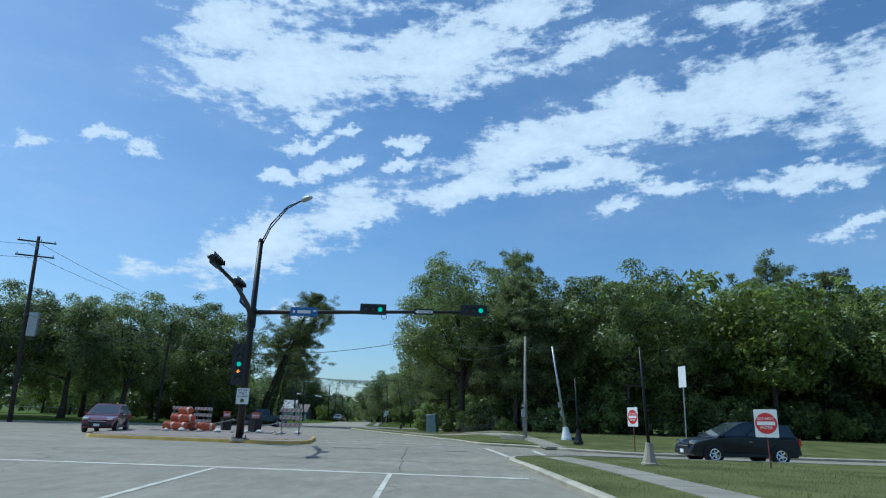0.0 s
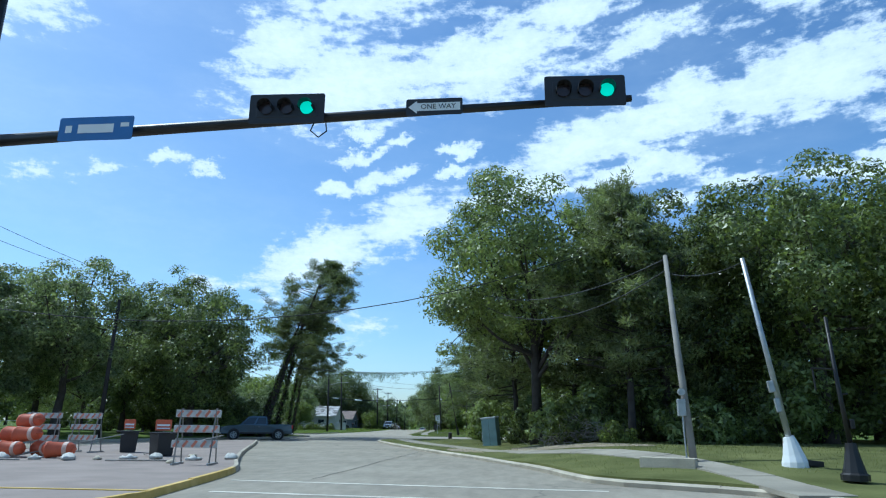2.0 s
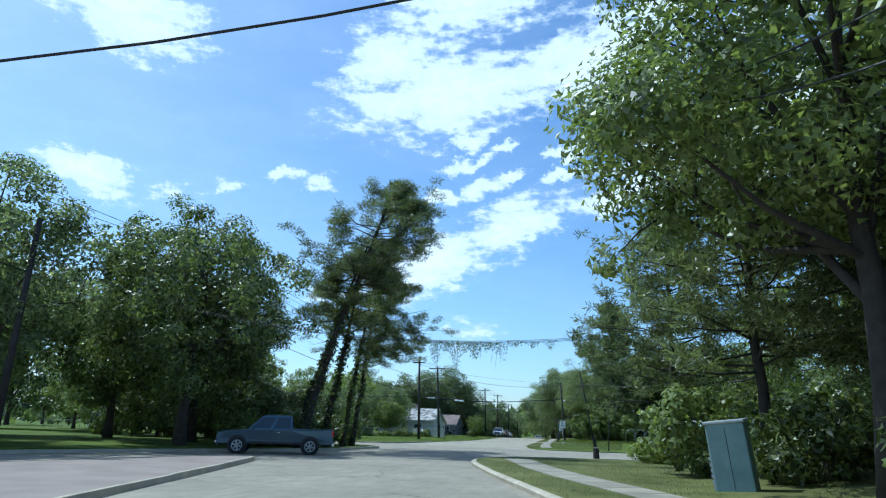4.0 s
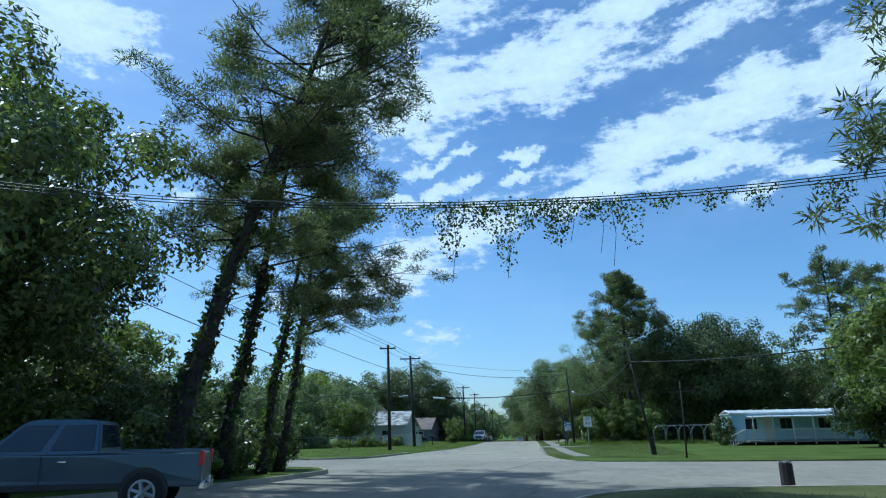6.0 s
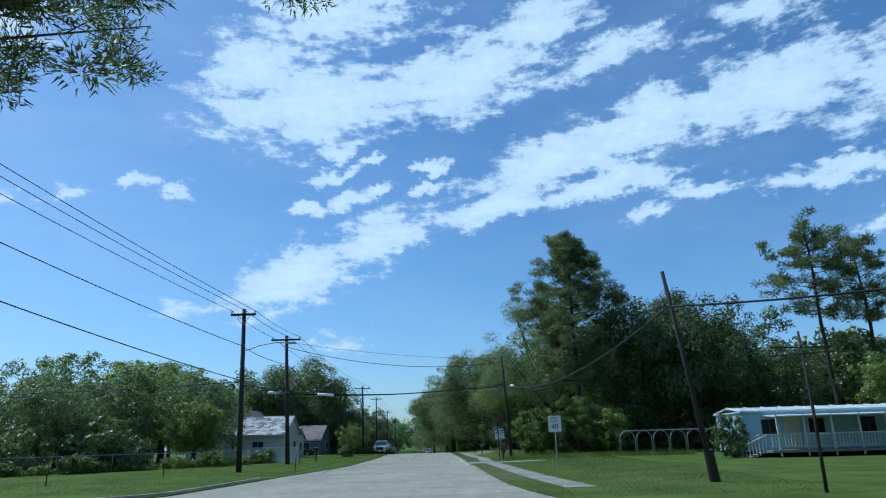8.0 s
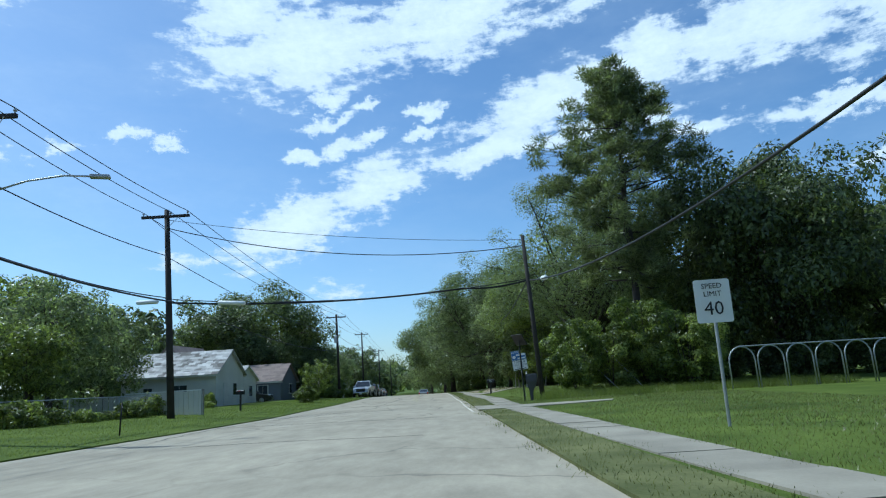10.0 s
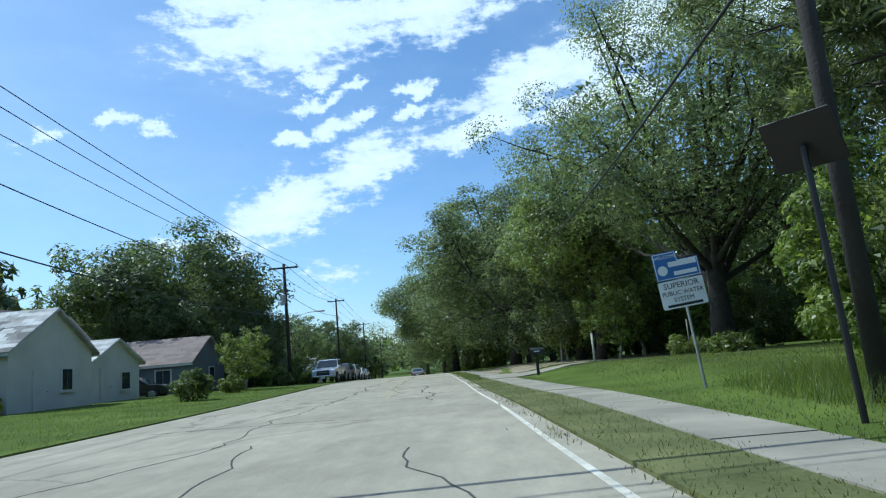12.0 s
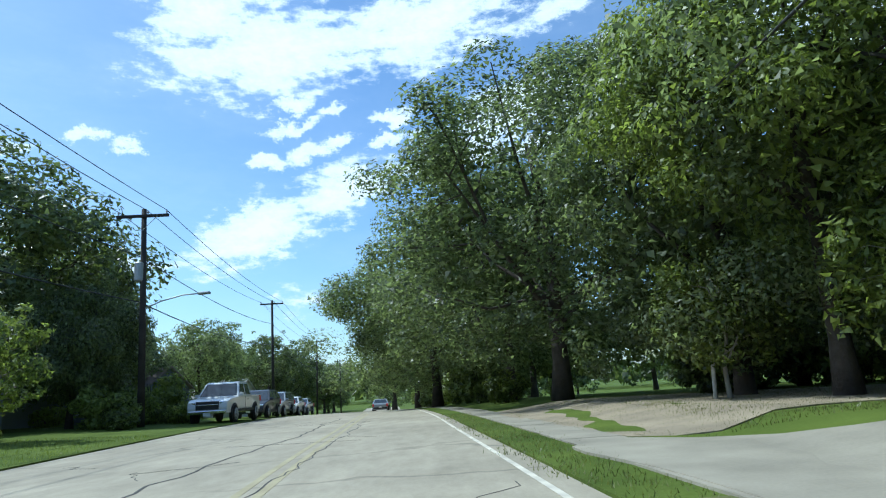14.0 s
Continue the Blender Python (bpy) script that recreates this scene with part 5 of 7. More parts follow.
def signal_head(parent, at, turn, lenses, upright, lit, name="signal_head", pitch=0.36, wide=0.50):
    """A black signal head with a backplate, lenses and visors; lit maps lens number to a material."""
    root = part(name, new_box((pitch * lenses + 0.02, 0.2, 0.36) if not upright else (0.36, 0.2, pitch * lenses + 0.02), (0, 0.06, 0), bevel=0.02), M_BLACK, parent)
    root.matrix_basis = pose(*at, 0, 0, turn)
    w, h = pitch * lenses + 0.26, wide + 0.06
    part("backplate", moved(plate(*((h + 0.1, w) if upright else (w, h)), 0.01), pose(0, -0.03, 0)), M_BLACK, root)
    for k in range(lenses):
        s = (k - (lenses - 1) / 2) * pitch
        p = (s, 0, 0) if not upright else (0, 0, -s)
        if lit.get(k) is M_AMBER_ON:
            bm = bmesh.new()
            bm.faces.new([bm.verts.new((p[0] + x, -0.075, p[2] + z)) for x, z in ((-.11, 0), (-.01, -.10), (.03, -.07), (-.02, -.022), (.1, -.022), (.1, .022), (-.02, .022), (.03, .07), (-.01, .10))])
            part("arrow", bm, M_AMBER_ON, root)
        part("lens", moved(disc(0.115, -0.07, -0.04), pose(*p)), M_GREEN_ON if lit.get(k) is M_GREEN_ON else M_LENS, root)
        bm = bmesh.new()
        seg = [radians(a) for a in range(-20, 201, 20)]
        rim = [[bm.verts.new((p[0] + r * math.cos(a), y, p[2] + r * math.sin(a))) for a in seg] for r, y in ((0.13, -0.04), (0.132, -0.21), (0.124, -0.21), (0.12, -0.04))]
        for a, b in zip(rim, rim[1:]):
            for i in range(len(seg) - 1):
                bm.faces.new((a[i], a[i + 1], b[i + 1], b[i]))
        part("visor", bm, M_BLACK, root)
    return root


mast = thing("signal_mast", "dark steel signal mast with two arms and a street light", "traffic light", (-10.05, 33.6, 0.13))
part("pole", new_tube([(0, 0, 0.1), (0.0, -0.03, 5), (0.08, -0.1, 10.2)], [0.19, 0.165, 0.13], 14), M_STEEL_DARK, mast, smooth=True)
part("base_plate", new_box((0.62, 0.62, 0.05), (0, 0, 0.10), bevel=0.01), M_STEEL_DARK, mast)
part("footing", new_tube([(0, 0, -0.05), (0, 0, 0.08)], 0.5, 18), M_KERB, mast)
for sx in (-1, 1):
    for sy in (-1, 1):
        part("bolt", new_tube([(sx * 0.24, sy * 0.24, 0.1), (sx * 0.24, sy * 0.24, 0.26)], 0.028, 8), M_STEEL, mast)
part("pole_cap", new_tube([(0.08, -0.1, 10.15), (0.08, -0.1, 10.3)], [0.15, 0.10], 12), M_STEEL_DARK, mast)
part("collar", new_tube([(0, -0.04, 5.55), (0, -0.05, 6.55)], 0.235, 14), M_STEEL_DARK, mast)
arm = part("mast_arm", new_tube([(0.1, -0.1, 6.36), (4, -0.15, 6.48), (8, -0.2, 6.6), (12.25, -0.25, 6.7)], [0.12, 0.1, 0.085, 0.06], 12), M_STEEL_DARK, mast, smooth=True)
arm_b = part("mast_arm", new_tube([(0.05, -0.15, 5.9), (0.15, -0.9, 6.12), (0.35, -2.2, 6.45), (0.6, -5, 6.88), (0.8, -9.1, 7.12)], [0.13, 0.12, 0.105, 0.09, 0.06], 12), M_STEEL_DARK, mast, smooth=True)
for dz in (0.0, 0.28):
    part("lamp_bracket", new_tube([(0.08, -0.1, 9.75 + dz), (0.7, -0.7, 10.75 + dz * .8), (1.7, -1.5, 11.6 + dz * .4), (2.6, -2.15, 11.85)], 0.032, 8), M_STEEL_DARK, mast, smooth=True)
bm = bmesh.new()
tube(bm, [(2.5, -2.08, 11.83), (2.65, -2.2, 11.86), (2.95, -2.45, 11.88), (3.15, -2.62, 11.86)], [0.06, 0.14, 0.13, 0.05], 10)
part("lamp_head", bm, M_STEEL, mast, "grey cobra-head street lamp", True)
signal_head(mast, (6.3, -0.38, 6.66), 2, 3, False, {2: M_GREEN_ON})
signal_head(mast, (11.45, -0.45, 6.75), 2, 3, False, {2: M_GREEN_ON})
signal_head(mast, (0.62, -4.5, 6.95), 95, 3, False, {})
signal_head(mast, (0.75, -8.0, 7.18), 95, 3, False, {})
signal_head(mast, (-0.28, -0.36, 3.68), 5, 5, True, {2: M_GREEN_ON, 3: M_AMBER_ON}, wide=0.55)
for x in (6.75,):
    part("cable_loop", new_tube([(x, -0.2, 6.5), (x - 0.05, -0.25, 6.3), (x + 0.1, -0.25, 6.17), (x + 0.24, -0.25, 6.28), (x + 0.2, -0.2, 6.5)], 0.012, 6), M_WIRE, mast, smooth=True)
sg = part("street_sign", plate(1.42, 0.46), M_BLUE, mast, "blue street name sign with a white border")
sg.matrix_basis = pose(2.75, -0.36, 6.43)
bars(sg, M_WHITE, [(-0.52, 0, 0.12, 0.14), (0.0, 0.0, 0.68, 0.17), (0.55, 0.06, 0.16, 0.08)])
sg = part("street_sign", plate(1.5, 0.42), M_BLUE, mast, "blue street name sign with a white border")
sg.matrix_basis = pose(0.2, -2.1, 6.5, 0, 9, 88)
bars(sg, M_WHITE, [(0.0, 0.0, 0.95, 0.15)])
ow = part("one_way_sign", plate(0.98, 0.31), M_BLACK, mast, "black and white one way sign")
ow.matrix_basis = pose(8.9, -0.36, 6.62, 0, 0, 0)
bm = bmesh.new()
bm.faces.new([bm.verts.new(q) for q in ((-0.45, -0.006, 0), (-0.30, -0.006, -0.12), (-0.30, -0.006, -0.075), (0.45, -0.006, -0.075), (0.45, -0.006, 0.075), (-0.30, -0.006, 0.075), (-0.30, -0.006, 0.12))])
part("arrow", bm, M_WHITE, ow)
words("ONE WAY", 0.13, (0.07, -0.009, 0), (90, 0, 0), M_BLACK, ow)
ys = part("yield_sign", plate(0.62, 0.78), M_WHITE, mast, "white left turn yield on green sign")
ys.matrix_basis = pose(0.02, -0.24, 2.12, 0, 0, 3)
for text, z, s in (("LEFT TURN", 0.28, 0.105), ("YIELD", 0.13, 0.15), ("ON GREEN", -0.02, 0.115)):
    words(text, s, (0, -0.007, z), (90, 0, 0), M_BLACK, ys)
part("green_dot", moved(disc(0.1, -0.012, -0.004), pose(0, 0, -0.22)), M_LEAF_DEEP, ys)


M_RUST = material("rusty_red_post", (0.16, 0.045, 0.035), 0.8, vary=0.3, bump=0.2)


def do_not_enter(at, turn, lean=0.0, tall=1.75):
    ob = thing("no_entry_sign", "white and red do not enter sign on a thin post", "road sign", at, "no entry signs", turn)
    part("post", new_tube([(0, 0.03, -0.2), (lean, 0.03, tall)], 0.028, 8), M_RUST, ob)
    sp = part("plate", plate(0.78, 0.98), M_WHITE, ob)
    sp.matrix_basis = pose(lean, -0.01, tall, 0, lean * 20, 0)
    part("red_disc", disc(0.365, -0.008, -0.002, 32), M_RED, sp)
    part("white_bar", new_box((0.6, 0.004, 0.13), (0, -0.010, 0)), M_WHITE, sp)
    words("DO NOT", 0.14, (0, -0.010, 0.16), (90, 0, 0), M_WHITE, sp)
    words("ENTER", 0.14, (0, -0.010, -0.16), (90, 0, 0), M_WHITE, sp)
    return ob


do_not_enter((11.68, 24.35, 0.12), -36, -0.03, 1.55)
do_not_enter((10.05, 35.6, 0.16), -64, -0.05, 1.72)
ob = thing("road_sign", "narrow white sign on a thin steel post", "road sign", (13.26, 37.0, 0.2), turn=-79)
part("post", new_tube([(0, 0.03, -0.2), (0, 0.03, 4.5)], 0.035, 8), M_STEEL, ob)
part("plate", moved(plate(0.75, 1.15), pose(0, -0.01, 3.95)), M_WHITE, ob)


def bell_pole(at, top, base_mat, label, bracket=True):
    """A thin dark pole on a bell-shaped cast base, with broken brackets."""
    ob = thing("pedestal_pole", label, "lamp post", at)
    part("base", new_tube([(0, 0, -0.05), (0, 0, 0.08), (0, 0, 0.12), (0.0, 0, 0.35), (0, 0, 0.6), (0, 0, 0.78)], [0.3, 0.3, 0.25, 0.19, 0.14, 0.12], 10), base_mat, ob)
    dx, dy, h = top
    part("pole", new_tube([(0, 0, 0.7), (dx * .5, dy * .5, h * .5), (dx, dy, h)], [0.06, 0.05, 0.038], 10), M_STEEL_DARK, ob, smooth=True)
    if bracket:
        k = 0.66
        br = part("bracket", new_tube([(dx * k, dy * k, h * k), (dx * k - 0.55, dy * k, h * k + 0.02)], 0.025, 6), M_STEEL_DARK, ob)
        part("rod", new_tube([(dx * k - 0.52, dy * k, h * k + 0.04), (dx * k - 0.5, dy * k, h * k - 0.5)], 0.022, 6), M_STEEL_DARK, br)
        part("bracket", new_tube([(dx * .5, dy * .5, h * .5), (dx * .5 + 0.18, dy * .5, h * .5 + 0.02)], 0.02, 6), M_STEEL_DARK, ob)
        part("button_box", new_box((0.1, 0.1, 0.22), (dx * .32 + 0.12, dy * .32 - 0.06, h * .32), bevel=0.02), M_STEEL_DARK, ob)
    return ob


bell_pole((7.28, 24.0, 0.1), (-0.28, -0.35, 4.1), M_KERB, "thin dark broken signal pole on a pale cast base")
bell_pole((7.94, 39.7, 0.35), (-0.1, 0.15, 3.75), M_STEEL_DARK, "thin dark pole on a black bell-shaped base")
ob = thing("leaning_pole", "leaning silver metal pole on a white footing", "pole", (7.77, 42.5, 0.5))
part("footing", new_tube([(0.0, 0, -0.2), (0, 0, 0.06), (-0.02, 0, 0.25), (-0.07, 0, 0.62), (-0.1, 0, 0.72)], [0.34, 0.33, 0.27, 0.17, 0.14], 12), M_WHITE, ob)
part("pole", new_tube([(-0.05, 0, 0.4), (-0.9, -0.3, 5.7)], [0.085, 0.06], 12), M_STEEL, ob, smooth=True)
part("meter_box", new_box((0.16, 0.12, 0.32), (-0.46, -0.16, 2.05), (0, -9, 0), 0.02), M_STEEL, ob)
part("meter_box", new_box((0.14, 0.1, 0.38), (-0.33, -0.16, 1.55), (0, -9, 0), 0.02), M_STEEL, ob)
part("guy_box", new_box((0.5, 0.4, 0.16), (0.45, 0.1, 0.02), (0, 6, 12), 0.02), M_STEEL_DARK, ob)
ob = thing("service_pole", "pale weathered wooden service pole with a meter box", "pole", (5.3, 43.2, 0.5))
part("pole", new_tube([(0.0, 0, -0.2), (0.1, 1.2, 3.2), (0.28, 2.6, 6.7)], [0.11, 0.1, 0.075], 12), M_WOODGREY, ob, smooth=True)
part("meter_box", new_box((0.24, 0.16, 0.5), (-0.12, 0.45, 1.5), (0, 0, 0), 0.03), M_STEEL, ob)
part("meter", moved(disc(0.1, -0.16, 0.0), pose(-0.12, 0.42, 1.95)), M_STEEL, ob)
part("conduit", new_tube([(-0.12, 0.3, 0), (-0.12, 0.4, 1.3)], 0.025, 6), M_STEEL, ob)
ob = structure("concrete_block", new_box((1.5, 0.35, 0.42), (4.4, 42.4, 0.42), (0, 0, -28), 0.02), M_KERB, "broken concrete kerb block beside the footpath", "concrete block")
wire("telephone_cable", "slack cables from the pole into the trees", (5.58, 45.8, 7.1), (-2.5, 62, 9.5), 1.1, 0.02)
wire("telephone_cable", "slack cables from the pole into the trees", (5.58, 45.8, 6.7), (-2.5, 62, 9.2), 1.7, 0.02)
wire("telephone_cable", "short cable between the two leaning poles", (5.58, 45.8, 6.6), (6.9, 42.2, 6.1), 0.25, 0.014)
wire("telephone_cable", "black cable slung across the street", (4, 55.5, 9.8), (-32, 49, 8.2), 3.0, 0.022)

# ---- roadworks on the island ----


M_DRUM_BAND = material("worn_reflective_band", (0.6, 0.42, 0.33), 0.6, vary=0.3, scale=4, bump=0.1)


def drum(at, turn, tilt, group="orange drums"):
    ob = thing("traffic_drum", "faded orange plastic traffic drum with pale bands", "traffic drum", at, group)
    ob.matrix_basis = pose(*at, tilt, 0, turn)
    z = [0, 0.05, 0.06, 0.32, 0.33, 0.58, 0.59, 0.82, 0.84, 0.92]
    r = [0.30, 0.30, 0.275, 0.265, 0.25, 0.245, 0.235, 0.23, 0.2, 0.17]
    part("shell", new_tube([(0, 0, k) for k in z], r, 18), M_ORANGE, ob, smooth=True)
    for z0 in (0.62,) if tilt else (0.36, 0.62):
        part("band", new_tube([(0, 0, z0), (0, 0, z0 + 0.15)], [0.262, 0.255], 18), M_DRUM_BAND, ob)
    part("handle", new_box((0.3, 0.05, 0.06), (0, 0, 0.94), bevel=0.015), M_ORANGE, ob)
    return ob


for at, turn, tilt in (((-17.8, 46.6, 0.42), 70, 88), ((-17.0, 46.2, 0.42), 80, 88), ((-16.1, 46.9, 0.42), 60, 88), ((-17.5, 47.0, 0.92), 72, 86), ((-16.7, 46.5, 0.92), 84, 86), ((-17.1, 47.2, 1.38), 75, 84), ((-15.2, 46.2, 0.42), 95, 88)):
    drum((at[0] - 1.3, at[1], at[2]), turn, tilt)


M_FADED = material("faded_orange_sheet", (0.58, 0.2, 0.12), 0.7, vary=0.3, bump=0.05)


def barricade(at, turn, size=1.0):
    ob = thing("barricade", "folding barricade with faded orange and white striped boards", "barricade", at, "barricades", turn)
    ob.scale = (size, size, size)
    for x in (-0.48, 0.48):
        for y0 in (-0.32, 0.32):
            part("leg", new_tube([(x, y0, 0.0), (x, y0 * 0.15, 1.5)], 0.022, 6), M_WOODGREY, ob)
        part("foot", new_box((0.06, 0.9, 0.05), (x, 0, 0.025)), M_STEEL, ob)
    for z in (0.55, 0.95, 1.36):
        b = part("board", new_box((1.25, 0.03, 0.2), (0, -0.16 * (1.5 - z) / 1.0 - 0.04, z), (-8, 0, 0), 0.004), M_BAG, ob)
        for k in range(5):
            part("stripe", new_box((0.075, 0.004, 0.2), (-0.5 + k * 0.25, -0.16 * (1.5 - z) - 0.06, z), (-8, 35, 0)), M_FADED, b)


barricade((-9.9, 44.0, 0.14), 8, 1.15)
barricade((-19.2, 49.5, 0.14), 14, 1.1)
barricade((-18.0, 50.6, 0.14), -4, 1.1)


def crate(at, turn, label="dark plastic bin with an orange warning panel"):
    ob = thing("warning_bin", label, "bin", at, "warning bins", turn)
    part("bin", moved(new_tube([(0, 0, 0), (0, 0, 0.05), (0, 0, 0.8), (0, 0, 0.86)], [0.42, 0.44, 0.5, 0.5], 4), pose(0, 0, 0, 0, 0, 45)), M_BLACK, ob)
    part("lid", new_box((0.8, 0.8, 0.05), (0, 0, 0.87), bevel=0.02), M_BLACK, ob)
    sp = part("panel", new_box((0.62, 0.02, 0.42), (0, -0.05, 1.16), bevel=0.004), M_ORANGE, ob)
    bars(sp, M_WHITE, [(0, 1.16, 0.5, 0.07), (0, 1.04, 0.5, 0.05)], -0.064)
    part("stake", new_tube([(0, 0, 0.85), (0, 0, 1.3)], 0.02, 5), M_WOODGREY, ob)


crate((-13.5, 48.6, 0.14), 10)
crate((-16.4, 51.2, 0.14), -15)


def sandbag(at, turn, s=1.0, mat=M_BAG, label="slumped white sandbag on the paving"):
    bm = bmesh.new()
    bmesh.ops.create_uvsphere(bm, u_segments=10, v_segments=7, radius=1)
    for q in bm.verts:
        q.co.x *= 0.27 * s * (1 + 0.3 * math.sin(q.co.y * 7 + at[0] * 3) + 0.15 * math.sin(q.co.z * 9 + at[1] * 5))
        q.co.y *= 0.2 * s
        q.co.z = max(q.co.z, -0.6) * (0.1 + 0.06 * math.sin(q.co.x * 23 + at[1])) * s + 0.06 * s
    ob = part("sandbag", bm, mat, None, "", True)
    ob.matrix_basis = pose(*at, 0, 0, turn)
    tagged(ob, label, "sandbag", "sandbags")


for k, (x, y) in enumerate(((-19.2, 45.4), (-18.4, 45.0), (-15.0, 45.2), (-14.2, 45.6), (-13.4, 46.2), (-12.6, 46.6), (-10.9, 44.4), (-11.0, 46.2), (-10.1, 47.3), (-12.0, 48.2), (-16.3, 45.3), (-17.4, 45.1), (-13.8, 49.0))):
    sandbag((x, y, 0.13), k * 57, 0.7 + 0.25 * (k % 3), M_BAG if k % 3 else M_KERB)
for k, (a, b) in enumerate((((-17.6, 46.0, 0.2), (-14.9, 48.2, 0.95)), ((-14.2, 48.6, 0.2), (-11.9, 50.6, 0.9)), ((-19.5, 45.2, 0.17), (-16.4, 44.6, 0.17)), ((-13.5, 45.0, 0.17), (-11.4, 45.4, 0.17)))):
    ob = part("fallen_board", new_box((math.dist(a, b), 0.18, 0.035), (0, 0, 0), bevel=0.004), M_WOODGREY)
    d = Vector(b) - Vector(a)
    ob.matrix_basis = Matrix.Translation((Vector(a) + Vector(b)) / 2) @ d.to_track_quat("X", "Z").to_matrix().to_4x4()
    tagged(ob, "loose grey timber board among the roadworks", "board", "loose boards")


# ---- vehicles ----
def wheel(parent, at, r, rim_mat):
    s = 1 if at[1] > 0 else -1
    w = part("wheel", new_tube([(0, -0.11 * s, 0), (0, -0.10 * s, 0), (0, 0.09 * s, 0), (0, 0.11 * s, 0)], [r * 0.9, r, r, r * 0.9], 24), M_RUBBER, parent, smooth=False)
    w.matrix_basis = pose(*at)
    bm = bmesh.new()
    tube(bm, [(0, 0.105 * s, 0), (0, 0.125 * s, 0)], [r * 0.62, r * 0.58], 20)
    part("rim", bm, M_STEEL_DARK, w)
    ring = [(math.cos(radians(a)) * r * 0.6, 0.125 * s, math.sin(radians(a)) * r * 0.6) for a in range(0, 361, 20)]
    part("rim_lip", new_tube(ring, 0.03, 5), rim_mat, w)
    part("hub_cap", new_tube([(0, 0.11 * s, 0), (0, 0.14 * s, 0)], [0.085, 0.07], 10), rim_mat, w)
    for k in range(6):
        a = radians(k * 60 + 18)
        part("spoke", new_tube([(0, 0.13 * s, 0), (math.cos(a) * r * 0.58, 0.128 * s, math.sin(a) * r * 0.58)], [0.05, 0.042], 5), rim_mat, w)
    # black disc on the body side stands for the shaded hollow round the tyre
    part("arch", moved(new_tube([(0, -0.07 * s, 0), (0, 0.065 * s, 0)], r * 1.17, 24), pose(at[0], at[1], at[2] + 0.03)), M_BLACK, parent)


def block(profile, width_at, n=1):
    """A solid from a side outline (x, z), with a half width for each height."""
    bm = bmesh.new()
    a = [bm.verts.new((x, width_at(x, z), z)) for x, z in profile]
    b = [bm.verts.new((x, -width_at(x, z), z)) for x, z in profile]
    k = len(profile)
    fs = [bm.faces.new(a[::-1]), bm.faces.new(b)]
    for i in range(k):
        fs.append(bm.faces.new((a[i], a[(i + 1) % k], b[(i + 1) % k], b[i])))
    bmesh.ops.recalc_face_normals(bm, faces=bm.faces)
    return bm


def panel(pts, out=0.008, thick=0.004):
    """A thin pane on four corners, pushed out along its face."""
    p = [Vector(q) for q in pts]
    c = sum(p, Vector()) / len(p)
    n = (p[1] - p[0]).cross(p[2] - p[1]).normalized()
    bm = bmesh.new()
    f = [bm.verts.new(c + (q - c) * 0.97 + n * (out + thick)) for q in p]
    g = [bm.verts.new(c + (q - c) + n * (out - 0.02)) for q in p]
    bm.faces.new(f)
    for i in range(len(p)):
        j = (i + 1) % len(p)
        bm.faces.new((g[i], g[j], f[j], f[i]))
    return bm


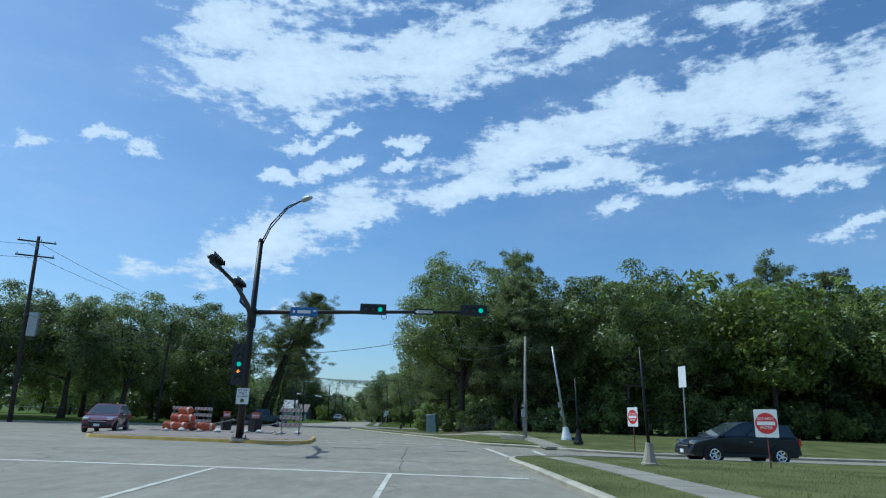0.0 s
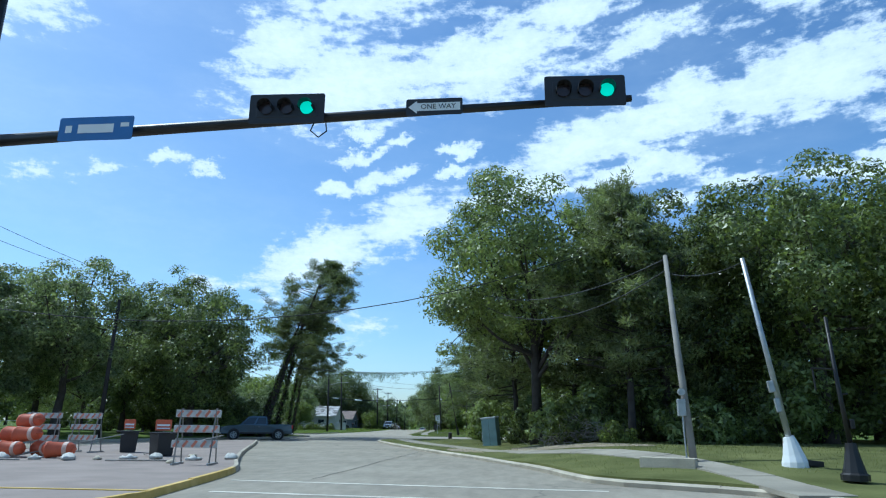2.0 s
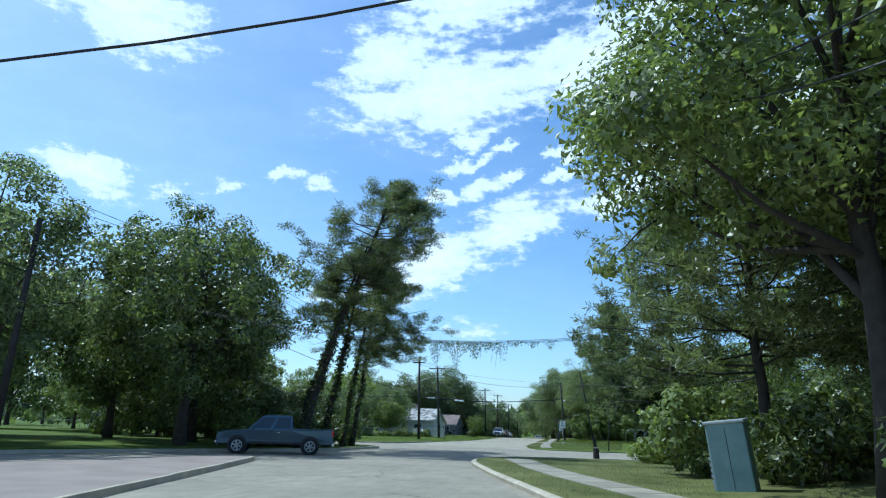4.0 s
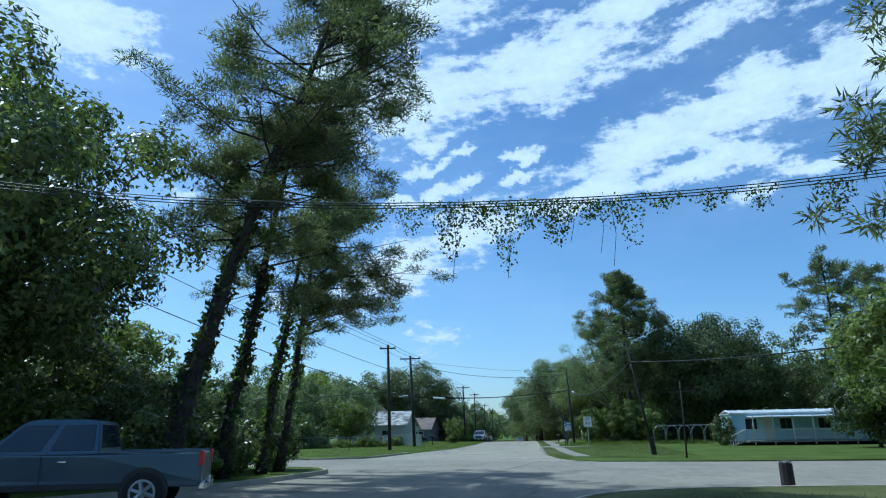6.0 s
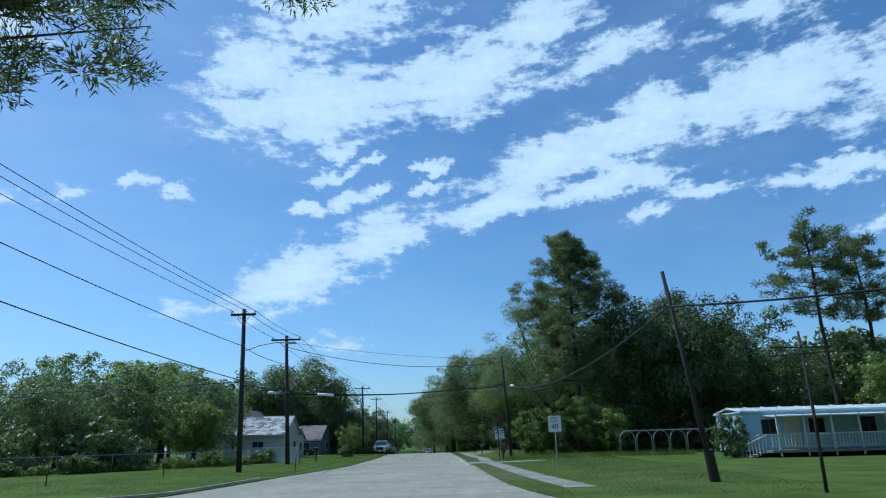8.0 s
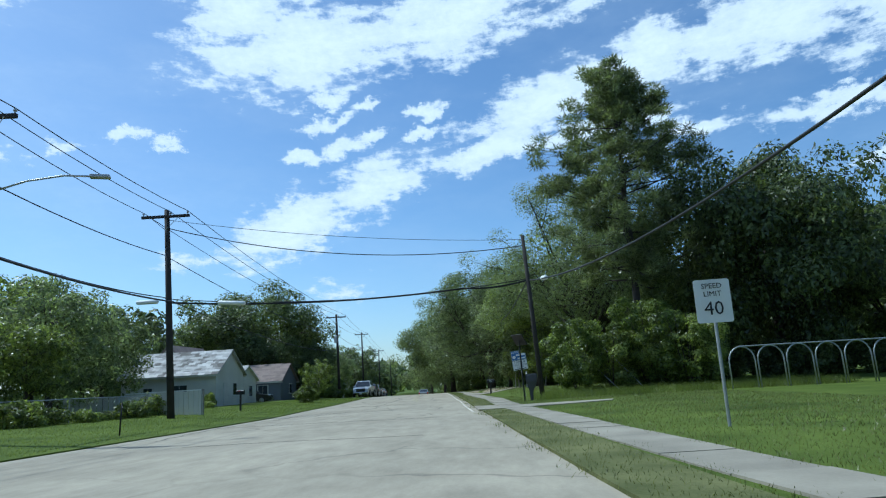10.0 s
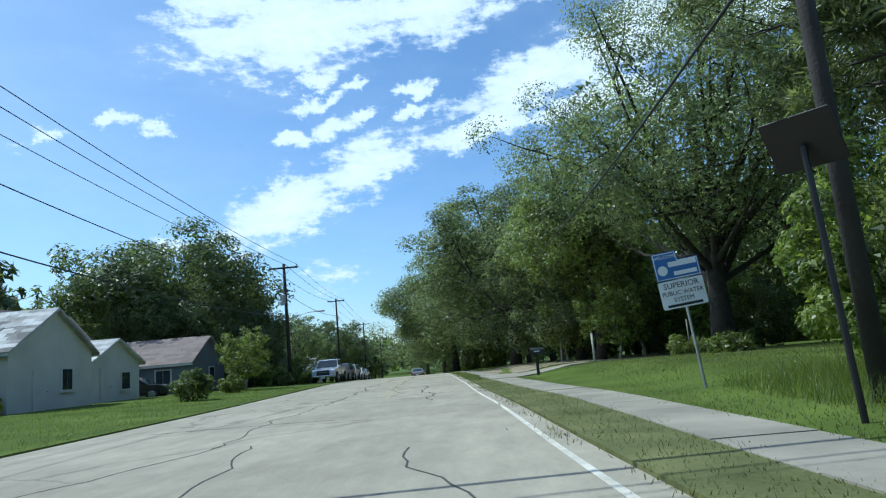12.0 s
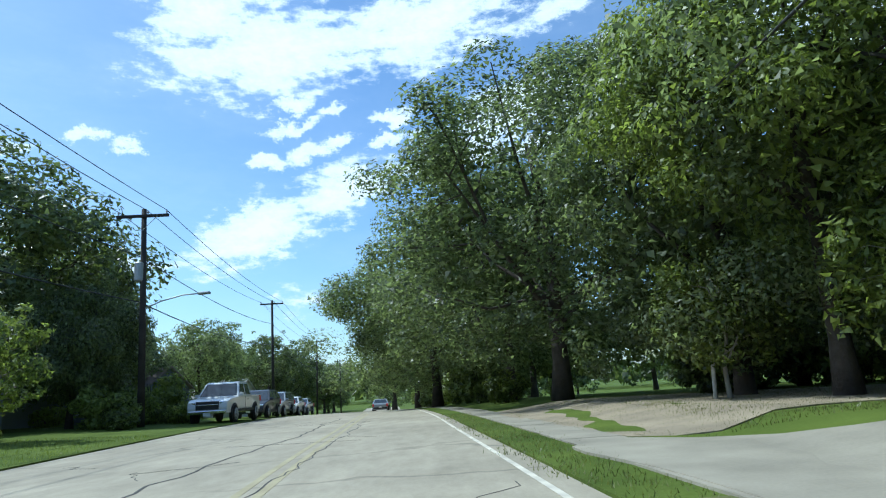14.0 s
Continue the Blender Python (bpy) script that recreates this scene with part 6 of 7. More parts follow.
def car(at, turn, label, paint, kind="suv", group="parked cars", rims=None):
    """Nose along +x. kind: suv, sedan or pickup."""
    ob = thing("car" if kind != "pickup" else "pickup_truck", label, "car" if kind != "pickup" else "pickup truck", at, group, turn)
    if kind == "suv":
        L, W, belt, roof, r = 2.35, 0.93, 1.02, 1.66, 0.36
        low = [(-L, .42), (-L - .03, .75), (-L + .06, belt), (1.02, belt + .03), (1.95, .93), (L - .1, .80), (L, .6), (L - .04, .34), (-L + .1, .32)]
        cab = [(-L + .02, belt - .02), (-1.95, roof - .05), (-1.55, roof), (0.05, roof + .01), (0.35, roof - .05), (1.2, belt - .02)]
        axles = (-1.42, 1.42)
    elif kind == "crossover":
        L, W, belt, roof, r = 2.42, 0.96, 1.06, 1.74, 0.37
        low = [(-L, .5), (-L - .02, .92), (-L + .1, 1.07), (1.0, belt + .02), (1.6, 1.0), (2.05, .89), (2.32, .76), (L, .58), (L - .02, .4), (L - .14, .27), (-L + .12, .3)]
        cab = [(-L + .12, belt - .02), (-2.12, 1.48), (-1.85, 1.65), (-1.1, roof - .01), (-.35, roof + .01), (.12, 1.68), (1.38, belt - .02)]
        axles = (-1.45, 1.48)
    elif kind == "sedan":
        L, W, belt, roof, r = 2.3, 0.9, 0.92, 1.45, 0.33
        low = [(-L, .45), (-L, .85), (-L + .1, .96), (-1.5, .97), (1.0, belt + .03), (1.9, .84), (L - .1, .72), (L, .55), (L - .04, .3), (-L + .1, .3)]
        cab = [(-1.75, belt), (-1.05, roof - .04), (-.7, roof), (.15, roof), (.4, roof - .05), (1.2, belt)]
        axles = (-1.4, 1.42)
    else:
        L, W, belt, roof, r = 2.9, 1.0, 1.2, 1.92, 0.41
        low = [(-L, .6), (-L, 1.2), (-0.75, 1.2), (0.9, belt + .03), (2.35, 1.13), (L - .06, 1.02), (L, .75), (L - .04, .48), (-L + .05, .5)]
        cab = [(-0.85, belt - .02), (-0.75, roof - .05), (-.5, roof), (.45, roof), (.7, roof - .05), (1.42, belt - .02)]
        axles = (-1.75, 1.85)

    def wide(x, z):
        k = max(0.0, (z - belt + 0.02) / (roof - belt))
        nose = 0.10 * max(0.0, (abs(x) - L * 0.8) / (L * 0.2))
        sill = 0.06 * max(0.0, (0.5 - z) / 0.2)
        return W - 0.22 * k - nose - sill
    bm = block(low, wide)
    bmesh.ops.bevel(bm, geom=bm.edges[:], offset=0.05, segments=3, affect="EDGES", profile=0.6)
    part("body", bm, paint, ob, smooth=False)
    bm = block(cab, wide)
    bmesh.ops.bevel(bm, geom=bm.edges[:], offset=0.03, segments=2, affect="EDGES")
    part("cabin", bm, paint, ob)
    f0, f1, b0, b1 = cab[-1], cab[-2], cab[0], cab[1]
    wy = wide

    def at_k(a, b, k):
        return (a[0] + (b[0] - a[0]) * k, a[1] + (b[1] - a[1]) * k)
    lo, hi = at_k(f0, f1, .1), at_k(f0, f1, .95)
    part("windscreen", panel([(lo[0], wy(*lo) - .07, lo[1]), (lo[0], -wy(*lo) + .07, lo[1]), (hi[0], -wy(*hi) + .07, hi[1]), (hi[0], wy(*hi) - .07, hi[1])][::-1]), M_WINDOW, ob)
    lo, hi = at_k(b0, b1, .2), at_k(b0, b1, .92)
    part("rear_window", panel([(lo[0], wy(*lo) - .1, lo[1]), (lo[0], -wy(*lo) + .1, lo[1]), (hi[0], -wy(*hi) + .1, hi[1]), (hi[0], wy(*hi) - .1, hi[1])]), M_WINDOW, ob)
    zl, zh = belt + 0.08, roof - 0.11
    xf0, xf1 = np.interp([zl, zh], [f0[1], f1[1]], [f0[0], f1[0]])
    xb0, xb1 = np.interp([zl, zh], [b0[1], b1[1]], [b0[0], b1[0]])
    cuts = [0.03, 0.49, 0.53, 0.97] if kind == "sedan" else ([0.04, 0.34, 0.38, 0.66, 0.70, 0.96] if kind in ("suv", "crossover") else [0.05, 0.45, 0.52, 0.95])
    for s in (1, -1):
        for i in range(0, len(cuts), 2):
            a, b = cuts[i], cuts[i + 1]
            q = [(xb0 + (xf0 - xb0) * a, s * wy(0, zl), zl), (xb0 + (xf0 - xb0) * b, s * wy(0, zl), zl), (xb1 + (xf1 - xb1) * b, s * wy(0, zh), zh), (xb1 + (xf1 - xb1) * a, s * wy(0, zh), zh)]
            part("side_window", panel(q if s < 0 else q[::-1]), M_WINDOW, ob)
        part("mirror", new_box((0.12, 0.2, 0.15), (f0[0] - 0.28, s * (W + 0.06), belt + 0.1), bevel=0.03), paint, ob)
        part("headlight", new_box((0.22, 0.34, 0.15), (L - 0.16, s * (W - 0.3), low[5][1] - 0.05 if kind != "pickup" else 0.95), (0, 12, s * 8), 0.03), M_CHROME, ob, "clear headlight")
        part("tail_light", new_box((0.1, 0.2, 0.3), (-L + 0.03, s * (W - 0.14), belt - 0.12), bevel=0.02), M_RED, ob, "red tail light")
        part("door_handle", new_box((0.16, 0.03, 0.035), (-0.15, s * (W + 0.005), belt - 0.14), bevel=0.008), M_CHROME, ob)
        part("door_seam", new_box((0.012, 0.012, belt - 0.5), (0.25, s * (W - 0.002), (belt + 0.45) / 2)), M_BLACK, ob)
        part("sill_trim", new_box((axles[1] - axles[0] - 0.9, 0.03, 0.12), (0, s * (W - 0.03), low[-1][1] + 0.06), bevel=0.01), M_BLACK, ob)
        for x in axles:
            wheel(ob, (x, s * (W - 0.1), r), r, rims or M_STEEL)
    part("grille", new_box((0.06, W * 1.05, 0.22 if kind != "pickup" else 0.38), (L - 0.02, 0, 0.66 if kind != "pickup" else 0.85), bevel=0.02), M_BLACK, ob)
    part("grille_bar", new_box((0.03, W * 1.0, 0.04), (L + 0.02, 0, 0.68 if kind != "pickup" else 0.88), bevel=0.01), M_CHROME, ob)
    part("bumper", new_box((0.14, W * 1.7, 0.16), (L - 0.02, 0, 0.44 if kind != "pickup" else 0.56), bevel=0.04), M_BLACK if kind != "pickup" else M_CHROME, ob)
    part("rear_bumper", new_box((0.14, W * 1.7, 0.18), (-L, 0, 0.5), bevel=0.04), M_BLACK if kind != "pickup" else M_CHROME, ob)
    part("plate_bar", new_box((0.02, 0.32, 0.15), (L + 0.06, 0, 0.46)), M_WHITE, ob)
    part("plate_bar", new_box((0.02, 0.32, 0.15), (-L - 0.07, 0, 0.6)), M_WHITE, ob)
    if kind == "pickup":
        part("bed_floor", new_box((1.98, 1.66, 0.02), (-1.84, 0, 1.215)), M_BLACK, ob)
        for s in (1, -1):
            part("bed_rail", new_box((2.05, 0.07, 0.05), (-1.85, s * (W - 0.05), 1.23), bevel=0.015), paint, ob)
    return ob


P_RED = material("maroon_car_paint", (0.14, 0.018, 0.035), 0.3, 0.2, vary=0.08, bump=0, coat=0.8)
P_DARK = material("dark_blue_car_paint", (0.008, 0.012, 0.025), 0.35, 0.0, vary=0.08, bump=0, coat=0.25)
P_WHITE = material("white_car_paint", (0.68, 0.68, 0.68), 0.35, vary=0.05, bump=0, coat=0.6)
P_GREY = material("grey_car_paint", (0.28, 0.30, 0.32), 0.35, 0.4, vary=0.06, bump=0, coat=0.6)
P_SLATE = material("slate_blue_car_paint", (0.07, 0.11, 0.15), 0.35, 0.4, vary=0.08, bump=0, coat=0.6)
car((12.9, 29.9, 0.0), 185, "black family SUV waiting at the give-way line", P_DARK, "crossover", "cars at the crossing", M_CHROME)
car((-21.4, 43.0, 0.0), -76, "dark maroon compact SUV at the crossing", P_RED, "crossover", "cars at the crossing")
car((-21.2, 78.6, 0.0), 205, "slate blue pickup truck turning at the crossing", P_SLATE, "pickup", "cars at the crossing")
car((-29.2, 187.4, 0.05), -88, "white pickup truck parked on the verge", P_WHITE, "pickup", "parked cars")
car((-29.9, 195.2, 0.05), -87, "dark SUV parked on the verge", P_DARK, "suv", "parked cars")
car((-30.5, 201.4, 0.05), -88, "grey SUV parked on the verge", P_GREY, "suv", "parked cars")
car((-31.1, 208.0, 0.05), -86, "white sedan parked on the verge", P_WHITE, "sedan", "parked cars")
car((-31.7, 214.2, 0.05), -87, "silver sedan parked on the verge", P_GREY, "sedan", "parked cars")
car((-26.2, 230, 0.01), 93, "pale sedan driving far down the street", P_GREY, "sedan", "far cars")
car((-37.6, 171.2, 0.1), 10, "dark sedan parked beside the houses", P_DARK, "sedan", "parked cars")


# ---- houses ----
def gable_house(name, label, x0, x1, y0, y1, eave, ridge, wall, roof, along="x", over=0.25, z0=0.05, windows=(), door=None, shingle=0.9):
    """A house with a pitched roof; along: the ridge's direction; windows are (side, along, z, w, h)."""
    ob = thing(name, label, "house", ((x0 + x1) / 2, (y0 + y1) / 2, z0))
    hx, hy, e, rd, t = (x1 - x0) / 2, (y1 - y0) / 2, eave - z0, ridge - z0, 0.16
    for sgn in (-1, 1):
        if along == "x":
            part("wall", new_box((2 * hx - 2 * t, t, e + .2), (0, sgn * (hy - t / 2), e / 2 - .1)), wall, ob)
            bm = bmesh.new()
            o = [(-hy, -.2), (hy, -.2), (hy, e), (0, rd), (-hy, e)]
            a, b = [bm.verts.new((sgn * hx, y, z)) for y, z in o], [bm.verts.new((sgn * (hx - t), y, z)) for y, z in o]
        else:
            part("wall", new_box((t, 2 * hy - 2 * t, e + .2), (sgn * (hx - t / 2), 0, e / 2 - .1)), wall, ob)
            bm = bmesh.new()
            o = [(-hx, -.2), (hx, -.2), (hx, e), (0, rd), (-hx, e)]
            a, b = [bm.verts.new((x, sgn * hy, z)) for x, z in o], [bm.verts.new((x, sgn * (hy - t), z)) for x, z in o]
        bm.faces.new(a)
        bm.faces.new(b[::-1])
        for i in range(5):
            bm.faces.new((a[i], b[i], b[(i + 1) % 5], a[(i + 1) % 5]))
        bmesh.ops.recalc_face_normals(bm, faces=bm.faces)
        part("gable_wall", bm, wall, ob)
    half, length = (hy, hx) if along == "x" else (hx, hy)
    run = math.hypot(half + over, (rd - e) * (half + over) / half)
    ang = math.atan2(rd - e, half)
    for sgn in (-1, 1):
        deck = part("roof", new_box((2 * (length + over), run, 0.08), (0, 0, 0)), roof, ob)
        turn = 0 if along == "x" else 90
        m = Matrix.Rotation(radians(turn), 4, "Z") @ Matrix.Translation((0, sgn * (half + over) / 2, rd - (rd - e) * (half + over) / half / 2 + 0.05)) @ Matrix.Rotation(-sgn * ang, 4, "X")
        deck.matrix_basis = m
        if shingle:
            n, rows = max(2, int(2 * (length + over) / shingle)), max(3, int(run / 0.3))
            w, h = 2 * (length + over) / n, run / rows
            me = as_mesh("shingle", new_box((w * 0.985, h * 1.12, 0.018), (0, 0, 0), (sgn * -3, 0, 0)), roof)
            for i in range(n):
                for j in range(rows):
                    if random.random() < 0.04:
                        continue
                    q = new("shingle", me)
                    q.parent = deck
                    q.matrix_basis = pose(-length - over + w * (i + .5 + (0.5 if j % 2 and i < n - 1 else 0)), -run / 2 + h * (j + .5), 0.055 + random.uniform(0, .012))
    fascia = (2 * (length + over), 0.03, 0.14)
    for sgn in (-1, 1):
        zz = e - (rd - e) * over / half
        p = (0, sgn * (half + over), zz) if along == "x" else (sgn * (half + over), 0, zz)
        part("fascia", new_box(fascia, p, (0, 0, 0 if along == "x" else 90)), M_WHITE_WALL, ob)
    for side, a, z, w, h in windows:
        win = part("window", new_box((w + .16, .07, h + .16)), M_WHITE_WALL, ob)
        win.matrix_basis = {"s": pose(a, -hy - .01, z), "n": pose(a, hy + .01, z, 0, 0, 180), "e": pose(hx + .01, a, z, 0, 0, 90), "w": pose(-hx - .01, a, z, 0, 0, -90)}[side]
        for s in (-1, 1):
            part("pane", new_box((w / 2 - .03, .02, h), (s * w / 4, -.04, 0)), M_WINDOW, win)
        part("sill", new_box((w + .24, .12, .05), (0, -.05, -h / 2 - .1)), M_WHITE_WALL, win)
    if door:
        side, a, mat = door
        d = part("door", new_box((.92, .08, 2.0), bevel=.01), mat, ob)
        d.matrix_basis = {"s": pose(a, -hy - .01, 1.02), "e": pose(hx + .01, a, 1.02, 0, 0, 90)}[side]
        part("door_handle", new_tube([(.36, -.04, 0), (.36, -.1, 0)], .03, 8), M_CHROME, d)
    return ob


gable_house("white_house", "low white boarded house with a patchy grey roof", -42.4, -34.9, 157.0, 162.6, 2.8, 4.6, M_WHITE_WALL, M_ROOF_GREY, "x", windows=(("s", 0.9, 1.55, 1.2, 0.8), ("s", -1.6, 1.5, 0.7, 0.7), ("e", 0.9, 1.5, 0.7, 0.9)), door=("e", -0.9, M_WHITE_WALL), shingle=0.52)
gable_house("gabled_house", "tall white gabled house behind the trees", -45.6, -41.6, 167, 174, 3.7, 5.9, M_WHITE_WALL, M_ROOF_RED, "y", windows=(("s", 0, 3.6, 0.5, 0.8),), shingle=0)
gable_house("cottage", "pale cottage beside the white house", -43.0, -36.2, 164.6, 169.4, 2.4, 3.55, M_WHITE_WALL, M_ROOF_GREY, "x", windows=(("e", 0.9, 1.3, 0.8, 0.9), ("s", 2.2, 1.4, 0.9, 0.9)), door=("e", -1.1, M_WHITE_WALL))
gable_house("grey_house", "dark grey house with a red-brown shingle roof", -45.5, -35.4, 174.4, 180.0, 2.3, 4.0, M_GREY_WALL, M_ROOF_RED, "x", windows=(("s", 3.2, 1.35, 1.0, 0.9), ("s", -0.5, 1.35, 1.0, 0.9), ("e", 0.5, 1.4, 0.8, 0.9)))
gable_house("far_house", "grey bungalow half hidden by garden shrubs", -47, -36.5, 194, 201, 2.3, 3.6, M_GREY_WALL, M_ROOF_RED, "x", windows=(("s", 2, 1.4, 1.2, 0.9), ("e", 0, 1.4, 1.2, 0.9)), shingle=0)
gable_house("far_house", "pale bungalow down the street", -51, -40, 221, 229, 2.5, 4.2, M_WHITE_WALL, M_ROOF_GREY, "x", windows=(("s", 2, 1.4, 1.2, 0.9),), shingle=0)

home = thing("mobile_home", "pale blue mobile home with a white metal roof and porch", "mobile home", (9.0, 130.6, 0.0))
home.scale = (1, 1, 1.16)
HX, HY = 6.7, 2.3
part("wall", new_box((2 * HX, 0.1, 1.95), (0, -HY, 1.35)), M_BLUE_WALL, home)
part("wall", new_box((2 * HX, 0.1, 1.95), (0, HY, 1.35)), M_BLUE_WALL, home)
for s in (-1, 1):
    part("wall", new_box((0.1, 2 * HY - .1, 1.95), (s * HX, 0, 1.35)), M_BLUE_WALL, home)
for k in range(24):
    part("siding_rib", new_box((0.03, 0.02, 1.93), (-HX + .3 + k * .63, -HY - .058, 1.35)), M_BLUE_WALL, home)
part("floor_beam", new_box((2 * HX, 2 * HY, 0.12), (0, 0, 0.32)), M_STEEL_DARK, home)
part("skirting", new_box((2 * HX - .2, 2 * HY - .2, 0.5), (0, 0, 0.06)), M_BLACK, home)
bm = block([(-HX - .15, 2.33), (-HX - .15, 2.40), (HX + .15, 2.40), (HX + .15, 2.33)], lambda x, z: HY + .15)
roof_p = part("roof", bm, M_ROOF_METAL, home)
for s in (-1, 1):
    rp = part("roof_sheet", new_box((2 * HX + .3, HY + .2, 0.05), (0, s * (HY / 2), 2.52), (-s * 5.5, 0, 0)), M_ROOF_METAL, home)
for k in range(15):
    part("roof_seam", new_box((0.05, HY + .2, 0.05), (-HX + k * 1.08, -HY / 2, 2.56), (5.5, 0, 0)), M_ROOF_METAL, home)
for x in (-5.2, -2.4, 0.6, 3.6):
    w = part("window", new_box((1.0, .06, .85), (x, -HY - .06, 1.6)), M_WHITE_WALL, home)
    for s in (-1, 1):
        part("pane", new_box((.44, .02, .74), (x + s * .23, -HY - .1, 1.6)), M_WINDOW, w)
d = part("door", new_box((.9, .06, 1.85), (-3.8, -HY - .06, 1.32), bevel=.01), M_WHITE_WALL, home)
part("door_handle", new_tube([(-3.45, -HY - .08, 1.3), (-3.45, -HY - .16, 1.3)], .03, 8), M_CHROME, d)
part("porch_deck", new_box((10.6, 1.7, 0.12), (-0.6, -HY - .95, 0.38)), M_WOODGREY, home)
part("porch_roof", new_box((9.2, 1.9, 0.06), (-0.9, -HY - .9, 2.12), (3, 0, 0)), M_ROOF_METAL, home)
for k in range(7):
    part("porch_post", new_box((.09, .09, 2.0), (-5.4 + k * 1.55, -HY - 1.72, 1.15)), M_WHITE_WALL, home)
part("porch_rail", new_box((10.6, .06, .07), (-0.6, -HY - 1.74, 1.2)), M_WHITE_WALL, home)
part("porch_rail", new_box((10.6, .05, .05), (-0.6, -HY - 1.74, .6)), M_WHITE_WALL, home)
for k in range(58):
    part("baluster", new_box((.035, .035, .6), (-5.8 + k * .18, -HY - 1.74, .9)), M_WHITE_WALL, home)
for k in range(4):
    part("step", new_box((.3, 1.1, .05), (-6.3 - k * .28, -HY - .95, .34 - k * .09)), M_WOODGREY, home)
for s in (-1, 1):
    part("stair_rail", new_tube([(-6.0, -HY - .95 + s * .55, 1.2), (-7.2, -HY - .95 + s * .55, .75)], .03, 6), M_WHITE_WALL, home)
    for k in range(6):
        part("baluster", new_tube([(-6.1 - k * .2, -HY - .95 + s * .55, .3 - k * .05), (-6.1 - k * .2, -HY - .95 + s * .55, 1.16 - k * .075)], .018, 5), M_WHITE_WALL, home)

# ---- things along the long street ----
frame_ob = thing("climbing_frame", "row of rusty pale metal hoops on the lawn", "climbing frame", (-3.0, 136.9, 0.25))
for k in range(6):
    x = k * 1.22
    pts = [(x - .55 * math.cos(radians(a)), 0.0 if a else 0, 1.05 + .6 * math.sin(radians(a))) for a in range(0, 181, 20)]
    part("hoop", new_tube([(x - .55, 0, -.15)] + pts + [(x + .55, 0, -.15)], .03, 7), M_STEEL, frame_ob, smooth=True)
part("top_bar", new_tube([(-.1, 0, 1.66), (6.3, 0, 1.66)], .028, 6), M_STEEL, frame_ob)

ob = thing("speed_limit_sign", "white speed limit sign on a thin post", "road sign", (-10.0, 119.0, 0.05), turn=-4)
part("post", new_tube([(0, .03, -.2), (0, .03, 2.45)], .03, 8), M_STEEL, ob)
sp = part("plate", plate(.61, .76), M_WHITE, ob)
sp.matrix_basis = pose(0, -.01, 2.15)
for text, z, s in (("SPEED", .26, .13), ("LIMIT", .12, .13), ("40", -.14, .34)):
    words(text, s, (0, -.008, z), (90, 0, 0), M_BLACK, sp)

ob = thing("water_sign", "blue and white water system sign on a leaning post", "road sign", (-12.3, 143.8, 0.3), turn=-6)
ob.scale = (.88, .88, .92)
part("post", new_tube([(.22, .03, -.3), (0, .03, 2.2)], .03, 8), M_STEEL, ob)
STEPPED = [(-.45, -.28), (.45, -.28), (.45, .1), (.06, .1), (.04, .28), (-.45, .28)]


def stepped_plate(k, y0, y1):
    """The stepped outline of the town sign, shrunk by k, as a thin plate facing -y."""
    out = [(x - math.copysign(k, x), z - (k if z > 0 else -k)) for x, z in STEPPED]
    bm = bmesh.new()
    f, b = [bm.verts.new((x, y0, z)) for x, z in out], [bm.verts.new((x, y1, z)) for x, z in out]
    bm.faces.new(f)
    bm.faces.new(b[::-1])
    for n in range(len(out)):
        o = (n + 1) % len(out)
        bm.faces.new((f[o], f[n], b[n], b[o]))
    bmesh.ops.recalc_face_normals(bm, faces=bm.faces)
    return bm


sp = part("blue_plate", stepped_plate(0, -.003, .003), M_BLUE, ob)
sp.matrix_basis = pose(-.03, -.01, 2.2, 0, -6, 0)
part("border", stepped_plate(.015, -.006, -.004), M_WHITE, sp)
part("field", stepped_plate(.03, -.009, -.007), M_BLUE, sp)
words("WELCOME", .1, (-.2, -.012, .18), (90, 0, 0), M_WHITE, sp)
bars(sp, M_WHITE, [(.12, .02, .56, .1), (.15, -.17, .46, .08)], -.011)
part("emblem", moved(disc(.1, -.012, -.010, 16), pose(-.29, 0, -.08)), M_WHITE, sp)
sp = part("white_plate", plate(.9, .55), M_WHITE, ob)
sp.matrix_basis = pose(.03, -.01, 1.63, 0, -6, 0)
for text, z, s in (("SUPERIOR", .17, .16), ("PUBLIC WATER", .02, .12), ("SYSTEM", -.11, .12)):
    words(text, s, (0, -.008, z), (90, 0, 0), M_BLACK, sp)
bars(sp, M_BLACK, [(0, -.22, .7, .05)])

ob = thing("solar_beacon", "dark solar panel on a thin black post", "solar panel", (-12.5, 138.4, 0.2), turn=-48)
part("post", new_tube([(.1, 0, -.2), (0, 0, 2.6)], .035, 8), M_STEEL_DARK, ob)
part("panel", new_box((.66, .04, .56), (0, .05, 2.65), (35, 0, 0), .01), M_WINDOW, ob, "dark blue solar panel")
part("panel_frame", new_box((.7, .03, .6), (0, .01, 2.65), (35, 0, 0), .01), M_STEEL_DARK, ob)


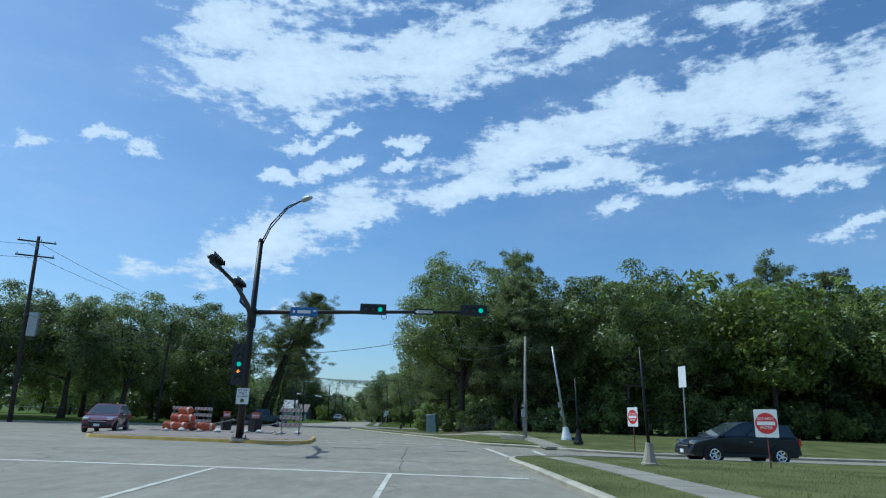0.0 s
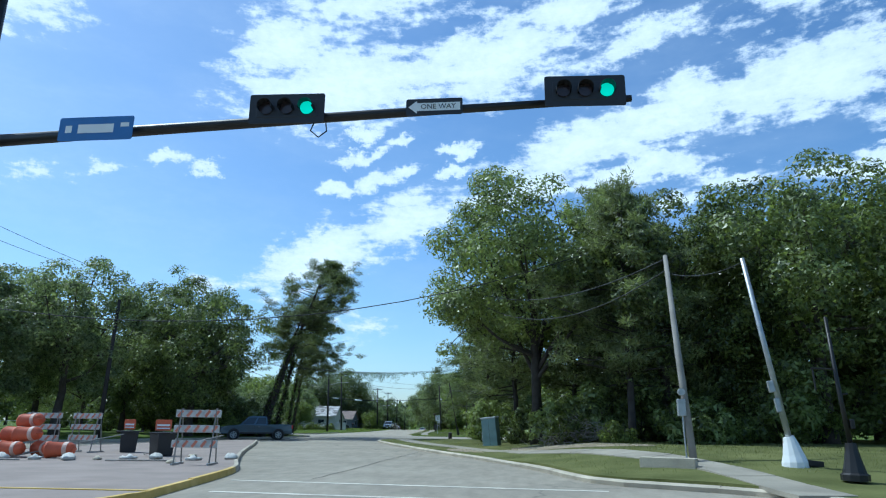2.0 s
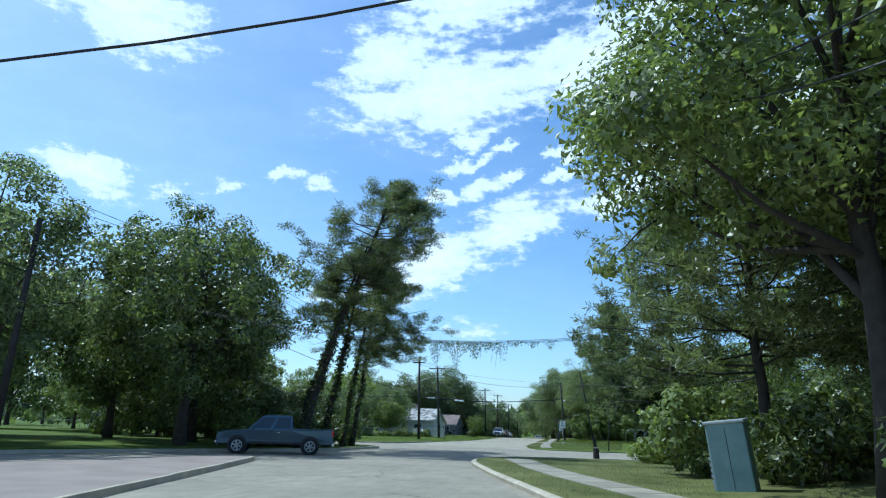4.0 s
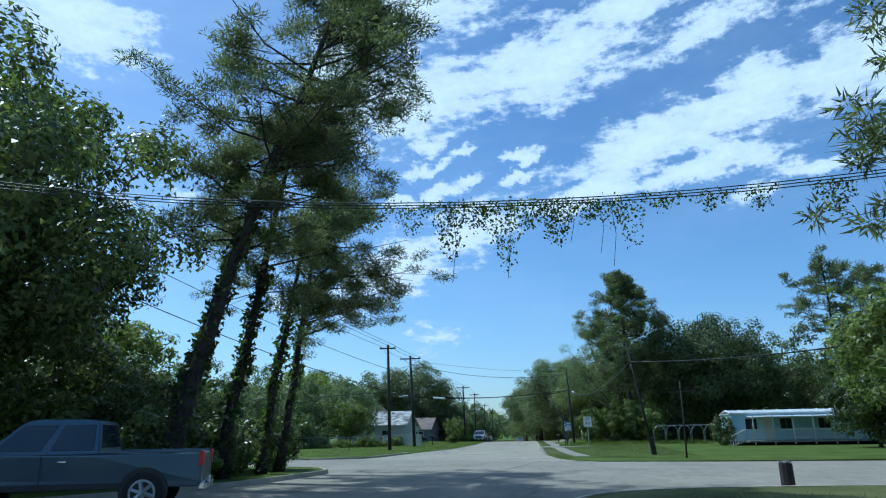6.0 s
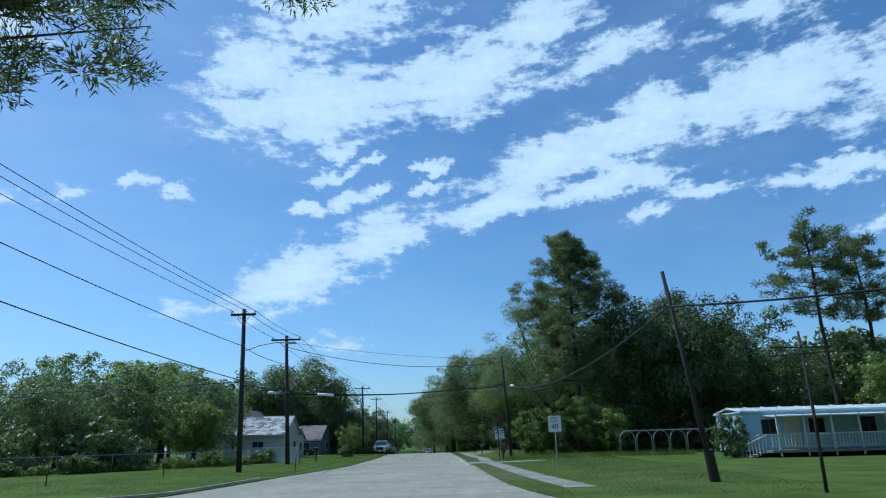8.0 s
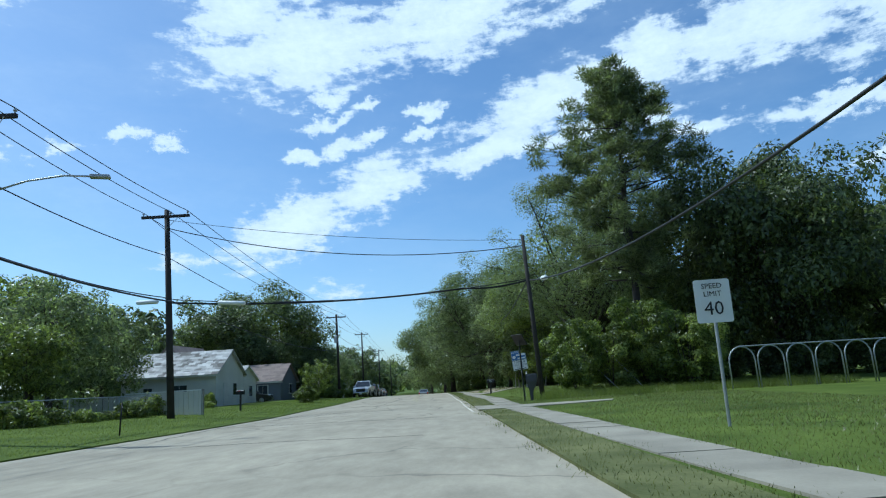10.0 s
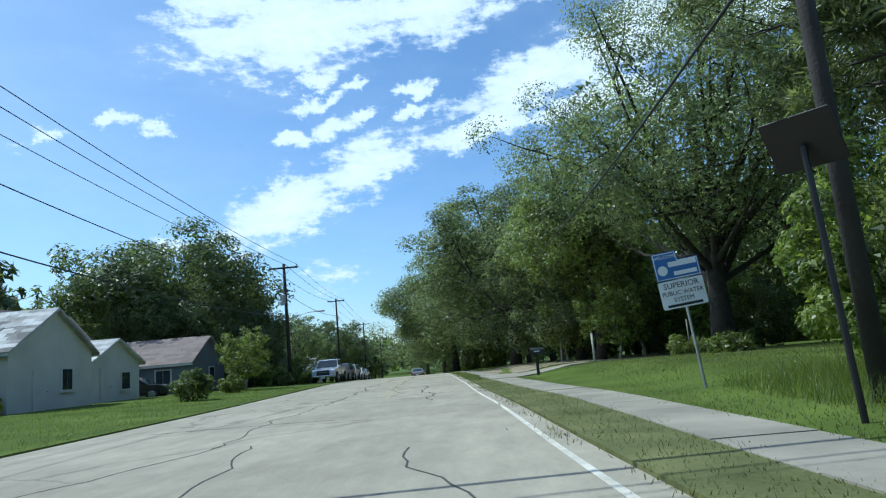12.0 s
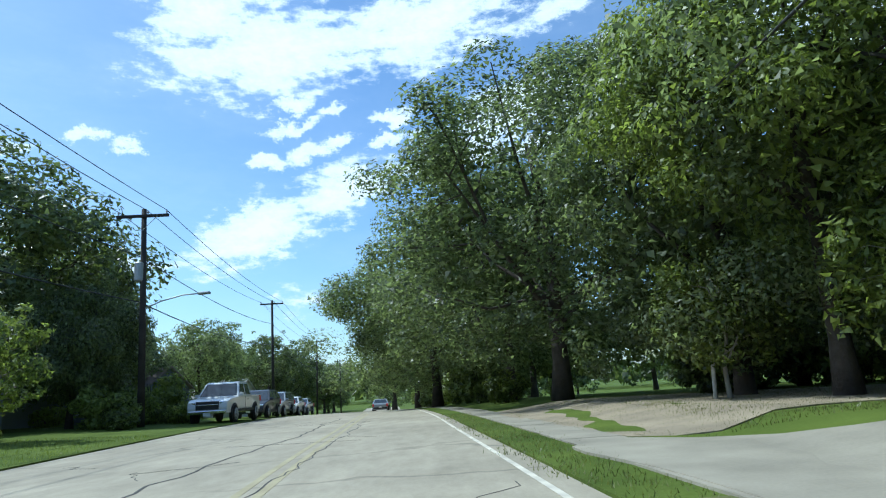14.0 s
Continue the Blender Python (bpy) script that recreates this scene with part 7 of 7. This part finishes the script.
def post_mailbox(at, turn, label, body, tall=1.15, plastic=False):
    ob = thing("mailbox", label, "mailbox", at, "mailboxes", turn)
    if plastic:
        bm = bmesh.new()
        rows = [(0.0, .07, .08), (.45, .08, .1), (.75, .13, .24), (.98, .2, .32), (1.3, .21, .33), (1.36, .19, .30)]
        rings = []
        for z, hx, hy in rows:
            rings.append([bm.verts.new(q) for q in ((-hx, -hy, z), (hx, -hy, z), (hx, hy * .6, z), (-hx, hy * .6, z))])
        for a, b in zip(rings, rings[1:]):
            for i in range(4):
                bm.faces.new((a[i], a[(i + 1) % 4], b[(i + 1) % 4], b[i]))
        bm.faces.new(rings[-1])
        bmesh.ops.bevel(bm, geom=bm.edges[:], offset=.02, segments=2, affect="EDGES")
        part("housing", bm, body, ob)
        part("number_bar", new_box((.26, .004, .035), (0, -.335, 1.1)), M_WHITE, ob)
        part("door", new_box((.3, .02, .24), (0, -.335, 1.2), bevel=.01), body, ob)
        return ob
    part("post", new_box((.11, .11, tall + .2), (0, 0, tall / 2 - .1), bevel=.01), M_WOODPOLE, ob)
    bm = bmesh.new()
    out = [(-.11, 0), (.11, 0), (.11, .14)] + [(.11 * math.cos(radians(a)), .14 + .11 * math.sin(radians(a))) for a in range(20, 161, 20)] + [(-.11, .14)]
    a, b = [bm.verts.new((x, -.3, tall + z)) for x, z in out], [bm.verts.new((x, .25, tall + z)) for x, z in out]
    bm.faces.new(a)
    bm.faces.new(b[::-1])
    for i in range(len(out)):
        j = (i + 1) % len(out)
        bm.faces.new((a[j], a[i], b[i], b[j]))
    bmesh.ops.recalc_face_normals(bm, faces=bm.faces)
    part("box", bm, body, ob)
    part("door", new_box((.2, .012, .22), (0, -.305, tall + .12), bevel=.02), body, ob)
    part("flag", new_box((.01, .16, .05), (.118, -.05, tall + .2)), M_RED, ob)
    part("number_bar", new_box((.004, .22, .04), (-.113, -.02, tall + .12)), M_WHITE, ob)
    return ob


post_mailbox((-12.2, 137.0, .1), 80, "dark moulded plastic mailbox on its own pedestal", material("dark_grey_plastic", (.05, .052, .06), .5, vary=.2, bump=.05), plastic=True).scale = (0.9, 0.9, 0.85)
post_mailbox((-28.3, 144.8, .12), -95, "dark metal mailbox on a leaning wooden post", M_STEEL_DARK, 0.95).scale = (0.85, 0.85, 1.0)
post_mailbox((-13.95, 157.8, .1), 85, "black mailbox on a thick dark post", M_BLACK, 0.8)


def post(at, h, label, mat=M_WHITE, r=.06, lean=0.0, name="post"):
    ob = part(name, new_tube([(0, 0, -.2), (lean * .5, 0, h * .5), (lean, 0, h)], [r, r * .95, r * .85], 10), mat, None, "", True)
    ob.location = at
    tagged(ob, label, "post", "posts")


post((-10.9, 163.0, .25), 1.4, "white painted wooden gate post", M_BAG, .06)
post((-11.6, 170.5, .2), 1.5, "pale leaning post beside the footpath", M_BAG, .05, .1)
post((-6.6, 162.6, .3), 1.6, "thin pale post on the lawn", M_WOODGREY, .04)
post((-1.6, 167.5, .15), 2.0, "thin pale post under the trees", M_WOODGREY, .04)
for k, (x, y) in enumerate(((-29.5, 119.3), (-24.8, 126.2), (-31.0, 112.5))):
    post((x, y, .12), .9, "thin dark marker stake in the lawn", M_STEEL_DARK, .025, .05, "stake")
ob = thing("bollard", "short wooden bollard stump beside the crossing", "bollard", (-5.2, 84.2, .15))
part("stump", new_tube([(0, 0, -.2), (0, 0, .5), (0.01, 0, .53)], [.17, .16, .13], 10), M_WOODPOLE, ob)
part("cap", new_tube([(0.01, 0, .52), (.01, 0, .56)], [.15, .13], 10), M_WOODGREY, ob)

cab = thing("utility_cabinet", "tilted grey-green utility cabinet at the wood's edge", "utility cabinet", (-.95, 65.5, .12), turn=-18)
cab.matrix_basis = pose(-.95, 65.5, .12, 0, -6, -18)
part("body", new_box((.95, .7, 1.75), (0, 0, .85), bevel=.04), material("grey_green_enamel", (.22, .30, .29), .55, .3, vary=.2, scale=2, bump=.1), cab)
part("lid", new_box((1.02, .78, .09), (0, 0, 1.74), (3, 0, 0), .03), M_STEEL, cab)
for k in range(6):
    part("hinge", new_box((.05, .05, .1), (-.49, -.3, .15 + k * .14)), M_STEEL, cab)
part("door_seam", new_box((.012, .01, 1.5), (0, -.352, .85)), M_BLACK, cab)

# chain-link fence by the gardens
fence = thing("chain_link_fence", "low chain-link fence overgrown with weeds", "fence")
FL = smooth_line([(-75, 116.5), (-55, 118.5), (-40.5, 121.5), (-36, 126), (-32.6, 131.5), (-31.6, 138), (-33, 147)], 2.5)
for q in FL:
    part("post", new_tube([(*q, -.1), (*q, 1.3)], .03, 6), M_STEEL, fence)
for z, r in ((1.28, .022), (.12, .008)):
    part("rail", new_tube([(*q, z) for q in FL], r, 5), M_STEEL, fence)
bm = bmesh.new()
for a, b in zip(FL, FL[1:]):
    n = int(math.dist(a, b) / .22)
    for k in range(n):
        for s in (1, -1):
            t0, t1 = (k / n, (k + 5.2) / n) if s > 0 else ((k + 5.2) / n, k / n)
            if max(t0, t1) > 1:
                continue
            p0 = (a[0] + (b[0] - a[0]) * t0, a[1] + (b[1] - a[1]) * t0, .1)
            p1 = (a[0] + (b[0] - a[0]) * t1, a[1] + (b[1] - a[1]) * t1, 1.27)
            tube(bm, [p0, p1], .004, 3, cap=False)
tagged(part("wire_mesh", bm, M_STEEL, fence), kind="stuff")
wall_ob = thing("board_fence", "pale weathered board fence beside the white house", "fence")
for k in range(16):
    part("board", new_box((.3, .03, 1.35 + .05 * math.sin(k * 2)), (-42 + k * .33, 149.6 + k * .12, .7), (0, 0, 20)), M_WHITE_WALL, wall_ob)
part("rail", new_tube([(-42.1, 149.7, .4), (-36.9, 151.55, .4)], .04, 5), M_WOODGREY, wall_ob)
panel = thing("board_fence", "pale low board fence ending at the lawn", "fence")
for k in range(17):
    part("board", new_box((.29, .025, 1.28 + .03 * math.sin(k * 2.3)), (-33.4 + k * .3, 141.8 - k * .1, .74), (0, 0, -18.4)), M_WHITE_WALL, panel)
part("cap_rail", new_box((5.15, .07, .05), (-31.0, 141.0, 1.42), (0, 0, -18.4)), M_WHITE, panel)
part("post", new_box((.1, .1, 1.5), (-28.5, 140.2, .7)), M_WOODGREY, panel)
for k, q in enumerate(FL):
    if q[0] > -70 and q[1] < 128:
        plant("bush", "dense green shrubbery behind the fence", "bush", BUSH[1], (q[0] - .6, q[1] + 2.6 + (k % 3) * .8, .1), k * 37, .75 + .2 * (k % 3), "garden shrubs")
    if q[0] > -56 and k + 1 < len(FL):
        r = FL[k + 1]
        for j, f in enumerate((.3, .65)):
            plant("bush", "weedy growth tangled in the fence", "bush", BUSH[2], (q[0] + (r[0] - q[0]) * f, q[1] + (r[1] - q[1]) * f + .3, .1), k * 83 + j * 140, (.95, .8, .55 + .15 * (k % 3)), "fence shrubs")
    if q[0] > -58:
        plant("bush", "weedy shrub along the fence", "bush", BUSH[2], (q[0] + .4, q[1] + .5, .1), k * 61, .7 + .25 * (k % 3), "fence shrubs")
for k, (x, y, s) in enumerate(((-36.8, 154.6, 1.0), (-38.6, 154.8, .8), (-40.5, 154.4, 1.1), (-35.4, 155.9, .7), (-28.9, 160.3, .75), (-33.5, 152.2, .7), (-35, 151.2, .9), (-30.6, 169, .6), (-32.2, 174.2, .9), (-30.9, 180.4, .9), (-32.2, 181.6, 1.0), (-32.4, 186.5, 1.0), (-34.4, 190.3, 1.2), (-33.4, 188.8, 1.3), (-35.6, 188.4, 1.3), (-30.6, 185.8, 1.1), (-32.2, 183.4, 1.0), (-38, 187.6, 1.3))):
    plant("bush", "garden shrub near the houses", "bush", BUSH[(2, 0, 2)[k % 3]], (x, y, .1), k * 47, s * .9, "garden shrubs")
hedge_m = bush_mesh(61, 1.6, 1.5, 5200, .1, M_LEAF_FRESH)
plant("hedge", "clipped bright green hedge at the wood's edge", "hedge", hedge_m, (-2.3, 81.2, .12), 0, (1.1, .7, .85), "hedges")
for k, (x, y, s) in enumerate(((-7.2, 161.6, .95), (-6.0, 161.8, .7))):
    plant("shrub", "spiky garden shrub on the lawn", "bush", BUSH[0], (x, y, .15), k * 90, s * .55, "lawn shrubs")
for k, (x, y, s) in enumerate(((-9.2, 165.5, .85), (-7.6, 167.2, 1.0), (-11.2, 170.5, .8), (-3.6, 166.5, .9))):
    plant("tree", "slender fresh green sapling in the shade", "tree", SMALL[0], (x, y, .15), k * 100, s, "saplings")
plant("shrub", "low rounded shrub on the lawn", "bush", BUSH[2], (-7.3, 155.6, .15), 20, .95, "lawn shrubs")


def yucca(at, n=46, size=1.0, seed=1):
    rng = np.random.default_rng(seed)
    bm = bmesh.new()
    for k in range(n):
        a, e, ln = rng.uniform(0, 6.28), rng.uniform(.5, 1.4), rng.uniform(.8, 1.3) * size
        d = Vector((math.cos(a) * math.cos(e), math.sin(a) * math.cos(e), math.sin(e)))
        s = d.cross(Vector((0, 0, 1))).normalized() * .03
        tip = d * ln + Vector((0, 0, -.15 * ln))
        v = [bm.verts.new(q) for q in (s * .6, d * ln * .5 + s, tip, d * ln * .5 - s, -s * .6)]
        bm.faces.new(v)
    ob = part("yucca", bm, M_LEAF_GREY)
    ob.location = at
    tagged(ob, "clump of long blade-like yucca leaves", "plant", "yuccas")


yucca((-6.9, 161.2, .15), 46, 1.1, 1)
yucca((-5.7, 159.4, .15), 60, 1.3, 2)
yucca((-5.9, 148.5, .2), 70, 1.5, 3)
for k, (a, b) in enumerate((((-7.4, 141.2, .1), (-9.2, 142.6, 2.3)), ((-6.2, 141.0, .1), (-8.0, 142.8, 2.6)))):
    ob = part("guy_rod", new_tube([a, b], .022, 6), M_STEEL)
    tagged(ob, "pale guy rod slanting out of the thicket", "rod", "guy rods")

# drives, aprons and bare earth
bm = sheet([(-14.45, 131.2), (-13.2, 131.5), (-11.4, 131.9), (-9.6, 131.9), (-9.4, 132.9), (-11.0, 133.4), (-12.8, 133.9), (-14.7, 135.0)], lambda x, y: right_rise(x, y) + .03, .8, .12)
structure("driveway_1", bm, M_WALK, "worn concrete drive crossing the footpath", "driveway")
bm = sheet(smooth_line([(-15.7, 158.6), (-14.6, 159.0), (-12.4, 159.7), (-9.5, 160.4), (-6.5, 160.6), (-6.3, 161.8), (-10.2, 161.8), (-12.4, 162.0), (-13.8, 162.8), (-15.2, 164.4), (-16.3, 163.6), (-15.9, 161.0), (-15.7, 158.6)], .8)[:-1], lambda x, y: right_rise(x, y) + .035, .8, .12)
structure("driveway_2", bm, M_WALK, "pale concrete drive crossing the verge", "driveway")
# sand by the path; widened right in brown for tree shade on the grass
bm = sheet(smooth_line([(-15.2, 164.8), (-14.0, 164.2), (-12.6, 165.4), (-10.6, 166.0), (-7.6, 165.8), (-4.4, 167.0), (-3.6, 171.4), (-7.2, 175.2), (-12.0, 177.4), (-15.4, 178.4), (-16.6, 177), (-16.0, 170.4), (-15.2, 164.8)], .7)[:-1], lambda x, y: right_rise(x, y) + .02, 1.2, .06)
structure("sandy_patch", bm, M_DIRT, "bare sand, widened in brown for tree shade on grass", "earth")
bm = sheet(smooth_line([(-2.8, 57.2), (2, 53.6), (5, 50.5), (6, 53), (2, 58), (-1, 61), (-3.2, 60), (-2.8, 57.2)], .8)[:-1], lambda x, y: rise(x, y) + .012, 1.0, .05)
structure("bare_earth", bm, M_DIRT, "bare earth and dead brush at the wood's edge", "earth")
brush = bmesh.new()
rng = np.random.default_rng(9)
for k in range(420):
    x, y = 3.6 + rng.normal(0, .9), 57.9 + rng.normal(0, .7)
    p = Vector((x, y, rise(x, y) + max(0.0, rng.uniform(0, 1.1) * (1 - abs(x - 3.6) / 2.4))))
    d = Vector((*rng.normal(0, .8, 2), rng.uniform(-.2, 1.2)))
    tube(brush, [p, p + d * .3 + Vector((*rng.normal(0, .1, 2), 0)), p + d * .65], [.012, .008, .003], 4, cap=False)
tagged(part("brush_pile", brush, M_BARK_PALE), "heap of dead grey branches at the wood's edge", "brush", kind="stuff")

# tar-dark cracks and joints in the concrete
M_CRACK = material("crack_filler", (0.06, 0.055, 0.048), 0.9, vary=0.3, scale=4, bump=0.2)
cracks = tagged(new("road_cracks"), "dark branching cracks in the worn concrete", "crack", kind="structure")
rng = np.random.default_rng(21)


def crack(x0, y0, x1, y1, width=0.035, wander=0.16):
    n = max(6, int(math.dist((x0, y0), (x1, y1)) / 0.35))
    off = np.cumsum(rng.normal(0, wander * 0.35, n + 1))
    off -= np.linspace(0, off[-1], n + 1)
    dx, dy = (y1 - y0), -(x1 - x0)
    ln = math.hypot(dx, dy)
    line = [(x0 + (x1 - x0) * i / n + dx / ln * off[i], y0 + (y1 - y0) * i / n + dy / ln * off[i]) for i in range(n + 1)]
    part("crack", ribbon(line, width * rng.uniform(0.5, 0.9), lambda x, y: 0.0095 + fall(y), 0.002), M_CRACK, cracks)


crack(-19.9, 141, -20.6, 150, 0.03, 0.2)
crack(-20.6, 150, -21.6, 164, 0.06, 0.3)
crack(-21.6, 164, -22.6, 182, 0.05)
crack(-18.9, 152, -19.7, 160, 0.035, 0.2)
crack(-19.7, 160, -21.0, 178, 0.03, 0.2)
crack(-17.4, 148.5, -17.8, 153, 0.08, 0.2)
crack(-17.8, 153, -18.55, 158.8, 0.1, 0.3)
crack(-16.3, 134.5, -16.9, 139.5, 0.035, 0.3)
crack(-18.2, 136, -19.3, 141, 0.03, 0.2)
crack(-21.4, 135, -19.8, 141.2, 0.03, 0.25)
crack(-22.6, 124, -22.2, 136, 0.025, 0.3)
for y in (114, 121.5, 129, 136.8, 144.6, 152, 160, 168.5, 177):
    w0, w1 = rng.uniform(-24, -21), rng.uniform(-17.5, -14.6)
    crack(w0 + 0.6 - 0.05 * max(0, y - 135), y, w1 - 0.06 * (y - 120), y + rng.uniform(-.6, .6), 0.03, 0.1)
for k in range(14):
    y = rng.uniform(114, 172)
    x = -18.3 - 0.06 * (y - 120) + rng.uniform(-3.5, 3.2)
    crack(x, y, x + rng.uniform(-1.5, 1.5), y + rng.uniform(-2, 2.5), 0.022, 0.25)
for x0, y0, x1, y1 in ((-6, 24, 2.2, 23.2), (-1.2, 19, -1.8, 36), (-5.2, 41, -4.6, 62), (-9, 62, -4.5, 60), (-11, 74, -8.6, 73.2), (-14, 88, -12.5, 103)):
    crack(x0, y0, x1, y1, 0.03, 0.06)

# grass blades over the nearest verges and lawns
def blades(name, label, region, count, height, seed, zfun, mat=M_BLADE):
    rng = np.random.default_rng(seed)
    x0, x1, y0, y1, ok = region
    p = np.stack([rng.uniform(x0, x1, count), rng.uniform(y0, y1, count)], 1)
    p = np.array([q for q in p if ok(*q)])
    z = np.array([zfun(*q) for q in p])
    c = np.column_stack([p, z + height * .35])
    n = len(c)
    k = rng.uniform(.5, 1.5, (n, 1)) * height
    tilt = rng.normal(0, .45, (n, 2))
    u = np.column_stack([tilt, np.ones(n)]) * k / 2
    a = rng.uniform(0, 6.28, n)
    v = np.column_stack([np.cos(a), np.sin(a), np.zeros(n)]) * .006
    tagged(new(name, leaf_mesh(name, c, u, v, mat)), label, "grass", kind="stuff")


def right_of(y):
    return float(np.interp(y, [q[1] for q in RIGHT_EDGE], [q[0] for q in RIGHT_EDGE]))


def path_x(y):
    return float(np.interp(y, [q[1] for q in PATH_LINE], [q[0] for q in PATH_LINE]))


blades("verge_grass", "short rough grass of the verge", (-18.6, -4, 104, 178, lambda x, y: not (158.6 < y < 163.8 and x > -15.9) and x > right_of(y) - .05 - abs(random.gauss(0, .14)) + .25 * math.sin(y * 1.7) * math.sin(y * .6) and abs(x - path_x(y)) > .5 + .08 * math.sin(y * 3) - abs(random.gauss(0, .12)) and not (131.6 < y < 133.8 and x < -9.4)), 165000, .045, 3, right_rise, M_BLADE_OLIVE)
blades("tall_grass", "tall light green grass before the thicket", (-12, 2, 137, 143.5, lambda x, y: x > -12.3), 22000, .32, 4, right_rise)
blades("verge_grass", "short rough grass by the kerb", (-9, 14, 12, 82, lambda x, y: x > float(np.interp(y, [12, 21, 25, 28, 28.01, 38, 41.4, 46, 51, 57.6, 64.8, 71, 77, 82], [3.3, 2.95, 2.7, 4, 99, 99, 2.6, 1.2, -.6, -3.4, -6.1, -8.3, -10.1, -9])) and y < 82 and abs(x - float(np.interp(y, [12, 15, 22, 27.2, 37.4, 42, 47, 52, 57, 63, 71, 80.5], [5.8, 5.7, 5.3, 4.6, 6.3, 5.6, 3.7, 1.6, -.5, -3, -6.2, -9]))) > .7 - abs(random.gauss(0, .12))), 70000, .06, 5, lambda x, y: .125 if y < 35 else rise(x, y), M_BLADE_OLIVE)
blades("lawn_grass", "bright lawn grass along the left of the street", (-33, -23.5, 108, 175, lambda x, y: x < float(np.interp(y, [q[1] for q in LEFT_EDGE], [q[0] for q in LEFT_EDGE]))), 50000, .06, 6, lambda x, y: .04 + .25 * max(0, min(1, (edge_x(LEFT_EDGE, y) - x) / 9)) + fall(y))
